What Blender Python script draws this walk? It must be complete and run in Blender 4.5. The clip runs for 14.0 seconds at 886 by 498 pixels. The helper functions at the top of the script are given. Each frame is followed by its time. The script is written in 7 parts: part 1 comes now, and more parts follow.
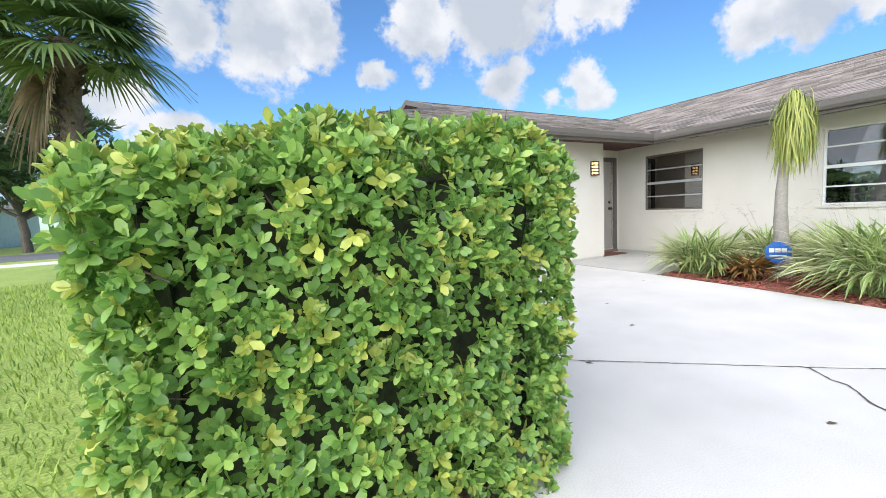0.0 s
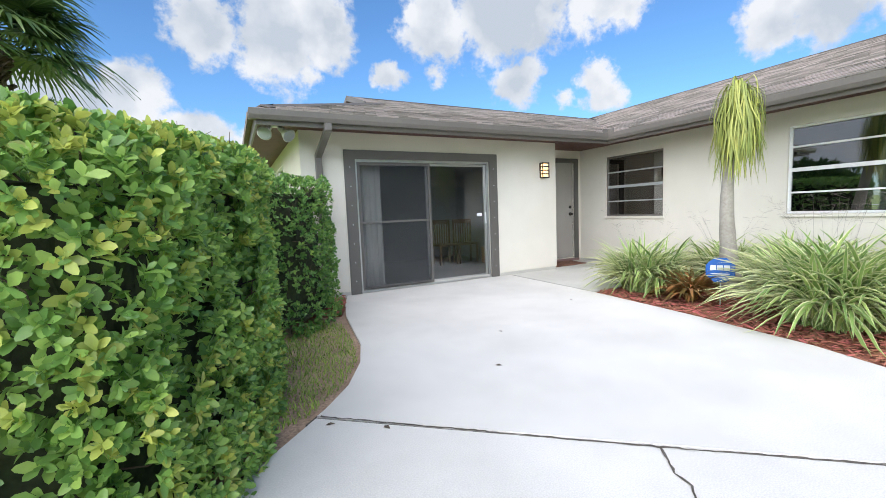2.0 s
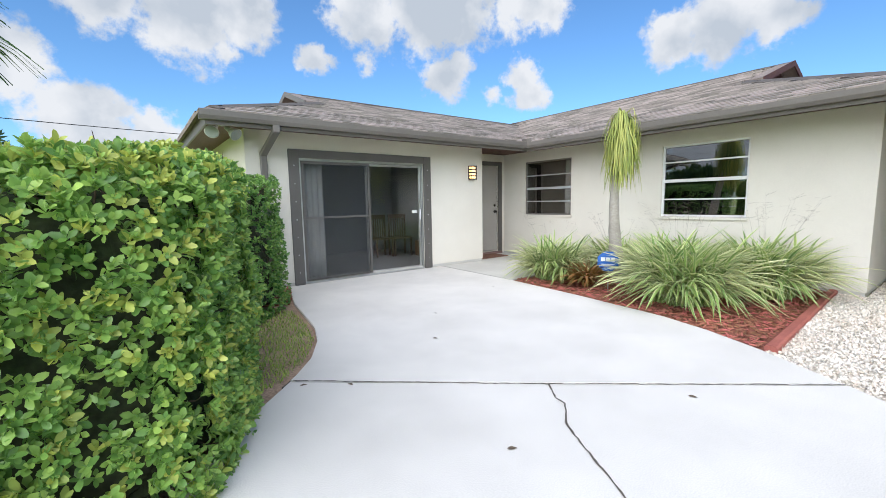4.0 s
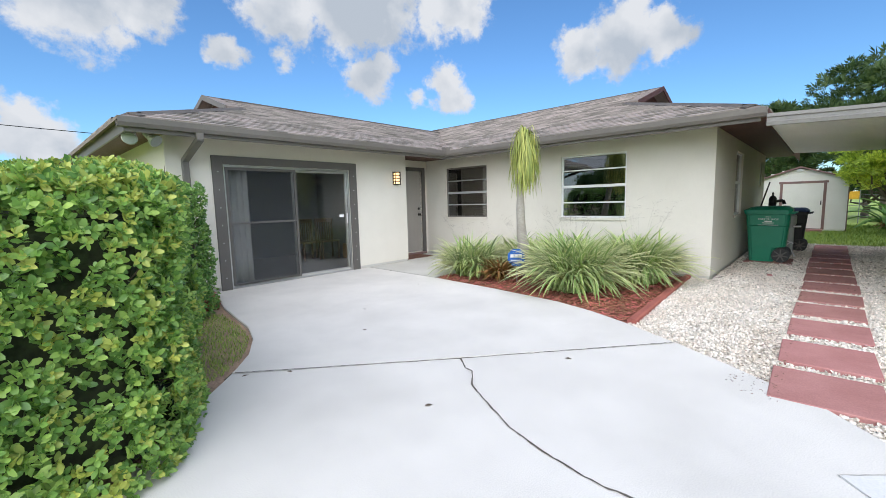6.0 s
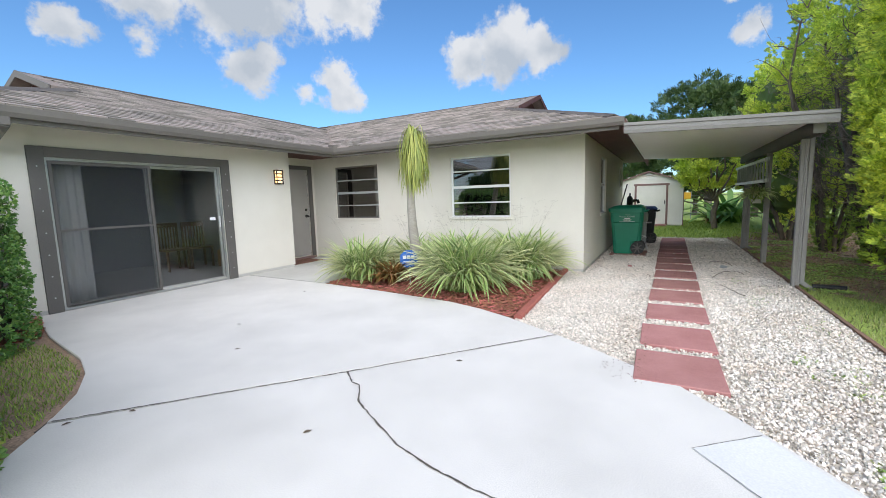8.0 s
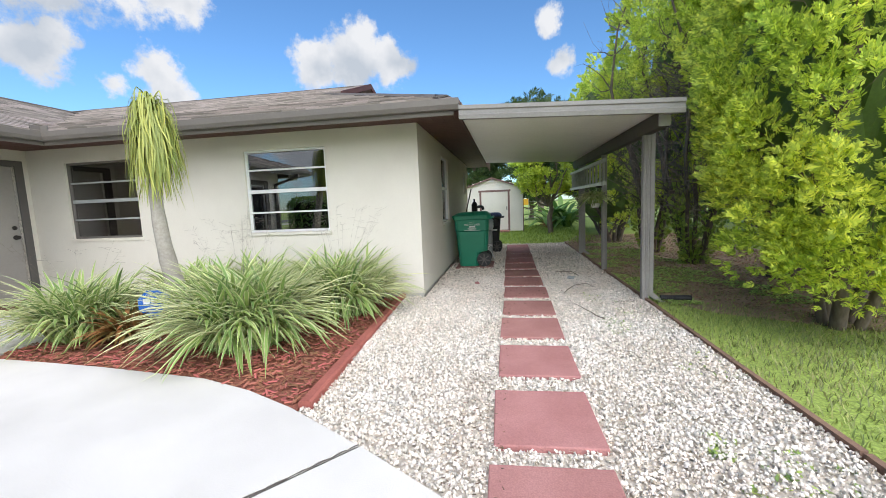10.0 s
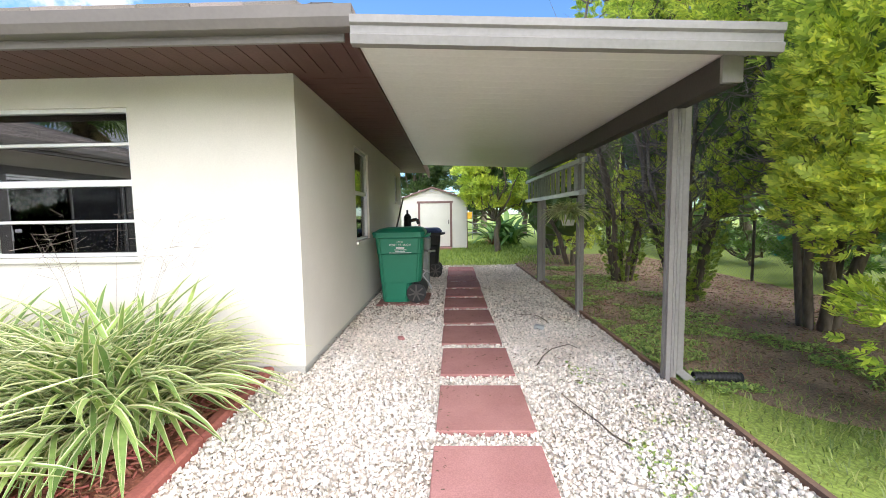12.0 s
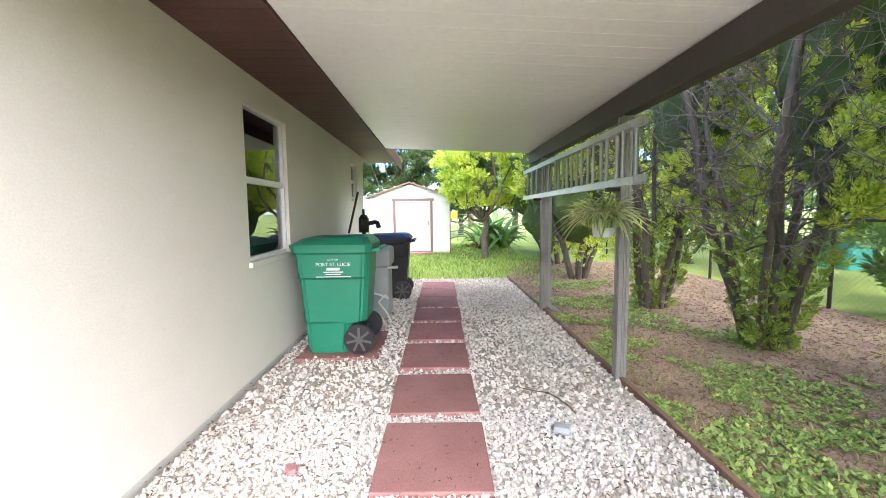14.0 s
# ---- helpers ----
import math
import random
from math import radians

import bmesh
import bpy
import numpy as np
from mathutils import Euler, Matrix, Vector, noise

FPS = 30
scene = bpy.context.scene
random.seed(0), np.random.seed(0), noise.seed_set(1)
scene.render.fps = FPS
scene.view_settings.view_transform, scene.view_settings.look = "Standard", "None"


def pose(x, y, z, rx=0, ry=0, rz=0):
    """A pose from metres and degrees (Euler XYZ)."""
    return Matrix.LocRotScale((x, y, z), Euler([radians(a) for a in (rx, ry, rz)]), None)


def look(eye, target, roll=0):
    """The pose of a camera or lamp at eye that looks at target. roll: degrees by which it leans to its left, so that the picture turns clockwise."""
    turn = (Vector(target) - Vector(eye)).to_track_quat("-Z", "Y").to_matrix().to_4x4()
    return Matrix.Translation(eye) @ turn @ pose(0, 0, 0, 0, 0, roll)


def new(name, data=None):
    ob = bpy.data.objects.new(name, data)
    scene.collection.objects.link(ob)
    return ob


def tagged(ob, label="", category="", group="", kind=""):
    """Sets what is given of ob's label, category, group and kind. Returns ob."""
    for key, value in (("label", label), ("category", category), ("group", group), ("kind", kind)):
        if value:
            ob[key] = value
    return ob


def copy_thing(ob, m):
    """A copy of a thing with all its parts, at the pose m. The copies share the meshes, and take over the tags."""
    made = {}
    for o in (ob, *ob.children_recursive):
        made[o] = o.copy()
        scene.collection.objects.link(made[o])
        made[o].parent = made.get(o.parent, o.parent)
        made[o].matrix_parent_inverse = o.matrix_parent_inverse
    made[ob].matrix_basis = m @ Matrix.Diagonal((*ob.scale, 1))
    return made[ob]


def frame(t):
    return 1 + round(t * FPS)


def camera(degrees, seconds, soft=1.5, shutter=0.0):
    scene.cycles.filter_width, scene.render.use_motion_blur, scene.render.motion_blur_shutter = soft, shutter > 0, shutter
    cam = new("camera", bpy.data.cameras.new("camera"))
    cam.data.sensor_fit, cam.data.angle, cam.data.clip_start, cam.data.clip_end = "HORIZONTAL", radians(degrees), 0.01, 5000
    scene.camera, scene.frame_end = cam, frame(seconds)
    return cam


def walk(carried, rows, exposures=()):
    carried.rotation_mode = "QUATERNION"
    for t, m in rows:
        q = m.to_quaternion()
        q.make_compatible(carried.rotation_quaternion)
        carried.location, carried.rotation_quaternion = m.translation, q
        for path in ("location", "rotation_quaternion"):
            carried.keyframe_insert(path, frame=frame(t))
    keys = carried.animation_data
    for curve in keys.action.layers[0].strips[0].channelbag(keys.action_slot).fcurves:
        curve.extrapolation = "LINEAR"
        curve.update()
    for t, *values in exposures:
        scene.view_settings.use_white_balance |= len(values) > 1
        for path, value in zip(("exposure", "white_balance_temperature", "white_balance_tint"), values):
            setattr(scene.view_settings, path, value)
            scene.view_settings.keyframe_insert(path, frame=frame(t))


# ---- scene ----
cam = camera(94.6, 14.0, soft=0.55)
PATH = [
    (0, (-0.438, 0.159, 1.158), (0.513, 1.909, 0.971), -2.7),
    (0.5, (0.024, 0.2, 1.167), (0.94, 1.969, 0.984), -3.0),
    (1, (0.475, 0.206, 1.181), (1.374, 1.982, 0.994), -2.6),
    (1.5, (0.862, 0.201, 1.193), (1.745, 1.986, 1.004), -2.5),
    (2, (1.166, 0.11, 1.182), (2.071, 1.884, 1.0), -2.3),
    (2.5, (1.227, -0.02, 1.174), (2.173, 1.734, 0.997), -2.2),
    (3, (1.095, -0.123, 1.205), (2.104, 1.593, 1.01), -1.7),
    (5.3, (0.433, -0.807, 1.322), (1.834, 0.601, 1.092), -1.3),
    (5.5, (0.425, -0.839, 1.319), (1.845, 0.551, 1.093), -1.4),
    (6, (0.391, -0.868, 1.329), (1.843, 0.488, 1.1), -1.4),
    (6.5, (0.393, -0.869, 1.33), (1.882, 0.446, 1.099), -1.5),
    (7, (0.409, -0.903, 1.327), (1.957, 0.341, 1.092), -1.6),
    (7.5, (0.431, -0.91, 1.315), (2.069, 0.212, 1.079), -1.5),
    (8, (0.602, -0.833, 1.323), (2.343, 0.12, 1.084), -1.6),
    (8.5, (0.931, -0.768, 1.305), (2.768, -0.014, 1.068), -1.5),
    (9, (1.38, -0.768, 1.305), (3.286, -0.208, 1.078), -1.5),
    (9.2, (1.57, -0.771, 1.303), (3.493, -0.27, 1.072), -1.7),
    (11.3, (4.052, -0.684, 1.241), (6.042, -0.582, 1.074), -1.0),
    (11.5, (4.25, -0.669, 1.24), (6.242, -0.593, 1.076), -0.5),
    (12, (4.774, -0.784, 1.267), (6.766, -0.75, 1.097), -0.9),
    (12.5, (5.281, -0.875, 1.277), (7.274, -0.884, 1.108), -0.8),
    (13, (5.818, -0.982, 1.316), (7.81, -1.006, 1.138), -1.1),
    (13.5, (6.377, -1.011, 1.272), (8.37, -1.064, 1.118), -0.5),
    (14, (6.892, -1.026, 1.298), (8.884, -1.052, 1.12), -0.6),
]
walk(cam, [(t, look(eye, target, roll)) for t, eye, target, roll in PATH], [(0, 0.78, 6300, 11), (3, 0.74, 6250, 10), (6.5, 0.54, 6250, 10), (9.2, 0.6, 6300, 10), (11.3, 1.05, 6500, 13), (12.5, 1.62, 6450, 16), (14, 2.42, 6250, 19)])
# The place: a bungalow with a driveway, hedge, carport and side yard.
WALL_Y, WALL_X, SIDE_Y, DOOR_Y, LEFT_X, JOG_X, BACK_X, BACK_Y = 6.10, 8.05, 0.42, 6.82, 2.06, 6.68, 15.0, 11.6
SOFFIT, EAVE_TOP, SLOPE = 2.38, 2.43, 0.34
EAVE_Y, EAVE_X, EAVE_S, EAVE_L = 5.26, 7.12, -0.26, 1.42

# ---- world and sun ----
SUN_AZ, SUN_EL = 216.0, 40.0    # degrees: direction towards the sun, from +x towards +y
world = bpy.data.worlds.new("sky")
scene.world = world
world.use_nodes = True
wn, wl = world.node_tree.nodes, world.node_tree.links
wn.clear()


def wnode(kind, **kw):
    n = wn.new(kind)
    for k, v in kw.items():
        n.inputs[k].default_value = v
    return n


def wmath(op, a, b=None, clamp=False):
    n = wn.new("ShaderNodeMath")
    n.operation, n.use_clamp = op, clamp
    for i, v in enumerate((a, b)):
        if v is None:
            continue
        if isinstance(v, (int, float)):
            n.inputs[i].default_value = v
        else:
            wl.new(v, n.inputs[i])
    return n.outputs[0]


sky = wn.new("ShaderNodeTexSky")
sky.sky_type, sky.sun_disc = "NISHITA", False
sky.sun_elevation, sky.sun_rotation = radians(SUN_EL), radians(90 - SUN_AZ)
sky.air_density, sky.dust_density, sky.ozone_density = 1.0, 0.2, 3.5
SKY_STRENGTH, CLOUD = 0.115, 4.8
coord = wn.new("ShaderNodeTexCoord")
# cumulus clouds: centre of each puff (a direction) and its radius
PUFFS = [
    (0.555, 0.729, 0.43, 0.17), (0.429, 0.819, 0.40, 0.10), (0.692, 0.601, 0.425, 0.11), (0.116, 0.933, 0.365, 0.13), (0.193, 0.916, 0.372, 0.09),
    (0.582, 0.766, 0.272, 0.064), (0.602, 0.737, 0.302, 0.045), (0.715, 0.642, 0.275, 0.056), (0.731, 0.641, 0.236, 0.062), (0.676, 0.695, 0.244, 0.035),
    (0.894, 0.318, 0.315, 0.087), (0.918, 0.249, 0.314, 0.06), (0.863, 0.401, 0.303, 0.068), (0.331, 0.892, 0.306, 0.050), (0.172, 0.938, 0.300, 0.040),
    (0.426, 0.850, 0.308, 0.034), (-0.150, 0.958, 0.243, 0.085), (-0.26, 0.942, 0.20, 0.11), (-0.05, 0.985, 0.155, 0.10), (0.05, 0.99, 0.13, 0.08), (-0.021, 0.931, 0.370, 0.09), (0.191, 0.898, 0.410, 0.09),
    (-0.93, 0.33, 0.16, 0.20), (-0.88, 0.44, 0.2, 0.18), (-0.97, 0.15, 0.15, 0.13), (-0.78, 0.6, 0.17, 0.14),
    (0.927, -0.099, 0.363, 0.04), (0.947, -0.124, 0.297, 0.035), (-0.5, 0.82, 0.27, 0.2), (-0.75, -0.5, 0.42, 0.28), (-0.96, -0.1, 0.2, 0.25), (-0.9, 0.35, 0.18, 0.2)]
warp = wnode("ShaderNodeTexNoise", Scale=9.0, Detail=7.0, Roughness=0.62)
wl.new(coord.outputs["Generated"], warp.inputs["Vector"])
sub = wn.new("ShaderNodeVectorMath")
sub.operation = "MULTIPLY_ADD"
wl.new(warp.outputs["Color"], sub.inputs[0])
sub.inputs[1].default_value, sub.inputs[2].default_value = (0.09, 0.09, 0.09), (-0.045, -0.045, -0.045)
bent = wn.new("ShaderNodeVectorMath")
bent.operation = "ADD"
wl.new(coord.outputs["Generated"], bent.inputs[0])
wl.new(sub.outputs[0], bent.inputs[1])
cover = thick = None
for px, py, pz, pr in PUFFS:
    d = wn.new("ShaderNodeVectorMath")
    d.operation = "DISTANCE"
    wl.new(bent.outputs[0], d.inputs[0])
    d.inputs[1].default_value = (px, py, pz)
    v = wmath("SUBTRACT", 1.0, wmath("DIVIDE", d.outputs["Value"], pr))
    deep_in = wmath("MULTIPLY", v, pr * 10)
    thick = deep_in if thick is None else wmath("MAXIMUM", thick, deep_in)
    v = wmath("MULTIPLY", v, min(1.0, pr / 0.05))
    cover = v if cover is None else wmath("MAXIMUM", cover, v)
fine = wnode("ShaderNodeTexNoise", Scale=22.0, Detail=8.0, Roughness=0.6)
wl.new(coord.outputs["Generated"], fine.inputs["Vector"])
curl = wnode("ShaderNodeTexNoise", Scale=70.0, Detail=6.0, Roughness=0.6)
wl.new(coord.outputs["Generated"], curl.inputs["Vector"])
dens = wmath("ADD", cover, wmath("MULTIPLY", wmath("SUBTRACT", fine.outputs[0], 0.5), 0.95))
dens = wmath("ADD", dens, wmath("MULTIPLY", wmath("SUBTRACT", curl.outputs[0], 0.5), 0.35))
ramp = wn.new("ShaderNodeMapRange")
ramp.interpolation_type = "SMOOTHSTEP"
ramp.inputs["From Min"].default_value, ramp.inputs["From Max"].default_value = 0.10, 0.46
wl.new(dens, ramp.inputs["Value"])
lump = wnode("ShaderNodeTexNoise", Scale=9.0, Detail=6.0)
wl.new(coord.outputs["Generated"], lump.inputs["Vector"])
shade = wn.new("ShaderNodeMapRange")
shade.inputs["From Min"].default_value, shade.inputs["From Max"].default_value = 0.38, 0.62
shade.inputs["To Min"].default_value, shade.inputs["To Max"].default_value = 0.30, 1.0
belly = wmath("MULTIPLY", wmath("SUBTRACT", thick, 0.3), 0.20)
wl.new(wmath("SUBTRACT", wmath("ADD", lump.outputs[0], 0.04), wmath("MINIMUM", wmath("MAXIMUM", belly, 0.0), 0.2)), shade.inputs["Value"])
white = wn.new("ShaderNodeMix")
white.data_type = "RGBA"
white.inputs[6].default_value, white.inputs[7].default_value = (0.48 * CLOUD, 0.56 * CLOUD, 0.66 * CLOUD, 1), (0.97 * CLOUD, 0.98 * CLOUD, 1.0 * CLOUD, 1)
wl.new(shade.outputs[0], white.inputs[0])
mixed = wn.new("ShaderNodeMix")
mixed.data_type = "RGBA"
wl.new(ramp.outputs[0], mixed.inputs[0])
deep = wn.new("ShaderNodeMix")
deep.data_type, deep.blend_type = "RGBA", "MULTIPLY"
deep.inputs[0].default_value, deep.inputs[7].default_value = 1.0, (0.66, 0.88, 1.02, 1)
wl.new(sky.outputs[0], deep.inputs[6])
wl.new(deep.outputs[2], mixed.inputs[6])
wl.new(white.outputs[2], mixed.inputs[7])
bg = wnode("ShaderNodeBackground", Strength=SKY_STRENGTH)
wl.new(mixed.outputs[2], bg.inputs["Color"])
wl.new(bg.outputs[0], wn.new("ShaderNodeOutputWorld").inputs["Surface"])

sun = new("sun", bpy.data.lights.new("sun", "SUN"))
sun.data.energy, sun.data.angle, sun.data.color = 3.9, radians(100), (1.0, 0.95, 0.88)
to_sun = Vector((math.cos(radians(SUN_AZ)) * math.cos(radians(SUN_EL)), math.sin(radians(SUN_AZ)) * math.cos(radians(SUN_EL)), math.sin(radians(SUN_EL))))
sun.matrix_world = look(to_sun * 50, (0, 0, 0))

# ---- materials ----


def mat(name, c1, c2=None, scale=3.0, rough=0.8, bump=0.15, grain=80.0, speck=0.12, metal=0.0, rand="", spread=0.25, thin=0.0, stretch=None, spec=None):
    """A surface of two colours mixed at one scale, with grain and relief at a finer one. rand: vary by 'object' or 'island'. thin: light let through, for leaves."""
    m = bpy.data.materials.new(name)
    m.use_nodes = True
    n, l = m.node_tree.nodes, m.node_tree.links
    p = n["Principled BSDF"]
    p.inputs["Roughness"].default_value, p.inputs["Metallic"].default_value = rough, metal
    if spec is not None:
        p.inputs["Specular IOR Level"].default_value = spec
    tc = n.new("ShaderNodeTexCoord")
    where = tc.outputs["Object"]
    if stretch:
        mp = n.new("ShaderNodeMapping")
        mp.inputs["Scale"].default_value = stretch
        l.new(where, mp.inputs["Vector"])
        where = mp.outputs[0]
    big, small = n.new("ShaderNodeTexNoise"), n.new("ShaderNodeTexNoise")
    big.inputs["Scale"].default_value, big.inputs["Detail"].default_value, big.inputs["Roughness"].default_value = scale, 5, 0.6
    small.inputs["Scale"].default_value, small.inputs["Detail"].default_value = grain, 3
    l.new(where, big.inputs["Vector"])
    l.new(where, small.inputs["Vector"])
    mr = n.new("ShaderNodeMapRange")
    mr.inputs["From Min"].default_value, mr.inputs["From Max"].default_value = 0.32, 0.68
    l.new(big.outputs[0], mr.inputs[0])
    mix = n.new("ShaderNodeMix")
    mix.data_type = "RGBA"
    c2 = c2 or tuple(v * 0.8 for v in c1)
    mix.inputs[6].default_value, mix.inputs[7].default_value = (*c1, 1), (*c2, 1)
    l.new(mr.outputs[0], mix.inputs[0])
    hsv = n.new("ShaderNodeHueSaturation")
    l.new(mix.outputs[2], hsv.inputs["Color"])
    val = n.new("ShaderNodeMapRange")
    val.inputs["From Min"].default_value, val.inputs["From Max"].default_value = 0.3, 0.7
    val.inputs["To Min"].default_value, val.inputs["To Max"].default_value = 1 - speck, 1 + speck
    l.new(small.outputs[0], val.inputs[0])
    if rand:
        if rand == "object":
            src = n.new("ShaderNodeObjectInfo").outputs["Random"]
        else:
            src = n.new("ShaderNodeNewGeometry").outputs["Random Per Island"]
        rv = n.new("ShaderNodeMapRange")
        rv.inputs["To Min"].default_value, rv.inputs["To Max"].default_value = 1 - spread, 1 + spread
        l.new(src, rv.inputs[0])
        mul = n.new("ShaderNodeMath")
        mul.operation = "MULTIPLY"
        l.new(val.outputs[0], mul.inputs[0])
        l.new(rv.outputs[0], mul.inputs[1])
        l.new(mul.outputs[0], hsv.inputs["Value"])
        hr = n.new("ShaderNodeMapRange")
        hr.inputs["To Min"].default_value, hr.inputs["To Max"].default_value = 0.5 + spread * 0.06, 0.5 - spread * 0.06
        l.new(src, hr.inputs[0])
        l.new(hr.outputs[0], hsv.inputs["Hue"])
    else:
        l.new(val.outputs[0], hsv.inputs["Value"])
    l.new(hsv.outputs[0], p.inputs["Base Color"])
    if bump:
        b = n.new("ShaderNodeBump")
        b.inputs["Strength"].default_value, b.inputs["Distance"].default_value = bump, 0.01
        l.new(small.outputs[0], b.inputs["Height"])
        l.new(b.outputs[0], p.inputs["Normal"])
    if thin:
        t = n.new("ShaderNodeBsdfTranslucent")
        l.new(hsv.outputs[0], t.inputs["Color"])
        ms = n.new("ShaderNodeMixShader")
        ms.inputs[0].default_value = thin
        l.new(p.outputs[0], ms.inputs[1])
        l.new(t.outputs[0], ms.inputs[2])
        l.new(ms.outputs[0], n["Material Output"].inputs["Surface"])
    return m


def glass_mat(name, tint, rough=0.0, ior=2.3):
    m = bpy.data.materials.new(name)
    m.use_nodes = True
    n, l = m.node_tree.nodes, m.node_tree.links
    n.clear()
    fres = n.new("ShaderNodeFresnel")
    fres.inputs["IOR"].default_value = ior
    tr, gl, ms = n.new("ShaderNodeBsdfTransparent"), n.new("ShaderNodeBsdfGlossy"), n.new("ShaderNodeMixShader")
    tr.inputs["Color"].default_value, gl.inputs["Roughness"].default_value = (*tint, 1), rough
    l.new(fres.outputs[0], ms.inputs[0])
    l.new(tr.outputs[0], ms.inputs[1])
    l.new(gl.outputs[0], ms.inputs[2])
    l.new(ms.outputs[0], n.new("ShaderNodeOutputMaterial").inputs["Surface"])
    return m


def glow_mat(name, color, power):
    m = bpy.data.materials.new(name)
    m.use_nodes = True
    p = m.node_tree.nodes["Principled BSDF"]
    p.inputs["Base Color"].default_value, p.inputs["Emission Color"].default_value = (*color, 1), (*color, 1)
    p.inputs["Emission Strength"].default_value = power
    return m


STUCCO = mat("stucco", (0.74, 0.70, 0.62), (0.68, 0.64, 0.56), 1.2, 0.92, 0.12, 130, 0.04)
TRIM = mat("grey_brown_paint", (0.12, 0.11, 0.10), (0.10, 0.092, 0.085), 2, 0.55, 0.08, 60, 0.06)
GUTTER = mat("gutter_paint", (0.17, 0.152, 0.135), (0.14, 0.125, 0.112), 1.5, 0.45, 0.05, 40, 0.05)
SOFFIT_WOOD = mat("brown_soffit_boards", (0.115, 0.05, 0.04), (0.085, 0.038, 0.03), 2.5, 0.65, 0.15, 50, 0.12)
SHINGLE = mat("asphalt_shingle", (0.31, 0.27, 0.24), (0.20, 0.172, 0.152), 2.0, 0.95, 0.5, 160, 0.22, rand="island", spread=0.42)
SHINGLE_PIECE = mat("asphalt_shingle_piece", (0.31, 0.27, 0.24), (0.20, 0.172, 0.152), 2.0, 0.95, 0.5, 160, 0.22, rand="object", spread=0.42)
RIDGE_DARK = mat("dark_ridge_shingle", (0.12, 0.105, 0.095), (0.08, 0.07, 0.064), 3, 0.95, 0.4, 120, 0.2)
ROOF_FELT = mat("roof_felt", (0.27, 0.22, 0.19), (0.19, 0.155, 0.135), 3, 0.95, 0.3, 120, 0.2)
CONCRETE = mat("pale_concrete", (0.71, 0.68, 0.635), (0.60, 0.575, 0.535), 1.1, 0.9, 0.10, 140, 0.10)
CONCRETE_OLD = mat("grey_concrete", (0.6, 0.585, 0.54), (0.5, 0.485, 0.445), 1.2, 0.92, 0.25, 110, 0.1)
CONCRETE_PATCH = mat("patch_concrete", (0.70, 0.695, 0.68), (0.65, 0.645, 0.63), 2, 0.85, 0.15, 90, 0.06)
CRACK = mat("crack_dirt", (0.07, 0.06, 0.05), (0.14, 0.12, 0.10), 9, 0.95, 0.2, 80)
SOIL = mat("soil_and_litter", (0.42, 0.285, 0.20), (0.24, 0.165, 0.115), 2.6, 0.98, 0.6, 55, 0.35)
LAWN = mat("lawn", (0.33, 0.42, 0.085), (0.25, 0.33, 0.07), 0.7, 0.95, 0.6, 45, 0.35)
GRASS = mat("grass_blade", (0.33, 0.45, 0.085), (0.25, 0.36, 0.07), 0.8, 0.6, 0, 30, 0.1, rand="island", spread=0.35, thin=0.3)
SIDE_GRASS = mat("side_lawn_blade", (0.29, 0.37, 0.10), (0.30, 0.30, 0.13), 0.9, 0.6, 0, 30, 0.1, rand="island", spread=0.4, thin=0.3)
GRAVEL_BASE = mat("gravel_base", (0.60, 0.54, 0.46), (0.44, 0.385, 0.315), 4, 0.95, 0.6, 38, 0.3)
GRAVEL = mat("white_gravel", (0.84, 0.79, 0.715), (0.73, 0.655, 0.565), 1.3, 0.85, 0.1, 70, 0.06, rand="island", spread=0.26)
MULCH_BASE = mat("mulch_base", (0.31, 0.11, 0.07), (0.2, 0.07, 0.045), 6, 0.98, 0.8, 60, 0.35)
MULCH = mat("red_mulch", (0.43, 0.165, 0.105), (0.28, 0.105, 0.068), 2, 0.95, 0.2, 60, 0.1, rand="island", spread=0.45)
RED_STONE = mat("red_concrete_paver", (0.44, 0.215, 0.195), (0.35, 0.155, 0.14), 2.2, 0.85, 0.3, 120, 0.14, rand="object", spread=0.1)
RED_EDGE = mat("red_edging", (0.38, 0.12, 0.09), (0.28, 0.085, 0.065), 3, 0.85, 0.25, 70, 0.12)
BROWN_EDGE = mat("brown_edging", (0.26, 0.15, 0.10), (0.18, 0.11, 0.08), 3, 0.9, 0.25, 70, 0.15)
WHITE_PAINT = mat("white_aluminium", (0.80, 0.80, 0.79), (0.74, 0.74, 0.73), 2, 0.4, 0.03, 40, 0.03)
PAN = mat("white_roof_pan", (0.86, 0.85, 0.82), (0.80, 0.785, 0.75), 0.7, 0.33, 0.04, 30, 0.03)
CARPORT_GREY = mat("carport_fascia", (0.26, 0.248, 0.232), (0.22, 0.21, 0.198), 2, 0.5, 0.05, 40, 0.06)
POST_GREY = mat("grey_post_paint", (0.30, 0.285, 0.27), (0.25, 0.235, 0.22), 2.5, 0.5, 0.06, 40, 0.08)
BEAM = mat("dark_brown_beam", (0.055, 0.046, 0.04), (0.042, 0.035, 0.03), 2, 0.6, 0.1, 40, 0.1)
DOOR_PAINT = mat("grey_door_paint", (0.36, 0.335, 0.30), (0.33, 0.305, 0.275), 2, 0.5, 0.03, 40, 0.03)
METAL = mat("mill_aluminium", (0.54, 0.54, 0.53), (0.42, 0.42, 0.41), 4, 0.38, 0.04, 60, 0.08, metal=0.9)
DARK_METAL = mat("dark_bronze_metal", (0.05, 0.043, 0.038), None, 4, 0.45, 0.05, 60, 0.08, metal=0.6)
GLASS = glass_mat("window_glass", (0.80, 0.83, 0.84), 0.0, 3.5)
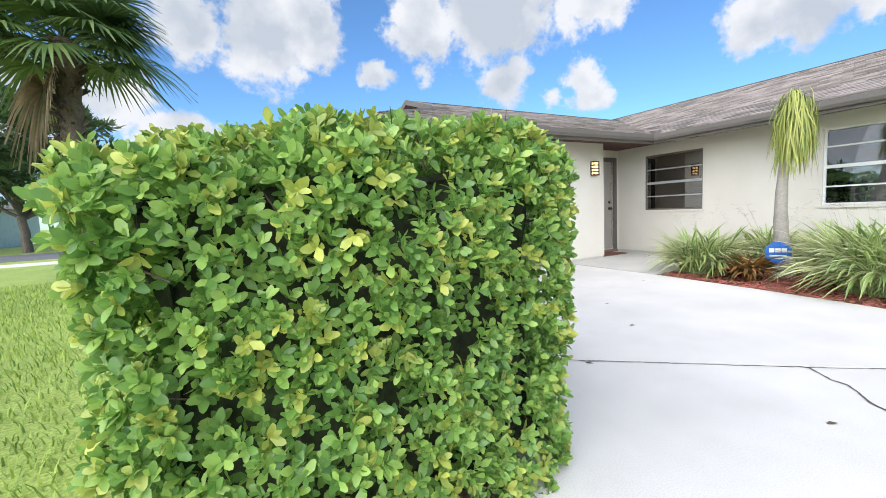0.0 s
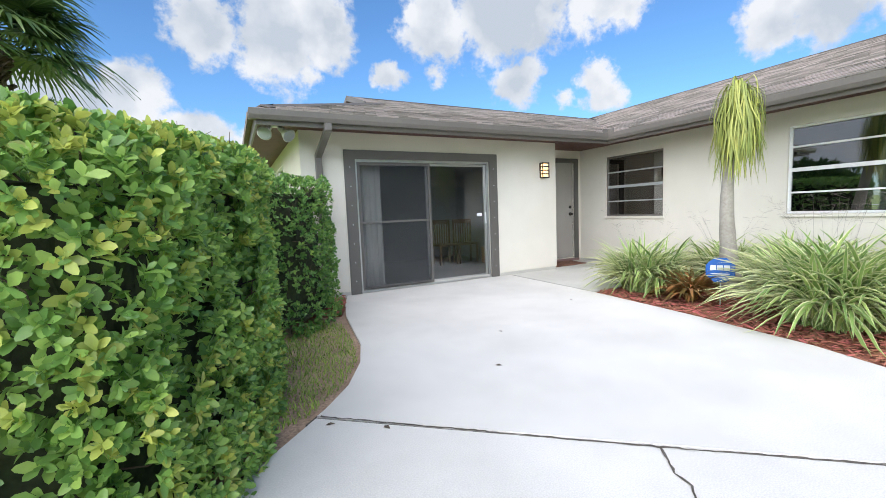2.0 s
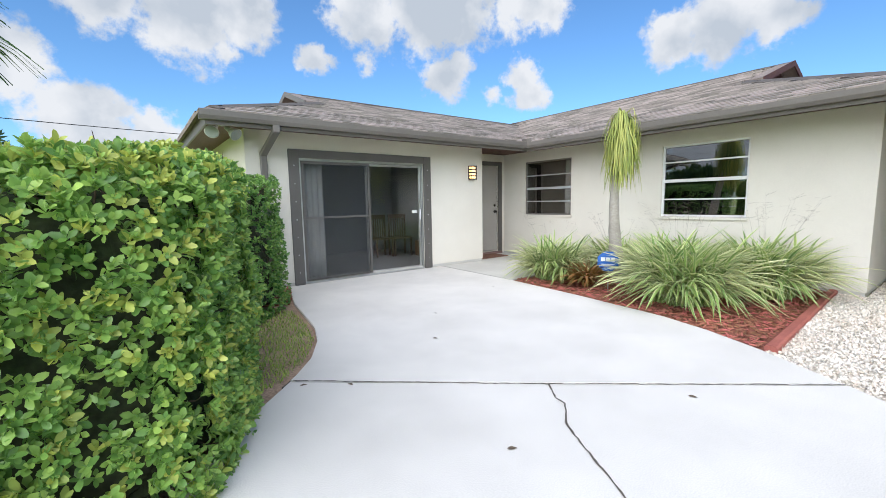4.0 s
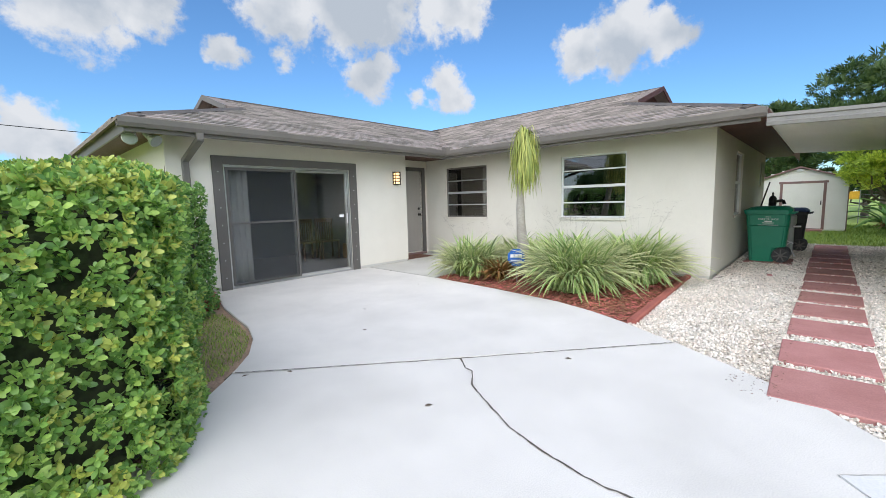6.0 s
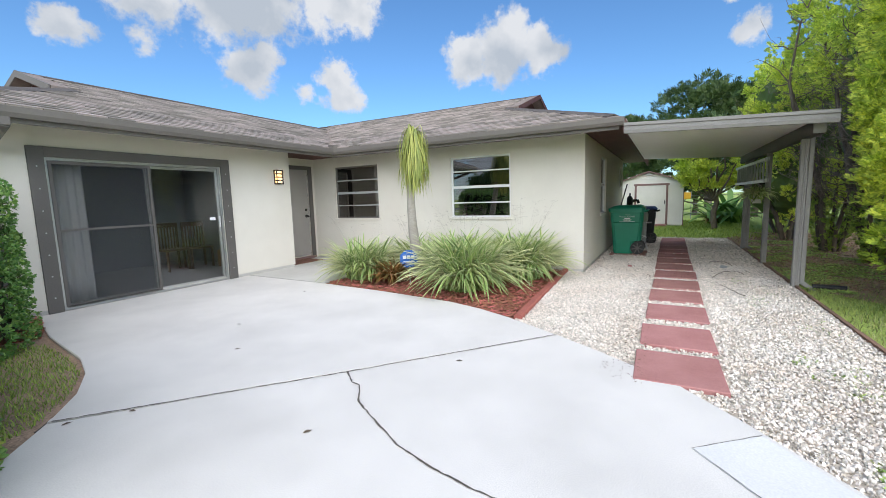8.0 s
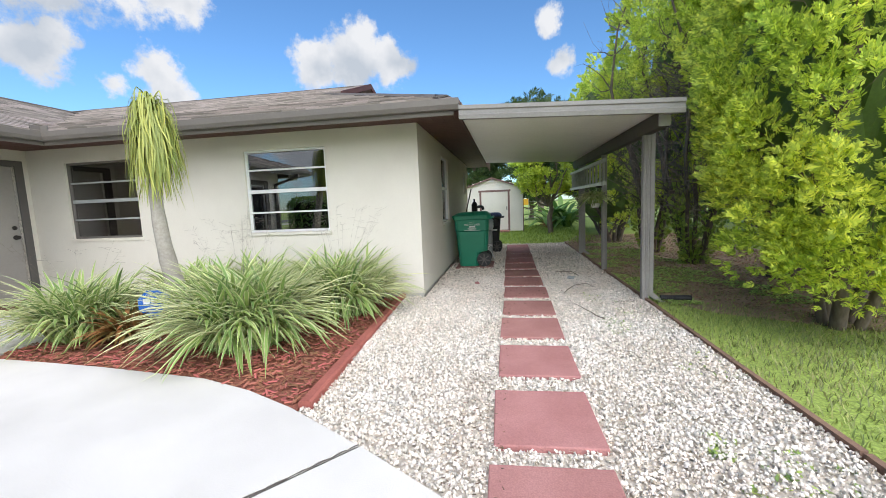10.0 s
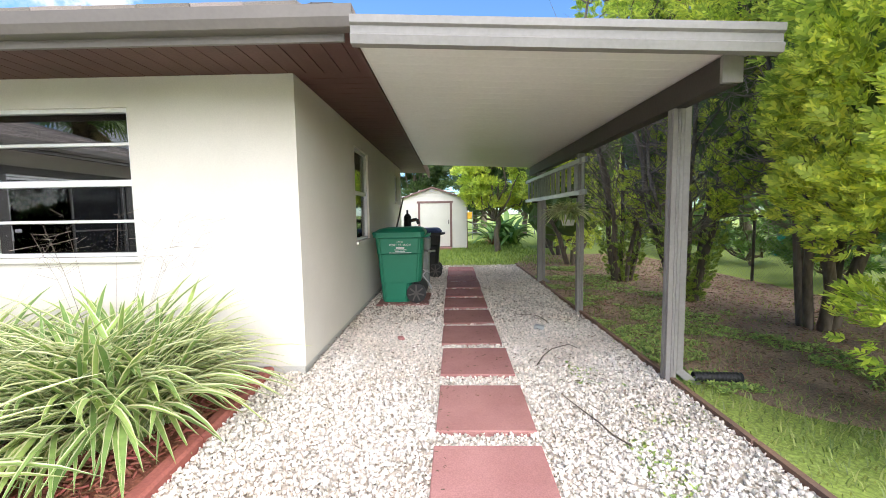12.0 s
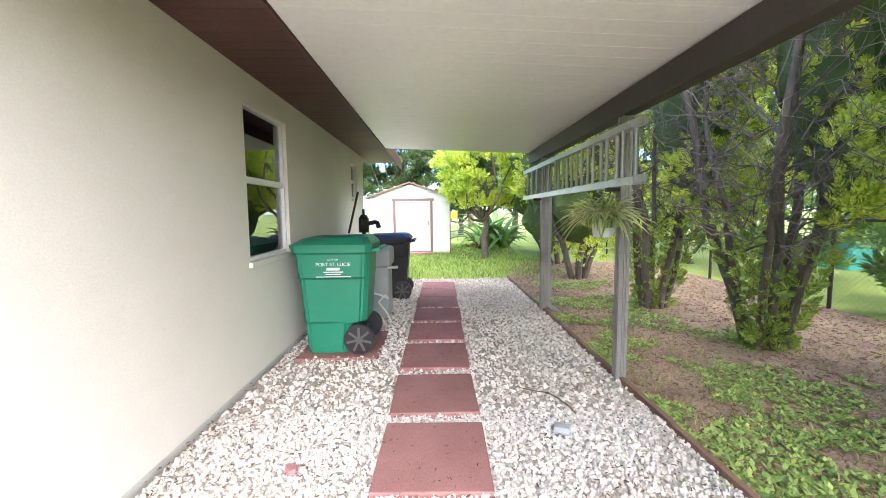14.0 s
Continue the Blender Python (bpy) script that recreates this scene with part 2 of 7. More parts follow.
SCREEN = bpy.data.materials.new("insect_screen")
SCREEN.use_nodes = True
sn, sl_ = SCREEN.node_tree.nodes, SCREEN.node_tree.links
sn["Principled BSDF"].inputs["Base Color"].default_value, sn["Principled BSDF"].inputs["Roughness"].default_value = (0.03, 0.032, 0.035, 1), 0.8
clear, veil = sn.new("ShaderNodeBsdfTransparent"), sn.new("ShaderNodeMixShader")
veil.inputs[0].default_value = 0.3
sl_.new(clear.outputs[0], veil.inputs[1])
sl_.new(sn["Principled BSDF"].outputs[0], veil.inputs[2])
sl_.new(veil.outputs[0], sn["Material Output"].inputs["Surface"])
DOOR_GLASS = glass_mat("door_glass", (0.93, 0.95, 0.95), 0.0, 1.5)
WINDOW_SCREEN = SCREEN.copy()
WINDOW_SCREEN.name = "grey_window_screen"
WINDOW_SCREEN.node_tree.nodes["Principled BSDF"].inputs["Base Color"].default_value = (0.12, 0.12, 0.125, 1)
WINDOW_SCREEN.node_tree.nodes["Mix Shader"].inputs[0].default_value = 0.6
CURTAIN = mat("grey_white_curtain", (0.88, 0.88, 0.88), (0.78, 0.79, 0.80), 3, 0.95, 0.1, 120, 0.05, thin=0.3)
ROOM = mat("room_paint", (0.30, 0.315, 0.33), (0.26, 0.275, 0.29), 1, 0.9, 0.05, 60, 0.03)
ROOM_FLOOR = mat("grey_floor_tile", (0.30, 0.30, 0.31), (0.25, 0.25, 0.26), 1.5, 0.35, 0.03, 60, 0.05)
DARK_WOOD = mat("dark_stained_wood", (0.16, 0.115, 0.08), (0.11, 0.08, 0.055), 6, 0.45, 0.1, 60, 0.15, stretch=(1, 1, 8))
LEAF = mat("hedge_leaf", (0.32, 0.49, 0.125), (0.21, 0.38, 0.08), 4.0, 0.30, 0.0, 40, 0.08, rand="island", spread=0.4, thin=0.38)
YELLOW_LEAF = mat("young_hedge_leaf", (0.49, 0.53, 0.12), (0.38, 0.46, 0.09), 3, 0.4, 0.0, 40, 0.08, rand="island", spread=0.25, thin=0.3)
DARK_LEAF = mat("shrub_leaf", (0.19, 0.35, 0.08), (0.13, 0.27, 0.06), 2.5, 0.4, 0.0, 40, 0.08, rand="island", spread=0.35, thin=0.25)
# Near-black colour stands in for the shade deep inside hedge and shrub.
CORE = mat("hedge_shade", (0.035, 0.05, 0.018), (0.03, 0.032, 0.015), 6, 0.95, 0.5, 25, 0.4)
TWIG = mat("twig_bark", (0.13, 0.095, 0.065), (0.085, 0.06, 0.042), 5, 0.9, 0.3, 60, 0.25)
BARK = mat("cedar_bark", (0.18, 0.145, 0.11), (0.11, 0.088, 0.068), 4, 0.95, 0.6, 30, 0.3, stretch=(1, 1, 0.25))
CEDAR = mat("cedar_spray", (0.74, 0.80, 0.14), (0.50, 0.66, 0.10), 0.8, 0.55, 0.0, 30, 0.1, rand="island", spread=0.4, thin=0.5)
DRY_TWIG = mat("grey_dead_twig", (0.30, 0.255, 0.215), (0.20, 0.165, 0.135), 4, 0.95, 0.0, 30, 0.2, rand="island", spread=0.3)
CREEPER = mat("creeper_leaf", (0.42, 0.54, 0.10), (0.26, 0.38, 0.075), 2.0, 0.5, 0.0, 30, 0.1, rand="island", spread=0.4, thin=0.3)
# Darker copy of the cedar green, with the crown's inner shade in its colour.
CEDAR_SHADE = mat("cedar_shade", (0.20, 0.28, 0.07), (0.12, 0.18, 0.05), 0.8, 0.6, 0.0, 30, 0.1, rand="island", spread=0.4, thin=0.25)
FAR_LEAF = mat("far_tree_leaf", (0.075, 0.13, 0.035), (0.05, 0.09, 0.025), 0.5, 0.6, 0.0, 10, 0.1, rand="island", spread=0.4, thin=0.2)
FROND = mat("palm_frond", (0.11, 0.18, 0.045), (0.075, 0.13, 0.035), 1, 0.45, 0.0, 20, 0.1, rand="island", spread=0.35, thin=0.25)
DEAD_FROND = mat("dead_palm_frond", (0.36, 0.27, 0.17), (0.25, 0.18, 0.11), 2, 0.85, 0.0, 20, 0.1, rand="island", spread=0.3, thin=0.2)
PALM_BARK = mat("palm_bark", (0.17, 0.12, 0.09), (0.10, 0.075, 0.055), 6, 0.95, 0.7, 35, 0.3)
BLADE = mat("strap_leaf_green", (0.33, 0.45, 0.13), (0.20, 0.33, 0.085), 2.0, 0.45, 0.0, 30, 0.1, rand="island", spread=0.3, thin=0.25)
CREAM = mat("strap_leaf_margin", (0.72, 0.73, 0.43), (0.60, 0.62, 0.32), 3, 0.5, 0.0, 30, 0.08, rand="island", spread=0.2, thin=0.25)
CROTON = mat("croton_leaf", (0.36, 0.17, 0.05), (0.20, 0.15, 0.05), 9, 0.45, 0.0, 30, 0.1, rand="island", spread=0.45, thin=0.2)
PONY = mat("drooping_strap_leaf", (0.47, 0.48, 0.13), (0.32, 0.38, 0.09), 3, 0.5, 0.0, 30, 0.08, rand="island", spread=0.35, thin=0.25)
PONY_BARK = mat("pale_grey_bark", (0.45, 0.415, 0.36), (0.34, 0.31, 0.265), 5, 0.9, 0.4, 40, 0.15)
BIN_GREEN = mat("green_bin_plastic", (0.015, 0.24, 0.14), (0.012, 0.21, 0.12), 2, 0.42, 0.05, 120, 0.04)
BLACK = mat("black_plastic", (0.018, 0.018, 0.02), None, 3, 0.5, 0.05, 60, 0.1)
BLUE_LID = mat("dark_blue_lid", (0.02, 0.03, 0.085), None, 3, 0.45, 0.05, 60, 0.08)
BOX_GREY = mat("grey_plastic_box", (0.42, 0.45, 0.45), None, 3, 0.5, 0.04, 60, 0.05)
WHITE_INK = mat("white_print", (0.8, 0.83, 0.82), None, 5, 0.6, 0.0, 40, 0.03)
SIGN_BLUE = mat("blue_sign", (0.02, 0.13, 0.48), None, 5, 0.35, 0.0, 40, 0.03)
SIDING = mat("white_lap_siding", (0.80, 0.77, 0.70), (0.74, 0.71, 0.64), 2, 0.6, 0.06, 50, 0.04)
SHED_TRIM = mat("mauve_brown_trim", (0.24, 0.14, 0.125), None, 3, 0.6, 0.08, 50, 0.06)
CHAIN = mat("galvanised_wire", (0.36, 0.37, 0.37), None, 4, 0.5, 0.0, 50, 0.08, metal=0.6)
TARP = mat("turquoise_tarp", (0.02, 0.36, 0.27), (0.015, 0.28, 0.21), 2, 0.6, 0.2, 20, 0.1)
ASPHALT = mat("asphalt", (0.16, 0.16, 0.165), (0.12, 0.12, 0.125), 1.0, 0.95, 0.3, 60, 0.15)
MAT_BROWN = mat("coir_mat", (0.22, 0.10, 0.06), (0.15, 0.07, 0.045), 8, 0.98, 0.6, 150, 0.3)
LAMP_GLOW = glow_mat("warm_lamp_glass", (1.0, 0.62, 0.25), 1.6)
PENDANT_GLOW = glow_mat("amber_pendant_glass", (1.0, 0.55, 0.16), 6.0)
GABLE_DARK = mat("gable_vent_maroon", (0.10, 0.04, 0.035), None, 4, 0.7, 0.1, 40, 0.1)
CARD = mat("brown_paper", (0.42, 0.28, 0.17), None, 4, 0.8, 0.1, 40, 0.1)
YELLOW = mat("yellow_cloth", (0.75, 0.42, 0.03), None, 4, 0.8, 0.1, 40, 0.1)

# ---- mesh helpers ----


def link(name, me, material, parent=None, label=""):
    for m in (material if isinstance(material, (list, tuple)) else [material]):
        me.materials.append(m)
    ob = new(name, me)
    ob.parent = parent
    return tagged(ob, label)


def part(name, bm, material, parent=None, label="", smooth=False):
    me = bpy.data.meshes.new(name)
    bm.normal_update()
    bm.to_mesh(me)
    bm.free()
    if smooth:
        me.shade_smooth()
    return link(name, me, material, parent, label)


def np_mesh(name, verts, quads, material, parent=None, label="", mats=None, smooth=False):
    """One mesh of quads from arrays."""
    me = bpy.data.meshes.new(name)
    verts, quads = np.asarray(verts, np.float32), np.asarray(quads, np.int32)
    me.vertices.add(len(verts))
    me.vertices.foreach_set("co", verts.ravel())
    me.loops.add(quads.size)
    me.loops.foreach_set("vertex_index", quads.ravel())
    me.polygons.add(len(quads))
    me.polygons.foreach_set("loop_start", np.arange(0, quads.size, 4, dtype=np.int32))
    if mats is not None:
        me.polygons.foreach_set("material_index", np.asarray(mats, np.int32))
    me.update(calc_edges=True)
    me.validate()
    if smooth:
        me.shade_smooth()
    return link(name, me, material, parent, label)


def thing(name, label, category, group="", at=(0, 0, 0), kind=""):
    ob = new(name)
    ob.location = at
    ob.empty_display_size = 0.1
    return tagged(ob, label, category, group, kind)


def add_box(bm, lo, hi, bevel=0.0, m=None):
    lo, hi = Vector(lo), Vector(hi)
    r = bmesh.ops.create_cube(bm, size=1.0, matrix=(m or Matrix()) @ Matrix.Translation((lo + hi) / 2) @ Matrix.Diagonal((*(hi - lo), 1)))
    if bevel:
        es = list({e for v in r["verts"] for e in v.link_edges})
        bmesh.ops.bevel(bm, geom=es, offset=bevel, segments=2, affect="EDGES", profile=0.5)
    return bm


def boxes(items, bevel=0.0):
    bm = bmesh.new()
    for lo, hi in items:
        add_box(bm, lo, hi, bevel)
    return bm


def box(lo, hi, bevel=0.0):
    return boxes([(lo, hi)], bevel)


def prism(points, z0, z1, bevel=0.0):
    """A flat outline, drawn counter-clockwise, raised from z0 to z1."""
    bm = bmesh.new()
    f = bm.faces.new([bm.verts.new((x, y, z0)) for x, y in points])
    r = bmesh.ops.extrude_face_region(bm, geom=[f])
    top = [v for v in r["geom"] if isinstance(v, bmesh.types.BMVert)]
    for v in top:
        v.co.z = z1
    bmesh.ops.recalc_face_normals(bm, faces=bm.faces)
    if bevel:
        es = [e for e in bm.edges if all(v in top for v in e.verts)]
        bmesh.ops.bevel(bm, geom=es, offset=bevel, segments=2, affect="EDGES")
    return bm


def extrude_profile(profile, a, b, up=Vector((0, 0, 1))):
    """A closed outline (across, up) swept from a to b; across is to the right of the way from a to b."""
    bm = bmesh.new()
    a, b = Vector(a), Vector(b)
    way = (b - a).normalized()
    side = way.cross(up).normalized()
    rings = [[bm.verts.new(p + side * u + up * w) for u, w in profile] for p in (a, b)]
    k = len(profile)
    for i in range(k):
        bm.faces.new((rings[0][i], rings[0][(i + 1) % k], rings[1][(i + 1) % k], rings[1][i]))
    bm.faces.new(rings[0][::-1])
    bm.faces.new(rings[1])
    bmesh.ops.recalc_face_normals(bm, faces=bm.faces)
    return bm


def cyl(bm, a, b, r0, r1=None, seg=12):
    a, b = Vector(a), Vector(b)
    d = b - a
    m = Matrix.Translation((a + b) / 2) @ d.to_track_quat("Z", "Y").to_matrix().to_4x4()
    bmesh.ops.create_cone(bm, cap_ends=True, segments=seg, radius1=r0, radius2=r0 if r1 is None else r1, depth=d.length, matrix=m)
    return bm


class Soup:
    """Many small pieces gathered into one mesh of quads."""

    def __init__(self):
        self.v, self.q, self.m, self.n = [], [], [], 0

    def add(self, verts, quads, mat_ids=None):
        verts, quads = np.asarray(verts, float), np.asarray(quads, int)
        self.v.append(verts)
        self.q.append(quads + self.n)
        self.m.append(np.zeros(len(quads), int) if mat_ids is None else np.asarray(mat_ids, int))
        self.n += len(verts)

    def copies(self, verts, quads, place, turn, size, mat_ids=None):
        """The same piece at each place (k,3), turned by matrices (k,3,3), scaled by size (k,) or (k,3)."""
        k = len(place)
        size = np.asarray(size, float)
        size = size[:, None, None] if size.ndim == 1 else size[:, None, :]
        vv = np.einsum("kij,kvj->kvi", turn, np.asarray(verts)[None] * size) + np.asarray(place)[:, None]
        qq = np.asarray(quads)[None] + (np.arange(k) * len(verts))[:, None, None]
        ids = None if mat_ids is None else np.tile(mat_ids, k)
        self.add(vv.reshape(-1, 3), qq.reshape(-1, 4), ids)

    def tube(self, pts, radii, sides=5):
        pts = np.asarray(pts, float)
        k = len(pts)
        way = np.gradient(pts, axis=0)
        way /= np.linalg.norm(way, axis=1, keepdims=True) + 1e-9
        ref = np.where(np.abs(way[:, 2:]) > 0.9, [[1.0, 0, 0]], [[0, 0, 1.0]])
        s = np.cross(way, ref)
        s /= np.linalg.norm(s, axis=1, keepdims=True) + 1e-9
        u = np.cross(s, way)
        a = np.arange(sides) * 2 * np.pi / sides
        r = np.asarray(radii, float)[:, None, None]
        ring = pts[:, None] + r * (np.cos(a)[None, :, None] * s[:, None] + np.sin(a)[None, :, None] * u[:, None])
        i, j = np.meshgrid(np.arange(k - 1), np.arange(sides), indexing="ij")
        j2 = (j + 1) % sides
        q = np.stack([i * sides + j, i * sides + j2, (i + 1) * sides + j2, (i + 1) * sides + j], -1).reshape(-1, 4)
        self.add(ring.reshape(-1, 3), q)

    def make(self, name, material, parent=None, label="", smooth=False):
        return np_mesh(name, np.concatenate(self.v), np.concatenate(self.q), material, parent, label, np.concatenate(self.m), smooth)


def turns(forward, up):
    """Rotation matrices whose y axis goes forward and whose z axis is near up."""
    f = forward / (np.linalg.norm(forward, axis=1, keepdims=True) + 1e-9)
    s = np.cross(f, up)
    s /= np.linalg.norm(s, axis=1, keepdims=True) + 1e-9
    return np.stack([s, f, np.cross(s, f)], -1)


def inside(poly, x, y):
    """Which of the points (x, y) lie in the outline."""
    poly = np.asarray(poly)
    x, y = np.asarray(x), np.asarray(y)
    hit = np.zeros(x.shape, bool)
    for (x0, y0), (x1, y1) in zip(poly, np.roll(poly, -1, 0)):
        if y0 != y1:
            hit ^= ((y0 > y) != (y1 > y)) & (x < (x1 - x0) * (y - y0) / (y1 - y0) + x0)
    return hit


rng = np.random.default_rng(7)


def unit(k):
    d = rng.normal(size=(k, 3))
    return d / np.linalg.norm(d, axis=1, keepdims=True)

# ---- ground, driveway, gravel ----
LEFT_EDGE = [(-9.0, -5.2), (-4.0, -2.2), (-1.6, -0.5), (-0.5, 0.45), (0.15, 1.0), (0.62, 1.53), (1.03, 2.03), (1.52, 2.54)]
LEFT_UPPER = [(1.52, 2.54), (1.8, 2.9), (2.0, 3.3), (2.13, 3.75), (2.2, 4.3), (2.28, 4.9), (2.42, 5.5), (2.55, 5.95), (2.6, WALL_Y)]
RIGHT_UPPER = [(5.52, 4.15), (5.45, 3.4), (5.38, 2.7), (5.22, 1.6), (5.05, 1.1), (4.83, 0.65), (4.47, 0.06)]
RIGHT_EDGE = [(4.47, 0.06), (4.15, -0.42), (3.78, -0.92), (3.35, -1.29), (2.75, -1.75), (1.9, -2.4), (0.5, -3.6), (-4.0, -6.5), (-9.0, -9.5)]
ground = part("ground", prism([(-900, -900), (900, -900), (900, 900), (-900, 900)], -0.4, -0.045), LAWN)
tagged(ground, "green lawn ground reaching the horizon", "ground", kind="structure")
driveway = thing("driveway", "pale broom-finished concrete driveway with a cracked joint", "driveway", kind="structure")
GAP = 0.007


def shift(points, dx, dy):
    return [(x + dx, y + dy) for x, y in points]


far_panel = LEFT_UPPER[::-1] + [(1.52 + GAP, 2.54 + GAP)] + [(4.47, 0.06 + GAP)] + RIGHT_UPPER[::-1][1:] + [(5.55, WALL_Y)]
part("slab", prism(far_panel, -0.14, 0.0, 0.006), CONCRETE, driveway)
part("slab", prism(LEFT_EDGE[:-1] + [(1.52 - GAP, 2.54 - GAP), (4.47 - GAP, 0.06 - 2 * GAP)] + RIGHT_EDGE[1:], -0.14, 0.0, 0.006), CONCRETE, driveway)
part("slab", prism([(5.52 + GAP, 4.15), (8.03, 4.15), (8.03, DOOR_Y), (JOG_X + 0.01, DOOR_Y), (JOG_X + 0.01, WALL_Y), (5.55 + GAP, WALL_Y)], -0.14, 0.0, 0.006), CONCRETE_OLD, driveway, "greyer walkway slab before the door")
part("patch", prism([(2.95, -0.99), (2.42, -1.45), (2.72, -1.72), (3.24, -1.33)], -0.05, 0.004), CONCRETE_PATCH, driveway, "smooth bluish concrete patch")
part("joint_dirt", prism([(1.45, 2.5), (4.4, -0.02), (4.5, 0.1), (1.55, 2.6)], -0.13, -0.012), CRACK, driveway)


def ribbon_line(points, width, z, wander):
    """A narrow uneven line on the ground."""
    s = Soup()
    pts = []
    for (x0, y0), (x1, y1) in zip(points, points[1:]):
        k = max(2, int(math.hypot(x1 - x0, y1 - y0) / 0.03))
        for i in range(k):
            f = i / k
            pts.append((x0 + (x1 - x0) * f + random.uniform(-wander, wander), y0 + (y1 - y0) * f + random.uniform(-wander, wander)))
    pts.append(points[-1])
    p = np.array(pts)
    d = np.gradient(p, axis=0)
    d /= np.linalg.norm(d, axis=1, keepdims=True)
    nrm = np.stack([-d[:, 1], d[:, 0]], -1)
    w = width * rng.uniform(0.35, 1.0, (len(p), 1)) / 2
    a, b = p + nrm * w, p - nrm * w
    v = np.concatenate([np.c_[a, np.full(len(p), z)], np.c_[b, np.full(len(p), z)]])
    i = np.arange(len(p) - 1)
    s.add(v, np.stack([i + len(p), i + len(p) + 1, i + 1, i], -1))
    return s


crack_pts = [(2.92, 1.32), (2.8, 1.17), (2.78, 1.08), (2.58, 0.92), (2.47, 0.72), (2.3, 0.42), (2.21, 0.14), (2.16, -0.16), (2.17, -0.38), (2.1, -0.7), (2.14, -1.2), (2.05, -2.2)]
ribbon_line(crack_pts, 0.016, 0.004, 0.005).make("crack", CRACK, driveway, "dark meandering crack")
ribbon_line([(1.54, 2.53), (2.3, 1.87), (2.92, 1.335), (3.7, 0.69), (4.46, 0.06)], 0.018, 0.004, 0.005).make("joint_line", CRACK, driveway, "ragged dark control joint")
ribbon_line([(3.24, -1.33), (2.95, -0.99), (2.42, -1.45)], 0.006, 0.0065, 0.002).make("joint_line", CRACK, driveway)
ribbon_line([(2.42, -1.45), (2.72, -1.72)], 0.006, 0.0065, 0.002).make("joint_line", CRACK, driveway)
ribbon_line([(5.56, 6.05), (5.535, 5.0), (5.52, 4.2)], 0.014, 0.004, 0.003).make("joint_line", CRACK, driveway)

# road and pavement across the side lawn
part_road = part("road", prism([(-60, 23.0), (60, 21.0), (60, 26.5), (-60, 28.5)], -0.3, -0.035), ASPHALT)
tagged(part_road, "grey asphalt side street", "road", kind="structure")
tagged(part("pavement", prism([(-60, 19.6), (60, 17.6), (60, 19.0), (-60, 21.0)], -0.3, -0.025), CONCRETE), "pale concrete pavement strip", "pavement", kind="structure")

# beds
BED = [(5.52, 4.14), (5.45, 3.4), (5.38, 2.7), (5.22, 1.6), (5.05, 1.1), (4.83, 0.65), (6.4, 0.7), (8.04, 0.76), (8.04, 4.14)]
tagged(part("mulch_bed", prism([(5.4, 4.15), (5.2, 3.4), (5.1, 2.7), (5.0, 1.6), (4.9, 1.1), (4.75, 0.62), (8.05, 0.72), (8.05, 4.15)], -0.2, -0.02), MULCH_BASE), "red mulch bed along the house wall", "mulch bed", kind="structure")
tagged(part("gravel_bed", prism([(1.0, -2.42), (15.0, -2.42), (15.0, SIDE_Y), (8.05, SIDE_Y), (8.05, 0.70), (4.7, 0.61), (4.0, 0.2), (1.0, 0.0)], -0.2, -0.03), GRAVEL_BASE), "bed under the white gravel", "gravel bed", kind="structure")
tagged(part("litter_bed", prism([(6.6, -6.3), (17.5, -6.3), (17.5, -3.2), (15.2, -2.46), (8.2, -2.46), (7.3, -3.0), (6.6, -4.2)], -0.2, -0.03), SOIL), "bare brown soil with leaf litter under the trees", "soil", kind="structure")
tagged(part("hedge_soil", prism([(-0.9, 1.4), (0.6, 1.4), (1.12, 2.02), (1.65, 2.55), (2.14, 3.25), (2.28, 3.9), (2.36, 4.6), (2.5, 5.35), (2.64, 6.08), (0.6, 6.08), (-0.4, 3.5)], -0.2, -0.032), SOIL), "dark soil under the hedge", "soil", kind="structure")
tagged(part("mulch_corner", prism([(1.75, 5.2), (2.25, 5.0), (2.4, 5.4), (2.56, 6.07), (1.75, 6.07)], -0.2, -0.012), MULCH_BASE), "red mulch at the wall foot", "mulch bed", kind="structure")


def chips(name, poly, count, material, zbase, length, label, lean=0.35):
    """Loose bark chips scattered over an outline."""
    p = np.asarray(poly)
    lo, hi = p.min(0), p.max(0)
    xy = rng.uniform(lo, hi, (count * 3, 2))
    xy = xy[inside(poly, xy[:, 0], xy[:, 1])][:count]
    k = len(xy)
    a = rng.uniform(0, 2 * np.pi, k)
    f = np.stack([np.cos(a), np.sin(a), rng.uniform(-lean, lean, k)], -1)
    up = np.tile([0, 0, 1.0], (k, 1)) + rng.normal(0, 0.3, (k, 3))
    s = Soup()
    v = np.array([(-.12, -.5, 0), (.12, -.5, 0), (.15, .5, 0), (-.1, .5, 0), (-.08, -.45, .12), (.1, -.5, .12), (.1, .45, .12), (-.1, .5, .12)])
    q = [(4, 5, 6, 7), (1, 2, 6, 5), (3, 0, 4, 7)]
    s.copies(v, q, np.c_[xy, np.full(k, zbase) + rng.uniform(-0.004, 0.02, k)], turns(f, up), rng.uniform(0.5, 1.3, k) * length)
    ob = s.make(name, material)
    return tagged(ob, label, "mulch", kind="stuff")


chips("bark_mulch", BED, 7000, MULCH, -0.01, 0.055, "shredded red bark mulch in the bed")
chips("bark_mulch", [(1.75, 5.2), (2.25, 5.0), (2.4, 5.4), (2.56, 6.07), (1.75, 6.07)], 500, MULCH, -0.005, 0.05, "shredded red bark mulch by the wall")
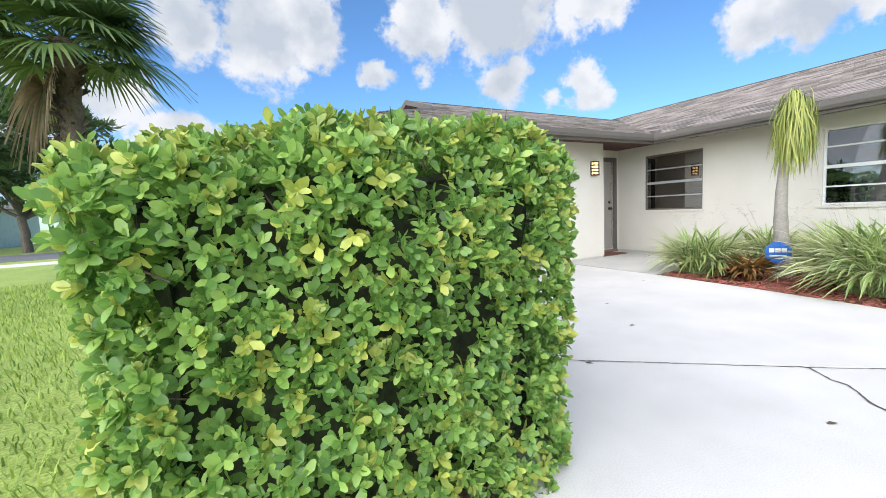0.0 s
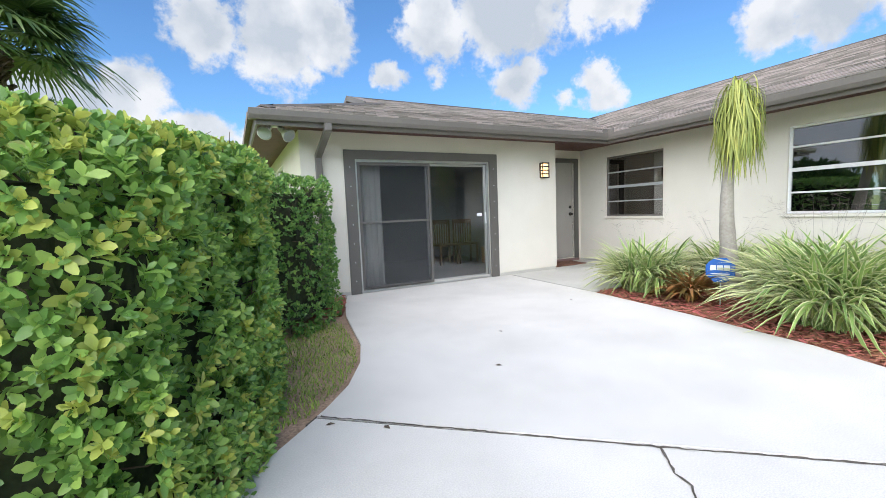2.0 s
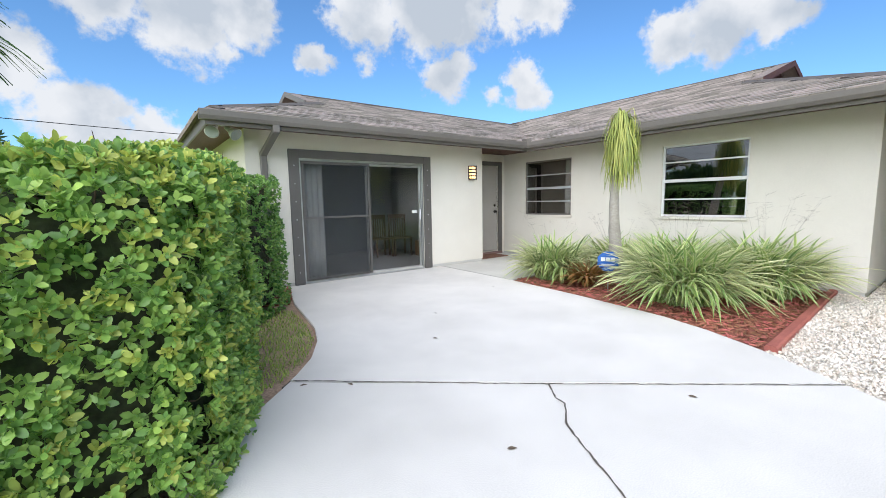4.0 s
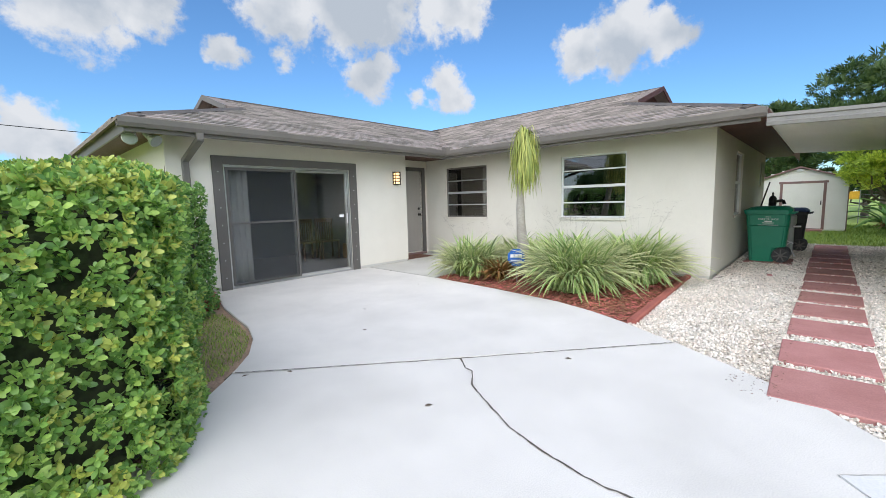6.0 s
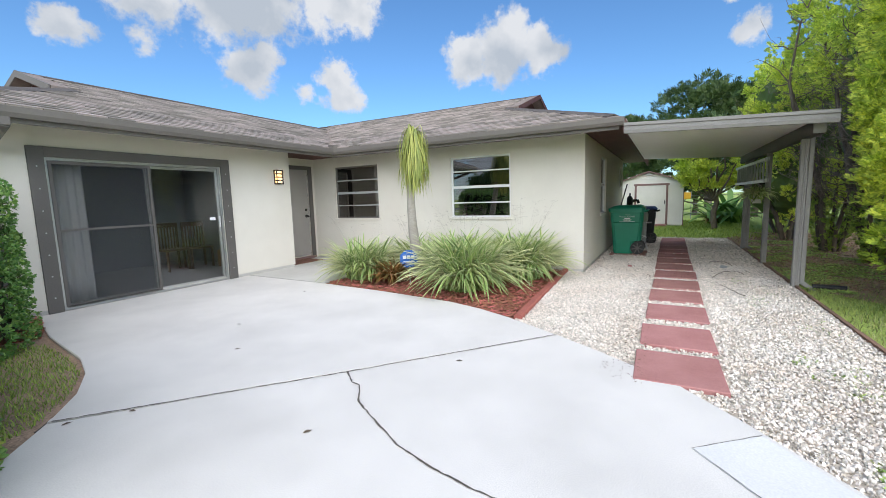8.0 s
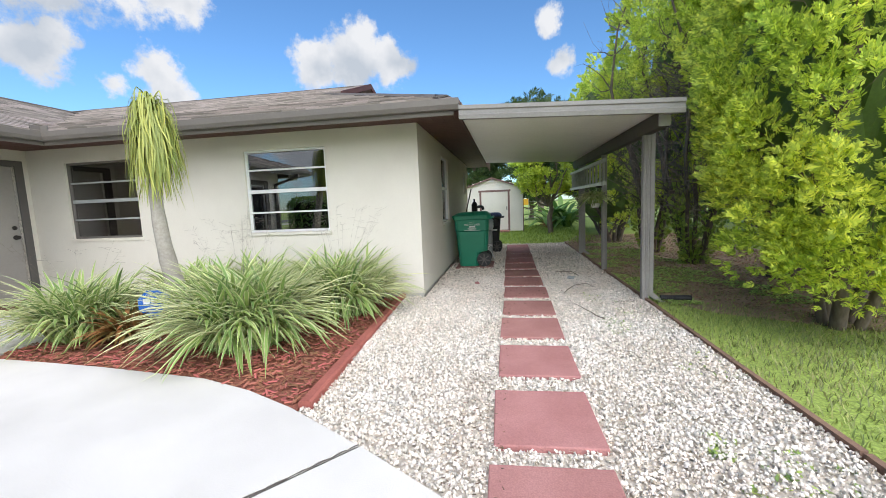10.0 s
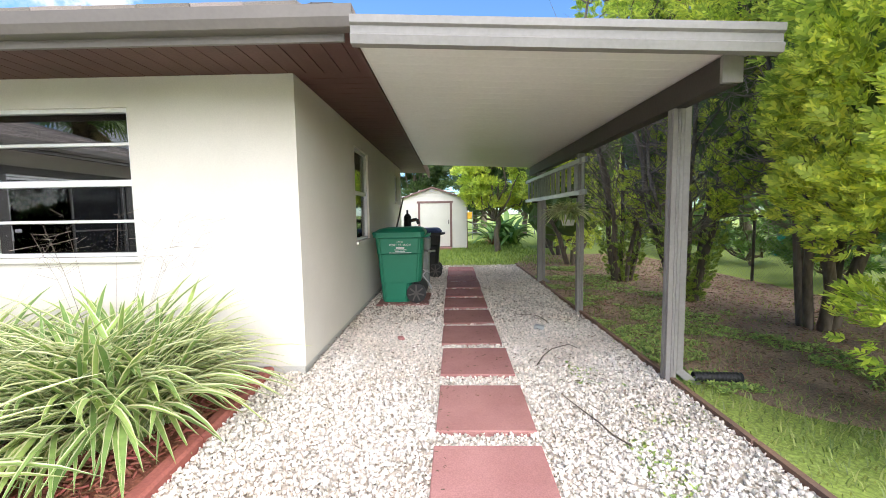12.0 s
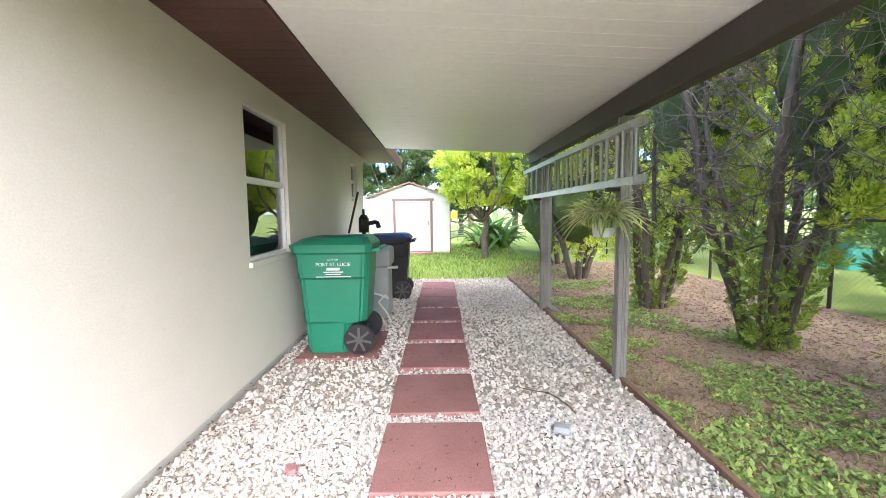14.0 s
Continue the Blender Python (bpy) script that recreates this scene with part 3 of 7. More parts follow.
chips("leaf_litter", [(6.8, -6.2), (17, -6.2), (17, -3.2), (14.9, -2.5), (8.4, -2.5), (7.5, -3.2), (7.0, -3.8)], 11000, mat("leaf_litter_brown", (0.30, 0.18, 0.11), (0.20, 0.125, 0.08), 1, 0.95, 0, 20, 0.1, rand="island", spread=0.5), -0.02, 0.038, "dry brown fallen leaves and twigs")

# stepping stones: near edge of each along the path
STONE_X = [3.73, 4.53, 5.41, 6.27, 7.06, 7.90, 8.68, 9.44, 10.22, 10.98, 11.72, 12.45, 13.15, 13.84]
stone_proto = None
for i, x in enumerate(STONE_X):
    drift = -0.67 - 0.007 * (x - 4)
    m = pose(x + 0.32, drift - 0.29 + random.uniform(-0.012, 0.012), 0, 0, 0, random.uniform(-1.2, 1.2))
    if stone_proto is None:
        bm = box((-0.32, -0.295, -0.045), (0.32, 0.295, 0.006), 0.008)
        stone_proto = tagged(part("stepping_stone", bm, RED_STONE), "square red-tinted concrete stepping stone set in gravel", "stepping stone", "path of stepping stones")
        stone_proto.matrix_basis = m
    else:
        copy_thing(stone_proto, m)

# gravel stones, thickest where the path is walked
s = Soup()
bit = np.array([(-1, -.8, -.5), (.9, -1, -.5), (1, .8, -.5), (-.8, 1, -.5), (-.7, -.6, .55), (.6, -.7, .45), (.7, .5, .6), (-.5, .7, .5)]) * 0.5
bit_q = [(4, 5, 6, 7), (0, 1, 5, 4), (1, 2, 6, 5), (2, 3, 7, 6), (3, 0, 4, 7)]
slab_all = LEFT_EDGE + LEFT_UPPER[1:] + [(5.55, WALL_Y)] + RIGHT_UPPER + RIGHT_EDGE[1:]
for x0, x1, count, size in ((1.6, 6.0, 52000, 0.020), (6.0, 9.5, 46000, 0.022), (9.5, 15.0, 18000, 0.029)):
    xy = np.c_[rng.uniform(x0, x1, count), rng.uniform(-2.42, 0.72, count)]
    ok = ~inside(slab_all, xy[:, 0], xy[:, 1])
    ok &= ~((xy[:, 0] > 8.03) & (xy[:, 1] > 0.40))
    ok &= ~((xy[:, 1] > 0.60 + 0.035 * (xy[:, 0] - 4.8)))
    ok &= rng.uniform(size=count) > np.clip((xy[:, 0] - 13.5) / 2, 0, 1)
    for sx in STONE_X:
        c = -0.96 - 0.007 * (sx - 4)
        ok &= ~((xy[:, 0] > sx + 0.005) & (xy[:, 0] < sx + 0.635) & (np.abs(xy[:, 1] - c) < 0.283))
    ok &= ~((np.abs(xy[:, 0] - 10.95) < 0.4) & (np.abs(xy[:, 1] + 0.1) < 0.35))
    xy = xy[ok]
    k = len(xy)
    s.copies(bit, bit_q, np.c_[xy, rng.uniform(-0.028, -0.008, k)], turns(unit(k), unit(k)), rng.uniform(0.5, 1.25, (k, 1)) * size * np.array([[1.0, 1.0, 0.7]]))
tagged(s.make("gravel", GRAVEL), "loose white and cream gravel", "gravel", kind="stuff")
DEBRIS = mat("dry_debris", (0.20, 0.125, 0.075), (0.10, 0.07, 0.05), 1, 0.95, 0, 20, 0.1, rand="island", spread=0.5)
chips("leaf_crumbs", [(7.5, -2.4), (14.8, -2.4), (14.8, 0.35), (7.5, 0.35)], 2600, DEBRIS, 0.0, 0.02, "brown crumbs of dry leaves on the gravel", 0.2)
chips("leaf_crumbs", [(3.6, -0.72), (8.0, -0.78), (8.0, -0.52), (3.7, -0.42)], 500, DEBRIS, 0.0, 0.016, "dark crumbs along the stepping stones", 0.2)
chips("leaf_crumbs", [(8.1, 0.41), (14.5, 0.41), (14.5, 0.26), (8.1, 0.26)], 500, DEBRIS, 0.0, 0.02, "dry leaf crumbs along the wall foot", 0.2)


def grass(name, poly, density, height, label, material=GRASS, zbase=-0.045):
    p = np.asarray(poly)
    lo, hi = p.min(0), p.max(0)
    k = int((hi - lo).prod() * density)
    xy = rng.uniform(lo, hi, (k, 2))
    xy = xy[inside(poly, xy[:, 0], xy[:, 1])]
    xy = xy + rng.normal(0, 0.25, xy.shape) * (density < 1800)
    hard = inside(slab_all, xy[:, 0], xy[:, 1]) | ((xy[:, 0] > 1) & (xy[:, 0] < 14.9) & (np.abs(xy[:, 1] + 1.0) < 1.47))
    xy = xy[~hard]
    k = len(xy)
    a = rng.uniform(0, 2 * np.pi, k)
    out = np.stack([np.cos(a), np.sin(a), np.zeros(k)], -1)
    v = np.array([(-.09, 0, 0), (.09, 0, 0), (.07, .25, .6), (-.07, .25, .6), (.015, .75, 1.0), (-.015, .75, 1.0)])
    s = Soup()
    s.copies(v, [(0, 1, 2, 3), (3, 2, 4, 5)], np.c_[xy, np.full(k, zbase)], turns(out, np.tile([0, 0, 1.0], (k, 1))), rng.uniform(0.5, 1.3, k) * height)
    return tagged(s.make(name, material), label, "grass", kind="stuff")


grass("lawn_grass", [(-1.5, -6.2), (6.8, -6.0), (6.9, -4.2), (7.6, -3.2), (8.6, -2.9), (9.6, -2.5), (2.0, -2.5), (0.4, -3.7)], 1500, 0.042, "short patchy green lawn beside the gravel", SIDE_GRASS)
grass("lawn_grass", [(8.0, -3.6), (10.5, -3.5), (12.5, -3.2), (14.8, -2.8), (14.8, -2.5), (8.0, -2.5)], 600, 0.04, "thin grass at the edge of the bare soil", SIDE_GRASS, -0.03)


def ground_weeds(name, box_, count, spread, size, material, label, edge=1.0):
    """Low broad-leaved weeds in drifts."""
    x0, x1, y0, y1 = box_
    xy = np.c_[rng.uniform(x0, x1, count), y1 - (y1 - y0) * rng.uniform(0, 1, count) ** edge]
    keep = np.array([noise.noise(Vector((x * 1.3, y * 1.3, 7.0))) + 0.5 * noise.noise(Vector((x * 4, y * 4, 2.0))) for x, y in xy]) > spread
    xy = xy[keep & ~inside(slab_all, xy[:, 0], xy[:, 1])]
    k = len(xy)
    s = Soup()
    for j in range(4):
        a = j * 1.6 + rng.uniform(0, 1.2, k)
        d = np.stack([np.cos(a), np.sin(a), rng.uniform(0.15, 0.9, k)], -1)
        s.copies(weed_v, weed_q, np.c_[xy, np.full(k, -0.028)], turns(d, np.tile([0, 0, 1.0], (k, 1))), rng.uniform(0.6, 1.3, k) * size)
    tagged(s.make(name, material), label, "weeds", kind="stuff")


weed_v = np.array([(-.03, 0, 0), (.03, 0, 0), (.24, .55, .03), (-.24, .55, .03), (.04, 1, -.04), (-.04, 1, -.04)])
weed_q = [(0, 1, 2, 3), (3, 2, 4, 5)]
WEED = mat("weed_leaf", (0.38, 0.52, 0.14), (0.30, 0.43, 0.11), 1.2, 0.6, 0, 30, 0.1, rand="island", spread=0.4, thin=0.25)
ground_weeds("low_weeds", (7.6, 14.5, -4.3, -2.47), 12000, 0.02, 0.042, WEED, "low green weeds in drifts on the brown soil", 1.4)
ground_weeds("gravel_weeds", (3.0, 9.0, -2.4, -1.75), 1600, 0.12, 0.03, WEED, "small weeds growing through the gravel edge", 2.2)
grass("lawn_grass", [(15.1, -3.5), (24, -3.5), (24, 1.0), (15.1, 0.4)], 350, 0.08, "short green lawn of the back yard")
grass("lawn_grass", [(-4.5, 2.2), (-0.95, 1.5), (-0.3, 3.6), (0.5, 6), (0.5, 12), (-6, 12)], 480, 0.06, "bright green front lawn beside the hedge")
grass("lawn_grass", [(1.2, 2.5), (1.5, 2.62), (1.8, 3.0), (2.0, 3.4), (2.1, 3.9), (2.17, 4.6), (1.9, 4.95), (1.5, 4.3), (1.25, 3.4)], 3000, 0.036, "patch of lawn inside the driveway curve", zbase=-0.035)

grass("weeds", [(6.8, -6.0), (17, -6.0), (17, -3.6), (13.5, -3.3), (10.5, -3.4), (8.6, -3.6), (7.0, -3.7)], 300, 0.045, "thin grass and weeds on the bare soil")

# edging
edge = thing("landscape_edging", "red-painted timber edging of the mulch bed", "edging")
way = Vector((8.0 - 4.85, 0.71 - 0.56, 0)).normalized()
for i in range(3):
    a = Vector((4.86, 0.575, -0.03)) + way * (1.06 * i)
    part("timber", extrude_profile([(-0.045, -0.03), (0.045, -0.03), (0.045, 0.05), (0.03, 0.065), (-0.03, 0.065), (-0.045, 0.05)], a, a + way * 1.05), RED_EDGE, edge)
strip = thing("lawn_edging", "weathered brown edging between gravel and lawn", "edging")
for i in range(11):
    x = 2.3 + i * 1.16
    part("board", extrude_profile([(-0.018, -0.06), (0.018, -0.06), (0.018, 0.012), (-0.018, 0.012)], (x, -2.44 + random.uniform(-0.01, 0.01), 0), (x + 1.15, -2.44 + random.uniform(-0.01, 0.01), random.uniform(-0.01, 0.005))), BROWN_EDGE, strip)

# ---- house walls ----


def wall(name, axis, u0, u1, d0, d1, z0, z1, holes, material, label):
    """A wall along x or y from u0 to u1, between the planes d0 and d1, with openings (u0, u1, z0, z1) through it."""
    us = sorted({u0, u1, *[h[0] for h in holes], *[h[1] for h in holes]})
    items = []
    for a, b in zip(us, us[1:]):
        spans, mid = [(z0, z1)], (a + b) / 2
        for h in holes:
            if h[0] < mid < h[1]:
                spans = [t for lo, hi in spans for t in ((lo, min(hi, h[2])), (max(lo, h[3]), hi)) if t[1] - t[0] > 1e-4]
        for lo, hi in spans:
            items.append(((a, d0, lo), (b, d1, hi)) if axis == "x" else ((d0, a, lo), (d1, b, hi)))
    ob = part(name, boxes(items), material)
    return tagged(ob, label, "wall", kind="structure")


T = 0.2
SL = (2.82, 5.16, 0.0, 2.0)      # sliding door opening
W1, W2 = (4.86, 6.12, 0.95, 2.15), (1.76, 3.02, 0.96, 2.15)
SW, SW2 = (10.05, 10.92, 0.93, 2.16), (13.9, 14.35, 1.55, 2.15)
FD = (6.93, 7.86, 0.06, 2.12)
LW = (8.2, 9.3, 0.95, 2.15)
TOP = SOFFIT + 0.02
wall("wall_south", "x", LEFT_X, JOG_X, WALL_Y, WALL_Y + T, 0.05, TOP, [SL], STUCCO, "cream stucco wall with the sliding door")
wall("wall_jog", "y", WALL_Y + T, DOOR_Y, JOG_X - T, JOG_X, 0.05, TOP, [], STUCCO, "cream stucco return wall of the entry")
wall("wall_entry", "x", JOG_X - T, WALL_X, DOOR_Y, DOOR_Y + T, 0.0, TOP, [FD], STUCCO, "cream stucco wall of the recessed entry")
wall("wall_west", "y", SIDE_Y, DOOR_Y + T, WALL_X, WALL_X + T, 0.03, TOP, [W1, W2], STUCCO, "cream stucco front wall with two windows")
wall("wall_side", "x", WALL_X + T, BACK_X, SIDE_Y, SIDE_Y + T, 0.03, TOP, [SW, SW2], STUCCO, "cream stucco side wall under the carport")
wall("wall_left", "y", WALL_Y + T, BACK_Y, LEFT_X, LEFT_X + T, 0.0, TOP, [LW], STUCCO, "cream stucco end wall")
wall("wall_back", "x", LEFT_X, BACK_X, BACK_Y, BACK_Y + T, 0.0, TOP, [], STUCCO, "plain back wall")
wall("wall_east", "y", SIDE_Y + T, BACK_Y, BACK_X - T, BACK_X, 0.0, TOP, [], STUCCO, "plain rear wall")
base = thing("foundation", "grey concrete foundation edge under the stucco", "foundation", kind="structure")
for lo, hi in (((LEFT_X + 0.015, WALL_Y + 0.015, -0.1), (JOG_X - 0.015, WALL_Y + T, 0.05)), ((WALL_X + 0.015, SIDE_Y + 0.015, -0.1), (WALL_X + T, DOOR_Y, 0.03)), ((WALL_X + T, SIDE_Y + 0.015, -0.1), (BACK_X, SIDE_Y + T, 0.03))):
    part("foundation_strip", box(lo, hi), CONCRETE_OLD, base)

# rooms behind the glass
tagged(part("floor", box((LEFT_X + T, WALL_Y + 0.02, -0.1), (BACK_X - T, BACK_Y, -0.005)), ROOM_FLOOR), "grey tiled floor inside the house", "floor", kind="structure")
tagged(part("floor_wing", box((WALL_X + T, SIDE_Y + T, -0.1), (BACK_X - T, WALL_Y + 0.02, -0.005)), ROOM_FLOOR), "grey tiled floor of the front rooms", "floor", kind="structure")
tagged(part("ceiling", box((LEFT_X + T, WALL_Y + T, TOP), (BACK_X - T, BACK_Y, TOP + 0.05)), ROOM), "grey room ceiling", "ceiling", kind="structure")
tagged(part("ceiling_wing", box((WALL_X + T, SIDE_Y + T, TOP), (BACK_X - T, WALL_Y + T, TOP + 0.05)), ROOM), "grey room ceiling of the front rooms", "ceiling", kind="structure")
for nm, lo, hi in (("wall_room_back", (LEFT_X + T, 9.6, 0), (JOG_X - T, 9.7, TOP)), ("wall_room_right", (JOG_X - T, DOOR_Y + T, 0), (JOG_X - T + 0.1, 9.6, TOP)),
                   ("wall_bedroom", (11.6, SIDE_Y + T, 0), (11.7, DOOR_Y, TOP)), ("wall_between", (WALL_X + T, 4.0, 0), (11.6, 4.1, TOP)), ("wall_hall", (8.25, DOOR_Y + T, 0), (8.35, 9.6, TOP))):
    tagged(part(nm, box(lo, hi), ROOM), "plain grey interior wall", "wall", kind="structure")

# ---- roof ----
RIDGE_Y, RIDGE_X = 8.8, 11.5
ZA = EAVE_TOP + SLOPE * (RIDGE_Y - EAVE_Y)
ZB = EAVE_TOP + SLOPE * (RIDGE_X - EAVE_X)
GAB_L, GAB_S = 3.75, 2.4      # planes of the two gablets
roof = thing("roof", "low brown asphalt shingle roof with hips and small gablets", "roof", kind="structure")


def slope_sheet(points, thick=0.04):
    bm = bmesh.new()
    f = bm.faces.new([bm.verts.new(p) for p in points])
    bmesh.ops.recalc_face_normals(bm, faces=[f])
    if f.normal.z < 0:
        f.normal_flip()
    r = bmesh.ops.extrude_face_region(bm, geom=[f])
    for v in [g for g in r["geom"] if isinstance(g, bmesh.types.BMVert)]:
        v.co.z -= thick
    bmesh.ops.recalc_face_normals(bm, faces=bm.faces)
    return bm


E, zl = EAVE_TOP, EAVE_TOP + SLOPE * (GAB_L - EAVE_L)
zs = EAVE_TOP + SLOPE * (GAB_S - EAVE_S)
x_in = EAVE_X + (ZA - E) / SLOPE      # where ridge A meets roof B
back_a, back_b = 2 * RIDGE_Y - EAVE_Y, 2 * RIDGE_X - EAVE_X
hl, hs = (GAB_L - EAVE_L), (GAB_S - EAVE_S)
part("deck", slope_sheet([(EAVE_L, EAVE_Y, E), (EAVE_X, EAVE_Y, E), (x_in, RIDGE_Y, ZA), (GAB_L, RIDGE_Y, ZA), (GAB_L, EAVE_Y + hl, zl)]), ROOF_FELT, roof)
part("deck", slope_sheet([(EAVE_L, back_a, E), (x_in, back_a, E), (x_in, RIDGE_Y, ZA), (GAB_L, RIDGE_Y, ZA), (GAB_L, back_a - hl, zl)]), ROOF_FELT, roof)
part("deck", slope_sheet([(EAVE_L, EAVE_Y, E), (GAB_L, EAVE_Y + hl, zl), (GAB_L, back_a - hl, zl), (EAVE_L, back_a, E)]), ROOF_FELT, roof)
part("deck", slope_sheet([(EAVE_X, EAVE_S, E), (EAVE_X + hs, GAB_S, zs), (RIDGE_X, GAB_S, ZB), (RIDGE_X, back_a, ZB), (EAVE_X, back_a, E)]), ROOF_FELT, roof)
part("deck", slope_sheet([(back_b, EAVE_S, E), (back_b - hs, GAB_S, zs), (RIDGE_X, GAB_S, ZB), (RIDGE_X, back_a, ZB), (back_b, back_a, E)]), ROOF_FELT, roof)
part("deck", slope_sheet([(EAVE_X, EAVE_S, E), (back_b, EAVE_S, E), (back_b - hs, GAB_S, zs), (EAVE_X + hs, GAB_S, zs)]), ROOF_FELT, roof)
# gablets: recessed vent wall, sloping hoods and barge boards
for tip, left, right, out, nm in (((GAB_L, RIDGE_Y, ZA), (GAB_L, EAVE_Y + hl, zl), (GAB_L, back_a - hl, zl), Vector((-0.24, 0, 0)), "left"), ((RIDGE_X, GAB_S, ZB), (EAVE_X + hs, GAB_S, zs), (back_b - hs, GAB_S, zs), Vector((0, -0.24, 0)), "side")):
    tip, left, right = Vector(tip), Vector(left), Vector(right)
    bm = bmesh.new()
    bm.faces.new([bm.verts.new(p - out * 0.05) for p in (tip, left, right)])
    r = bmesh.ops.extrude_face_region(bm, geom=list(bm.faces))
    for v in [g for g in r["geom"] if isinstance(g, bmesh.types.BMVert)]:
        v.co -= out * 0.3
    part("gable_vent", bm, GABLE_DARK, roof, "dark maroon louvred gablet wall")
    for foot in (left, right):
        bm = bmesh.new()
        up = Vector((0, 0, 0.03))
        a, b = tip + up, foot + up
        vs = [bm.verts.new(p) for p in (a, b, b + out, a + out)]
        f = bm.faces.new(vs)
        r = bmesh.ops.extrude_face_region(bm, geom=[f])
        for v in [g for g in r["geom"] if isinstance(g, bmesh.types.BMVert)]:
            v.co.z -= 0.045
        bmesh.ops.recalc_face_normals(bm, faces=bm.faces)
        part("gable_hood", bm, ROOF_FELT, roof)
        bm = bmesh.new()
        o2 = out * 1.03
        vs = [bm.verts.new(p) for p in (a + o2 + up * 0.3, b + o2 + up * 0.3, b + o2 - Vector((0, 0, 0.1)), a + o2 - Vector((0, 0, 0.1)))]
        f = bm.faces.new(vs)
        r = bmesh.ops.extrude_face_region(bm, geom=[f])
        for v in [g for g in r["geom"] if isinstance(g, bmesh.types.BMVert)]:
            v.co += out * 0.1
        bmesh.ops.recalc_face_normals(bm, faces=bm.faces)
        part("barge_board", bm, GUTTER if nm == "left" else GABLE_DARK, roof, "painted barge board")
# ridge caps
for a, b in (((GAB_L - 0.24, RIDGE_Y, ZA), (x_in, RIDGE_Y, ZA)), ((RIDGE_X, GAB_S - 0.24, ZB), (RIDGE_X, back_a, ZB)), ((EAVE_L + 0.14, EAVE_Y + 0.14, E + 0.14 * SLOPE), (GAB_L, EAVE_Y + hl, zl)), ((EAVE_X + 0.14, EAVE_S + 0.14, E + 0.14 * SLOPE), (EAVE_X + hs, GAB_S, zs))):
    part("ridge_cap", extrude_profile([(-0.13, -0.028), (0, 0.012), (0.13, -0.028), (0.13, -0.014), (0, 0.03), (-0.13, -0.014)], a, b), RIDGE_DARK, roof, "dark ridge cap")

# soffits of brown boards: grooves run from wall to eave
def soffit(name, x0, x1, y0, y1, along):
    items = []
    w = 0.14
    lo, hi = (x0, x1) if along == "x" else (y0, y1)
    k = int((hi - lo) / w)
    for i in range(k + 1):
        a, b = lo + i * w, min(hi, lo + (i + 1) * w - 0.006)
        if b - a < 0.01:
            continue
        items.append(((a, y0, SOFFIT), (b, y1, SOFFIT + 0.018)) if along == "x" else ((x0, a, SOFFIT), (x1, b, SOFFIT + 0.018)))
    items.append(((x0, y0, SOFFIT + 0.012), (x1, y1, SOFFIT + 0.019)))
    tagged(part(name, boxes(items), SOFFIT_WOOD), "dark brown tongue and groove soffit boards", "soffit", kind="structure")


soffit("ceiling_soffit_south", EAVE_L + 0.1, JOG_X, EAVE_Y + 0.1, WALL_Y, "x")
soffit("ceiling_soffit_entry", JOG_X, WALL_X, EAVE_Y + 0.1, DOOR_Y, "x")
soffit("ceiling_soffit_west", EAVE_X + 0.1, WALL_X, EAVE_S + 0.02, EAVE_Y + 0.1, "y")
soffit("ceiling_soffit_side", WALL_X, back_b, EAVE_S + 0.02, SIDE_Y, "x")
soffit("ceiling_soffit_left", EAVE_L + 0.1, LEFT_X, WALL_Y, back_a - 0.1, "y")

# fascia and gutters along the eaves
gutter = thing("gutter", "grey-brown painted metal gutter along the eaves", "gutter")
PROFILE = [(0.0, 0.0), (0.075, 0.005), (0.10, 0.05), (0.105, 0.115), (0.095, 0.12), (0.088, 0.055), (0.07, 0.02), (0.012, 0.015), (0.01, 0.12), (0.0, 0.12)]
ZG = EAVE_TOP - 0.115
for a, b in (((EAVE_L, EAVE_Y + 0.1, ZG), (EAVE_X + 0.1, EAVE_Y + 0.1, ZG)), ((EAVE_X + 0.1, EAVE_Y + 0.1, ZG), (EAVE_X + 0.1, EAVE_S, ZG))):
    part("trough", extrude_profile(PROFILE, a, b), GUTTER, gutter)
fascia = thing("fascia", "grey-brown painted fascia boards", "fascia", kind="structure")
for lo, hi in (((EAVE_L + 0.07, EAVE_Y + 0.1, 2.27), (EAVE_X + 0.1, EAVE_Y + 0.125, 2.43)), ((EAVE_X + 0.1, EAVE_S + 0.07, 2.27), (EAVE_X + 0.125, EAVE_Y + 0.1, 2.43)), ((EAVE_L + 0.07, EAVE_Y + 0.125, 2.27), (EAVE_L + 0.095, back_a, 2.43))):
    part("board", box(lo, hi, 0.003), GUTTER, fascia)
part("board", box((EAVE_X + 0.125, EAVE_S - 0.005, 2.24), (back_b, EAVE_S + 0.02, 2.43), 0.003), SOFFIT_WOOD, fascia, "dark brown side fascia")
part("splash_guard", boxes([((EAVE_X - 0.12, EAVE_Y - 0.005, 2.42), (EAVE_X + 0.02, EAVE_Y + 0.01, 2.50)), ((EAVE_X - 0.005, EAVE_Y - 0.12, 2.42), (EAVE_X + 0.01, EAVE_Y - 0.005, 2.50))]), GUTTER, gutter, "upright splash guard at the valley")
bm = bmesh.new()
add_box(bm, (-0.045, -0.035, -0.1), (0.045, 0.035, 0.0), 0.008, pose(2.3, EAVE_Y + 0.06, 2.33))
add_box(bm, (-0.044, -0.034, 0), (0.044, 0.034, 0.80), 0.008, pose(2.3, EAVE_Y + 0.05, 2.25, -107, 0, 0))
add_box(bm, (2.255, WALL_Y - 0.08, 0.05), (2.345, WALL_Y - 0.01, 2.04), 0.008)
part("downspout", bm, GUTTER, gutter, "square painted downspout with an elbow")

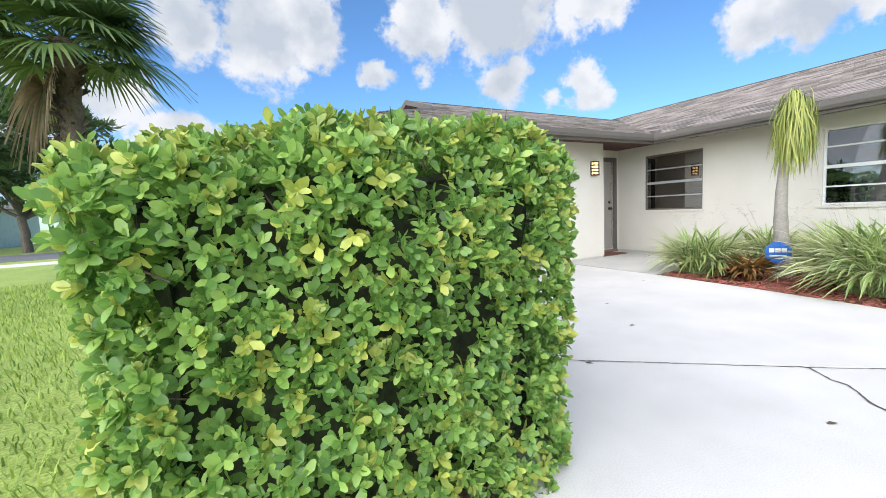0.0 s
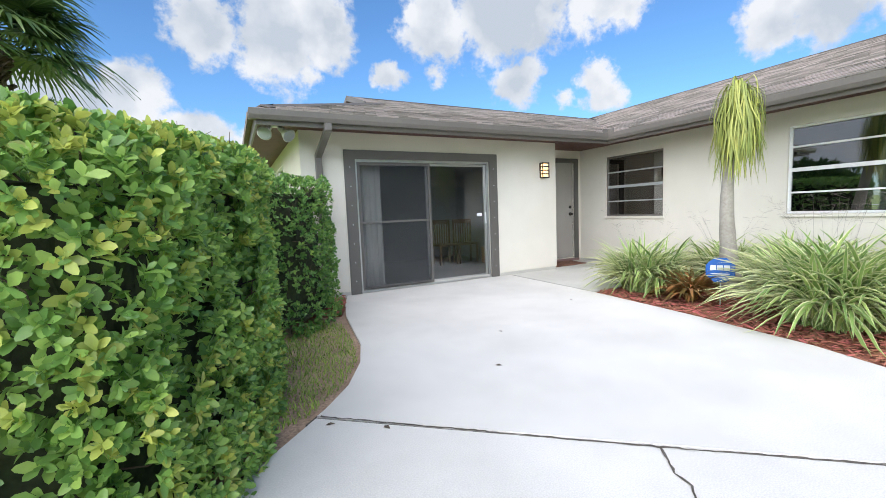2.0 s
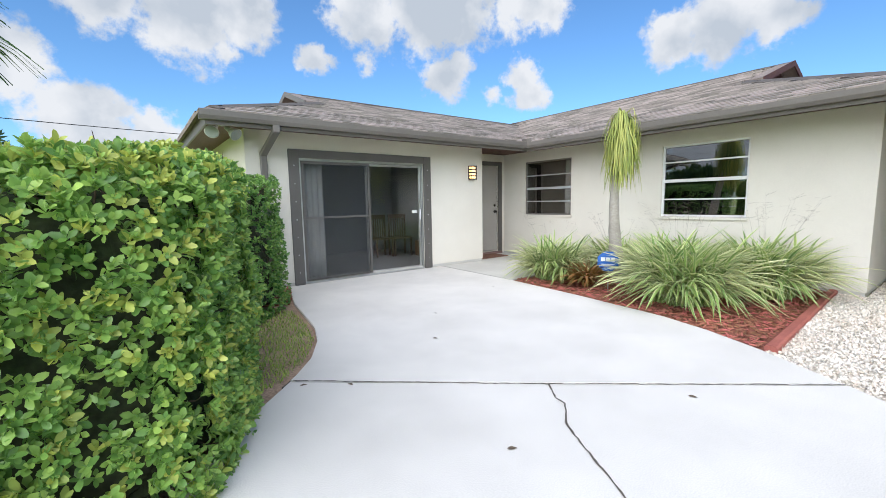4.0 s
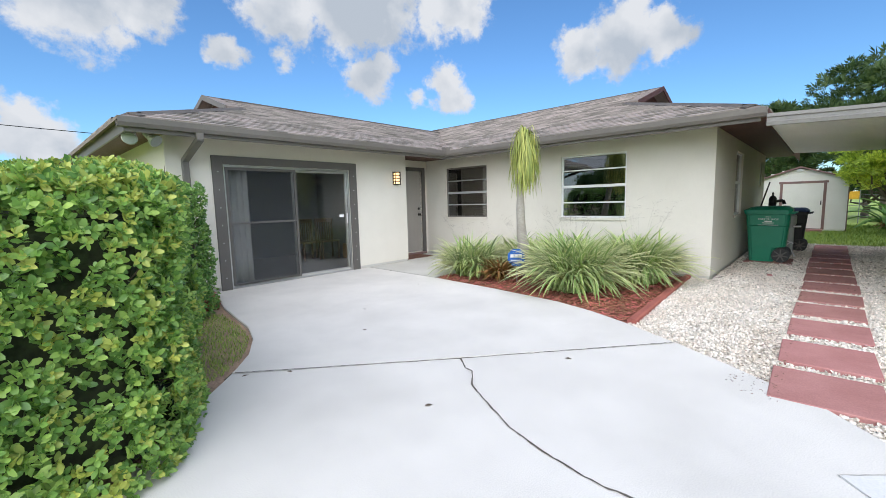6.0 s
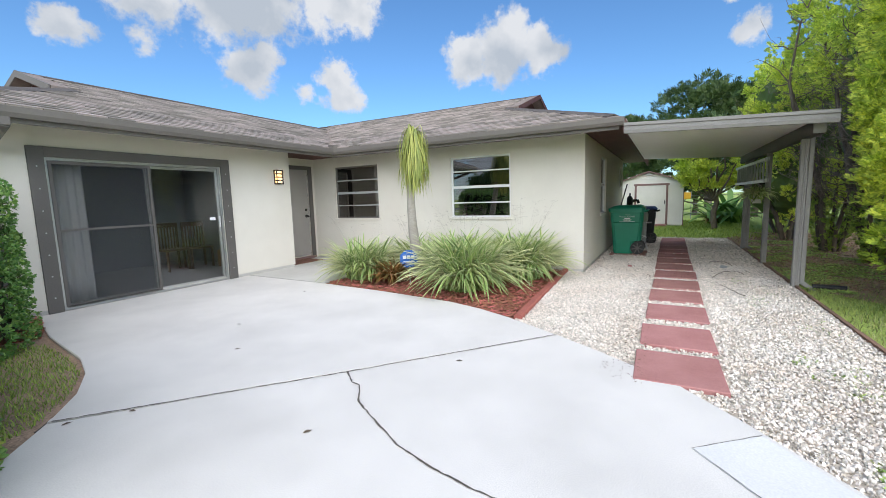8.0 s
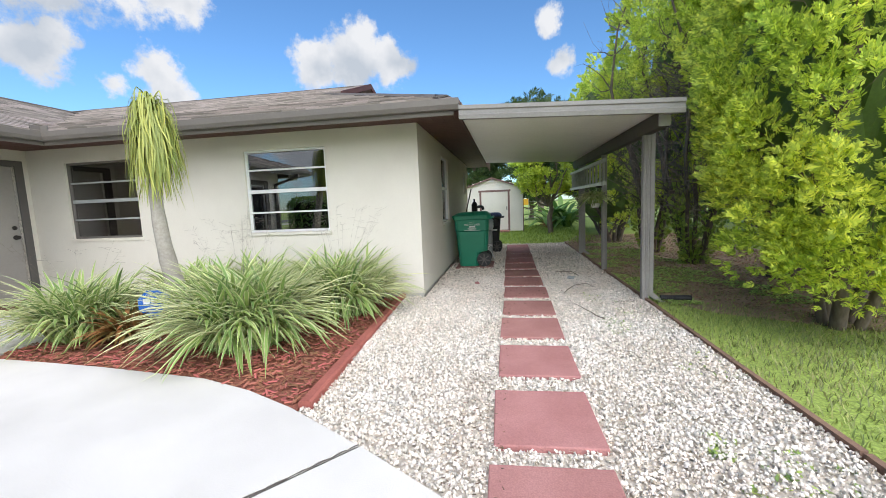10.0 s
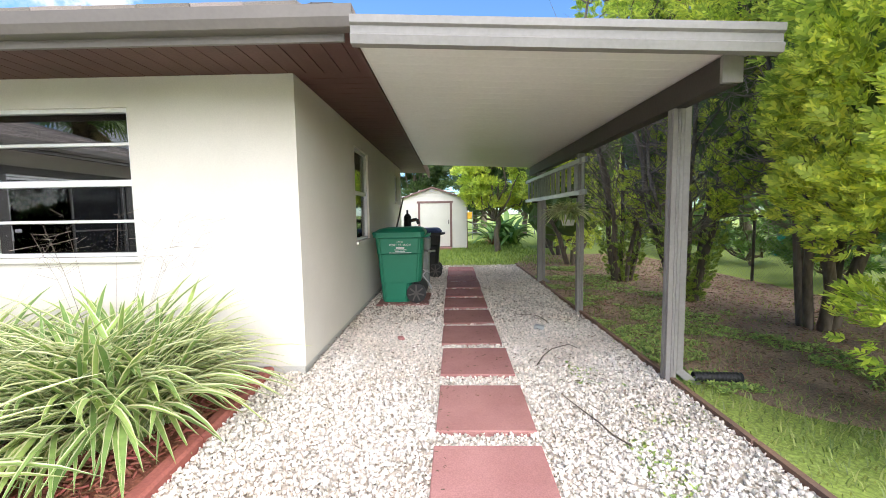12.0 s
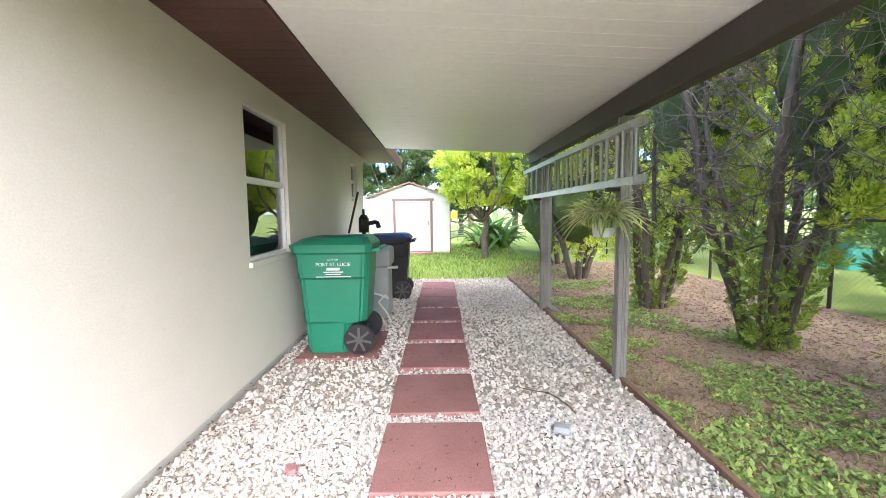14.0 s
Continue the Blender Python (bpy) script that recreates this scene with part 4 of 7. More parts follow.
# ---- doors and windows ----
slider = thing("door_2", "aluminium sliding glass door in a wide grey-brown frame", "sliding door", kind="structure")
fx0, fx1, yy = 2.66, 5.32, WALL_Y
part("casing", boxes([((fx0, yy - 0.035, 0.0), (SL[0], yy - 0.002, 2.13)), ((SL[1], yy - 0.035, 0.0), (fx1, yy - 0.002, 2.13)), ((SL[0], yy - 0.035, 2.0), (SL[1], yy - 0.002, 2.13))], 0.004), TRIM, slider, "grey-brown board casing with screw heads")
bm = bmesh.new()
for x in (fx0 + 0.08, fx1 - 0.08):
    for k in range(7):
        cyl(bm, (x, yy - 0.04, 0.2 + k * 0.28), (x, yy - 0.034, 0.2 + k * 0.28), 0.009, seg=8)
part("screw", bm, METAL, slider)
part("door_frame", boxes([((SL[0], yy + 0.01, 0.03), (SL[0] + 0.035, yy + 0.13, 2.0)), ((SL[1] - 0.035, yy + 0.01, 0.03), (SL[1], yy + 0.13, 2.0)), ((SL[0] + 0.035, yy + 0.01, 1.965), (SL[1] - 0.035, yy + 0.13, 2.0)), ((SL[0], yy + 0.005, 0.0), (SL[1], yy + 0.13, 0.03))], 0.003), METAL, slider, "bright aluminium frame")


def sash(name, x0, x1, y, z0, z1, material, pane, label, rail=None, w=0.04):
    items = [((x0, y, z0), (x0 + w, y + 0.03, z1)), ((x1 - w, y, z0), (x1, y + 0.03, z1)), ((x0 + w, y, z0), (x1 - w, y + 0.03, z0 + w)), ((x0 + w, y, z1 - w), (x1 - w, y + 0.03, z1))]
    if rail:
        items.append(((x0 + w, y, rail - 0.015), (x1 - w, y + 0.02, rail + 0.015)))
    ob = part(name, boxes(items, 0.003), material, slider, label)
    g = part("pane", box((x0 + w, y + 0.012, z0 + w), (x1 - w, y + 0.017, z1 - w)), pane, ob)
    g.visible_shadow = False
    return ob


sash("screen_door", 2.86, 4.05, yy + 0.015, 0.03, 1.96, TRIM, SCREEN, "sliding insect screen with a middle rail", 1.06)
sash("door_panel", 2.86, 4.03, yy + 0.075, 0.035, 1.96, METAL, DOOR_GLASS, "glazed sliding panel")
fixed = sash("door_panel", 3.99, 5.12, yy + 0.04, 0.035, 1.96, METAL, DOOR_GLASS, "glazed fixed panel")
part("pull_handle", box((5.085, yy + 0.015, 0.95), (5.105, yy + 0.04, 1.15), 0.005), WHITE_PAINT, slider, "white pull handle")
part("sticker", box((4.93, yy + 0.046, 1.08), (5.03, yy + 0.0505, 1.13)), WHITE_INK, slider, "small white sticker")

fd = thing("door_1", "closed grey front door in a grey-brown frame", "front door", kind="structure")
part("leaf", box((FD[0], DOOR_Y + 0.05, FD[2] + 0.01), (FD[1], DOOR_Y + 0.095, FD[3]), 0.004), DOOR_PAINT, fd)
part("casing", boxes([((FD[1], DOOR_Y - 0.025, 0.02), (FD[1] + 0.11, DOOR_Y + 0.06, FD[3] + 0.09)), ((JOG_X + 0.11, DOOR_Y - 0.025, 0.02), (FD[0], DOOR_Y + 0.06, FD[3] + 0.09)), ((FD[0], DOOR_Y - 0.025, FD[3]), (FD[1], DOOR_Y + 0.06, FD[3] + 0.09))], 0.004), TRIM, fd)
part("threshold", box((FD[0] - 0.05, DOOR_Y - 0.1, 0.0), (FD[1] + 0.05, DOOR_Y + 0.06, 0.05), 0.008), SHED_TRIM, fd, "brown threshold")
for z, r in ((1.02, 0.03), (1.17, 0.026)):
    bm = cyl(bmesh.new(), (FD[1] - 0.075, DOOR_Y + 0.05, z), (FD[1] - 0.075, DOOR_Y + 0.035, z), r + 0.006, seg=16)
    if z < 1.1:
        cyl(bm, (FD[1] - 0.075, DOOR_Y + 0.035, z), (FD[1] - 0.075, DOOR_Y + 0.01, z), 0.012, seg=12)
        bmesh.ops.create_uvsphere(bm, u_segments=14, v_segments=8, radius=r, matrix=pose(FD[1] - 0.075, DOOR_Y - 0.01, z) @ Matrix.Diagonal((1, 0.8, 1, 1)))
    else:
        cyl(bm, (FD[1] - 0.075, DOOR_Y + 0.035, z), (FD[1] - 0.075, DOOR_Y + 0.02, z), 0.018, seg=12)
    part("knob" if z < 1.1 else "deadbolt", bm, DARK_METAL, fd, "dark bronze lock", True)
doormat = tagged(part("doormat", box((6.75, 6.22, 0.002), (7.6, 6.7, 0.018), 0.006), MAT_BROWN), "brown coir doormat before the front door", "doormat")


def awning_window(name, axis, u0, u1, z0, z1, d, sign, bars, label, frame_mat=WHITE_PAINT, thick=(), sill=True, screen=None, bar_mat=WHITE_PAINT):
    """A window in a wall: axis along the wall, d the outer wall plane, sign the way into the house."""
    w = thing(name, label, "window", kind="structure")

    def bx(a, b, lo, hi, e0, e1):
        e0, e1 = sorted((d + sign * e0, d + sign * e1))
        return ((a, e0, lo), (b, e1, hi)) if axis == "x" else ((e0, a, lo), (e1, b, hi))
    t = 0.03
    part("window_frame", boxes([bx(u0, u0 + t, z0, z1, 0.03, 0.1), bx(u1 - t, u1, z0, z1, 0.03, 0.1), bx(u0 + t, u1 - t, z0, z0 + t, 0.03, 0.1), bx(u0 + t, u1 - t, z1 - t, z1, 0.03, 0.1)], 0.003), frame_mat, w)
    edges = [z0 + t] + [b for b in bars] + [z1 - t]
    for b in bars:
        h = 0.026 if b in thick else 0.012
        part("glazing_bar", box(*bx(u0 + t, u1 - t, b - h, b + h, 0.035, 0.09), 0.003), bar_mat, w)
    for lo, hi in zip(edges, edges[1:]):
        g = part("pane", box(*bx(u0 + t, u1 - t, lo + 0.008, hi - 0.008, 0.06, 0.065)), GLASS, w)
        g.visible_shadow = False
    if screen:
        g = part("insect_screen", box(*bx(u0 + t, u1 - t, z0 + t, screen, 0.092, 0.095)), WINDOW_SCREEN, w, "grey insect screen")
        g.visible_shadow = False
    if sill:
        part("window_sill", box(*bx(u0 - 0.03, u1 + 0.03, z0 - 0.045, z0, -0.03, 0.1), 0.006), STUCCO, w, "stucco sill")
    return w


awning_window("window_1", "y", *W1, WALL_X, 1, [1.25, 1.54, 1.83], "four-light awning window with white bars", GUTTER, (1.54,), True, 1.52, BOX_GREY)
awning_window("window_2", "y", *W2, WALL_X, 1, [1.25, 1.56, 1.87], "four-light awning window reflecting sky and trees", WHITE_PAINT, (1.56,), True, 1.84)
awning_window("window_3", "x", *SW, SIDE_Y, 1, [1.57], "two-light side window", WHITE_PAINT, (1.57,), True, 1.54)
awning_window("window_4", "x", *SW2, SIDE_Y, 1, [1.85], "small far side window", WHITE_PAINT, (1.85,))
awning_window("window_5", "y", *LW, LEFT_X, 1, [1.25, 1.54, 1.83], "awning window in the end wall", WHITE_PAINT, (1.54,))

# ---- carport ----
carport = thing("carport", "lean-to aluminium carport with grey posts and a dark beam", "carport")
CX0, CX1, CY0, CY1 = 7.02, 13.05, -2.5, -0.27


def pan_z(y):
    return 2.255 + 0.042 * (y - CY1)


k = int((CX1 - CX0) / 0.15)
low_side = []
for i in range(k):
    a = 0.06 + i * 0.15
    low_side += [(a, 0.0), (a + 0.138, 0.0), (a + 0.14, 0.001), (a + 0.148, 0.001)]
ribs = low_side + [(0.06 + k * 0.15, 0.05), (0.06, 0.05)]
bm = extrude_profile(ribs, (CX0, CY0, pan_z(CY0)), (CX0, CY1, pan_z(CY1)), Vector((0, 0, 1)))
part("roof_pan", bm, PAN, carport, "white ribbed aluminium roof pans")
prof = [(0, -0.055), (0.055, -0.055), (0.065, -0.01), (0.05, 0.0), (0.05, 0.04), (0.068, 0.05), (0.068, 0.09), (0, 0.095)]
part("fascia", extrude_profile(prof, (CX0 + 0.06, CY1 + 0.0, pan_z(CY1) - 0.02), (CX0 + 0.06, CY0 - 0.05, pan_z(CY0) - 0.02)), CARPORT_GREY, carport, "pale grey stepped fascia")
part("side_gutter", extrude_profile([(-0.06, 0.0), (0.0, 0.0), (0.0, 0.09), (-0.06, 0.09)], (CX0 + 0.06, CY0 - 0.01, pan_z(CY0) - 0.015), (CX1, CY0 - 0.01, pan_z(CY0) - 0.015)), CARPORT_GREY, carport)
part("beam", box((7.26, -2.48, 1.99), (CX1 - 0.05, -2.38, 2.158), 0.004), BEAM, carport, "dark brown beam")
part("beam_cap", box((7.235, -2.49, 2.0), (7.26, -2.37, 2.155), 0.003), CARPORT_GREY, carport)


def fluted_post(x, y, w, z1, label):
    bm = bmesh.new()
    h = w / 2
    pts = []
    for side in range(4):
        a = side * math.pi / 2
        for u, v in ((-h, h), (-h * 0.5, h), (-h * 0.42, h - 0.006), (-h * 0.1, h - 0.006), (0, h), (h * 0.1, h - 0.006), (h * 0.42, h - 0.006), (h * 0.5, h)):
            pts.append((x + u * math.cos(a) + v * math.sin(a), y - u * math.sin(a) + v * math.cos(a)))
    lo = [bm.verts.new((*p, -0.06)) for p in pts]
    hi = [bm.verts.new((*p, z1)) for p in pts]
    n = len(pts)
    for i in range(n):
        bm.faces.new((lo[i], lo[(i + 1) % n], hi[(i + 1) % n], hi[i]))
    bm.faces.new(hi)
    bm.faces.new(lo[::-1])
    bmesh.ops.recalc_face_normals(bm, faces=bm.faces)
    part("post", bm, POST_GREY, carport, label)


for x, y in ((7.82, -2.43), (9.97, -2.43), (12.28, -2.43)):
    fluted_post(x, y, 0.078, 2.02, "fluted grey aluminium post")
for x, name in ((7.82, 0), (12.28, 1)):
    bm = bmesh.new()
    add_box(bm, (x - 0.028, -2.53, 0.05), (x + 0.028, -2.475, 2.15), 0.008)
    add_box(bm, (-0.03, -0.03, -0.2), (0.03, 0.03, 0.02), 0.008, pose(x, -2.5, 0.06, -50, 0, 0))
    part("downspout", bm, POST_GREY, carport, "grey downspout turned out at the foot")
s = Soup()
t = np.linspace(0, 1, 45)
s.tube(np.stack([7.82 - 0.03 * t, -2.62 - 0.34 * t, 0.005 + 0 * t], -1), 0.036 + 0.005 * np.sign(np.sin(t * 90)), 12)
tagged(s.make("drain_pipe", BLACK), "short black corrugated drain pipe on the grass", "drain pipe")

# ladder hung along the posts
ladder = thing("ladder", "aluminium extension ladder hung sideways on the carport posts", "ladder")
for z in (1.5, 1.87):
    part("rail", extrude_profile([(-0.014, -0.03), (0.014, -0.03), (0.014, 0.03), (-0.014, 0.03)], (9.5, -2.345, z), (13.1, -2.345, z)), METAL, ladder, "aluminium side rail")
    part("rail", extrude_profile([(-0.012, -0.025), (0.012, -0.025), (0.012, 0.025), (-0.012, 0.025)], (9.62, -2.315, z - 0.005), (13.0, -2.315, z - 0.005)), METAL, ladder, "inner side rail")
for i in range(12):
    bm = cyl(bmesh.new(), (9.62 + i * 0.29, -2.345, 1.49), (9.62 + i * 0.29, -2.345, 1.88), 0.016, seg=10)
    part("rung", bm, METAL, ladder)
    bm = cyl(bmesh.new(), (9.75 + i * 0.27, -2.315, 1.49), (9.75 + i * 0.27, -2.315, 1.87), 0.014, seg=10)
    part("rung", bm, METAL, ladder)
for x in (9.96, 12.28):
    part("bracket", box((x - 0.02, -2.385, 1.44), (x + 0.02, -2.29, 1.47)), DARK_METAL, ladder)

# ---- plants ----


def strap(length, width, segs, rise, droop, cream=True):
    """An arching strap leaf: verts, quads and material ids; grows from the origin along +y."""
    t = np.linspace(0, 1, segs + 1)
    y = length * (np.sin(rise) * t * 0.55 + 0.45 * t ** 1.6)
    z = length * (np.cos(rise) * t * 1.05 - droop * t ** 2.2)
    w = width * np.minimum(1.0, 4.5 * (1 - t) + 0.03) * (0.6 + 0.4 * np.minimum(1, t * 5))
    cols = [-0.5, -0.38, 0.38, 0.5] if cream else [-0.5, 0, 0.5]
    lift = [0.18, 0.0, 0.0, 0.18] if cream else [0.2, 0.0, 0.2]
    v = np.array([[c * w[i], y[i], z[i] + abs(l) * w[i]] for i in range(segs + 1) for c, l in zip(cols, lift)])
    n = len(cols)
    q = [(i * n + j, i * n + j + 1, (i + 1) * n + j + 1, (i + 1) * n + j) for i in range(segs) for j in range(n - 1)]
    ids = [(1, 0, 1)[j] if cream else 0 for i in range(segs) for j in range(n - 1)]
    return v, q, ids


def spin(a):
    c, s_ = np.cos(a), np.sin(a)
    return np.array([[c, -s_, 0], [s_, c, 0], [0, 0, 1.0]])


def strap_clump(name, at, radius, height, count, width, mats, label, category, cream=True, group="", sprays=0, hang=False):
    s = Soup()
    for i in range(count):
        f = random.random()
        rise = 0.05 + (0.64 if cream and not hang else 0.72) * f ** 0.95 + random.uniform(-0.1, 0.1)
        L = random.uniform(0.7, 1.12) * math.hypot(height, radius) * (0.92 if hang or not cream else 0.74)
        v, q, ids = strap(L, width * random.uniform(0.7, 1.2), 8, rise, random.uniform(0.22, 0.6) + 0.28 * f, cream)
        if L * (math.cos(rise)) > height * 1.15:
            v *= height * 1.15 / (L * math.cos(rise))
        v = v @ spin(random.uniform(0, 2 * math.pi)).T
        r = radius * (0.42 if cream and not hang else 0.22) * math.sqrt(random.random())
        a = random.uniform(0, 2 * math.pi)
        v += np.array([at[0] + r * math.cos(a), at[1] + r * math.sin(a), at[2]])
        if hang:
            v[:, 2] -= 0.5 * np.hypot(v[:, 0] - at[0], v[:, 1] - at[1]) ** 1.5 + 0.05
        else:
            v[:, 2] = np.maximum(v[:, 2], at[2] + 0.01 + random.uniform(0, 0.04))
        s.add(v, q, ids)
    root = thing(name, label, category, group, at=(0, 0, 0))
    s.make("leaves", mats, root, smooth=False)
    if sprays:
        s = Soup()
        for i in range(sprays):
            a = random.uniform(0, 2 * math.pi)
            lean = random.uniform(0.25, 0.75)
            h = height * random.uniform(0.85, 1.08)
            p0 = np.array(at)
            p2 = p0 + np.array([math.cos(a) * lean * h * 0.8, math.sin(a) * lean * h * 0.8, h])
            pts = [p0 + (p2 - p0) * f + np.array([0, 0, 0.12 * math.sin(f * math.pi)]) for f in (0, 0.35, 0.7, 1)]
            s.tube(pts, [0.0015, 0.0012, 0.0008, 0.0005], 3)
            for j in range(7):
                q0 = pts[2] + (pts[3] - pts[2]) * random.random()
                s.tube([q0, q0 + np.array([random.uniform(-.1, .1), random.uniform(-.1, .1), random.uniform(-.02, .06)])], [0.0006, 0.0012], 3)
        s.make("flower_spray", DRY_TWIG, root, "thin dry flower stalks")
    return root


G = "clumps in the mulch bed"
strap_clump("flax_lily", (6.15, 3.8, -0.01), 0.72, 1.05, 900, 0.03, [BLADE, CREAM], "arching variegated flax lily clump with cream margins", "ornamental grass", True, G, 6)
strap_clump("flax_lily", (7.25, 3.35, -0.01), 0.7, 1.02, 450, 0.03, [BLADE, CREAM], "variegated flax lily clump against the wall", "ornamental grass", True, G, 8)
strap_clump("flax_lily", (6.02, 1.78, -0.01), 0.82, 1.25, 1250, 0.032, [BLADE, CREAM], "large arching variegated flax lily clump", "ornamental grass", True, G, 10)
strap_clump("flax_lily", (7.12, 1.25, -0.01), 0.74, 1.25, 1000, 0.032, [BLADE, CREAM], "arching flax lily clump near the wall corner", "ornamental grass", True, G, 12)
strap_clump("flax_lily", (7.3, 2.4, -0.01), 0.7, 1.2, 450, 0.03, [BLADE, CREAM], "variegated flax lily clump under the window", "ornamental grass", True, G, 8)
strap_clump("croton", (6.0, 3.08, -0.01), 0.28, 0.56, 170, 0.035, [CROTON], "orange and brown croton shrub beside the palm trunk", "shrub", False)

# slender tree with a drooping head of leaves
pony = thing("ponytail_palm", "slim leaning palm with a drooping yellow-green head", "palm")
PB, PT = np.array([6.62, 2.92, -0.03]), np.array([6.16, 2.68, 2.3])
s = Soup()
t = np.linspace(0, 1, 18)
path = PB + (PT - PB) * t[:, None] + np.stack([-0.1 * np.sin(t * 3.1), 0.05 * np.sin(t * 3.1), 0 * t], -1)
rad = 0.043 + 0.095 * np.exp(-t * 2.6) + 0.012 * np.sin(t * 60) * (t < 0.6) * 0.4
s.tube(path, rad, 14)
s.make("trunk", PONY_BARK, pony, "pale grey swollen trunk", True)
s = Soup()
for i in range(620):
    a, h0 = random.uniform(0, 2 * math.pi), random.uniform(-0.3, 0.12)
    L = random.uniform(0.22, 0.72)
    tt = np.linspace(0, 1, 8)
    out = random.uniform(0.04, 0.27) * (1 - np.exp(-tt * 4))
    z = 0.16 * np.sin(np.minimum(tt * 5, 3.14159)) * random.uniform(0.2, 1) - L * tt ** 1.3
    wv = 0.0065 * np.minimum(1, 5 * (1 - tt) + 0.1)
    tw = random.uniform(-0.6, 0.6)
    v = np.array([[c * wv[j] + tw * (0.14 * tt[j] ** 2 + 0.03 * math.sin(tt[j] * 6 + tw * 9)), out[j] + 0.02 * math.sin(tt[j] * 5 + tw * 20), z[j]] for j in range(8) for c in (-1, 1)])
    q = [(2 * j, 2 * j + 1, 2 * j + 3, 2 * j + 2) for j in range(7)]
    s.add(v @ spin(a).T + PT + np.array([0, 0, h0]), q)
s.make("leaf_head", PONY, pony)

# sign on a thin stake
sign = thing("yard_sign", "blue eight-sided security sign on a thin stake", "sign")
SGN = Vector((6.02, 2.76, 0))
part("stake", cyl(bmesh.new(), SGN + Vector((0.012, 0, -0.05)), SGN + Vector((0.012, 0, 0.3)), 0.008, seg=8), METAL, sign)
facing = Matrix.Translation(SGN + Vector((0, 0, 0.4))) @ Vector((-0.85, -0.5, 0)).to_track_quat("Z", "Y").to_matrix().to_4x4()
bm = bmesh.new()
bmesh.ops.create_cone(bm, cap_ends=True, segments=8, radius1=0.15, radius2=0.15, depth=0.008, matrix=facing @ pose(0, 0, 0, 0, 0, 22.5))
part("face", bm, SIGN_BLUE, sign)
bm = bmesh.new()
for lo, hi in (((-0.095, 0.0, 0.0045), (-0.04, 0.055, 0.006)), ((-0.03, 0.0, 0.0045), (0.025, 0.055, 0.006)), ((0.035, 0.0, 0.0045), (0.09, 0.055, 0.006)), ((-0.09, -0.05, 0.0045), (0.09, -0.038, 0.006)), ((-0.05, -0.085, 0.0045), (0.05, -0.075, 0.006))):
    add_box(bm, lo, hi, 0, facing)
part("lettering_bars", bm, WHITE_INK, sign, "white printed bars")

# hedge: leaves in rosettes over an uneven clipped block
leaf_v = np.array([(-.04, 0, 0), (0, 0, 0), (.04, 0, 0), (-.29, .55, .08), (0, .55, 0), (.29, .55, .08), (-.17, .92, .02), (0, 1.05, -.04), (.17, .92, .02)])
leaf_q = [(i * 3 + j, i * 3 + j + 1, i * 3 + j + 4, i * 3 + j + 3) for i in range(2) for j in range(2)]


def hedge_body(outline, z0, z1, round_, seed, rise):
    """A clipped block as a bmesh: outline in plan, rounded shoulders and uneven faces."""
    bm = prism(outline, z0, z1)
    top = [e for e in bm.edges if all(v.co.z > z1 - 1e-4 for v in e.verts)]
    side = [e for e in bm.edges if abs(e.verts[0].co.z - e.verts[1].co.z) > 0.1]
    bmesh.ops.bevel(bm, geom=top + side, offset=round_, segments=4, affect="EDGES", profile=0.5, clamp_overlap=True)
    bmesh.ops.triangulate(bm, faces=bm.faces)
    bmesh.ops.subdivide_edges(bm, edges=[e for e in bm.edges if e.calc_length() > 0.35], cuts=2, use_grid_fill=True)
    bmesh.ops.triangulate(bm, faces=bm.faces)
    bmesh.ops.subdivide_edges(bm, edges=[e for e in bm.edges if e.calc_length() > 0.3], cuts=1)
    bmesh.ops.triangulate(bm, faces=bm.faces)
    bm.normal_update()
    for v in bm.verts:
        n = noise.noise(v.co * 2.2 + Vector((seed, 0, 0))) * 0.09 + noise.noise(v.co * 5 + Vector((0, seed, 0))) * 0.045
        v.co += v.normal * n * min(1, (v.co.z - z0) * 3)
        v.co.z = z0 + (v.co.z - z0) * (1 + rise * (v.co.y - 1.4)) * (1 - 0.06 * min(1, max(0, (0.05 - v.co.x + 0.42 * (v.co.y - 1.4)) / 0.8)) ** 1.5 * (rise > 0))
    bm.normal_update()
    return bm


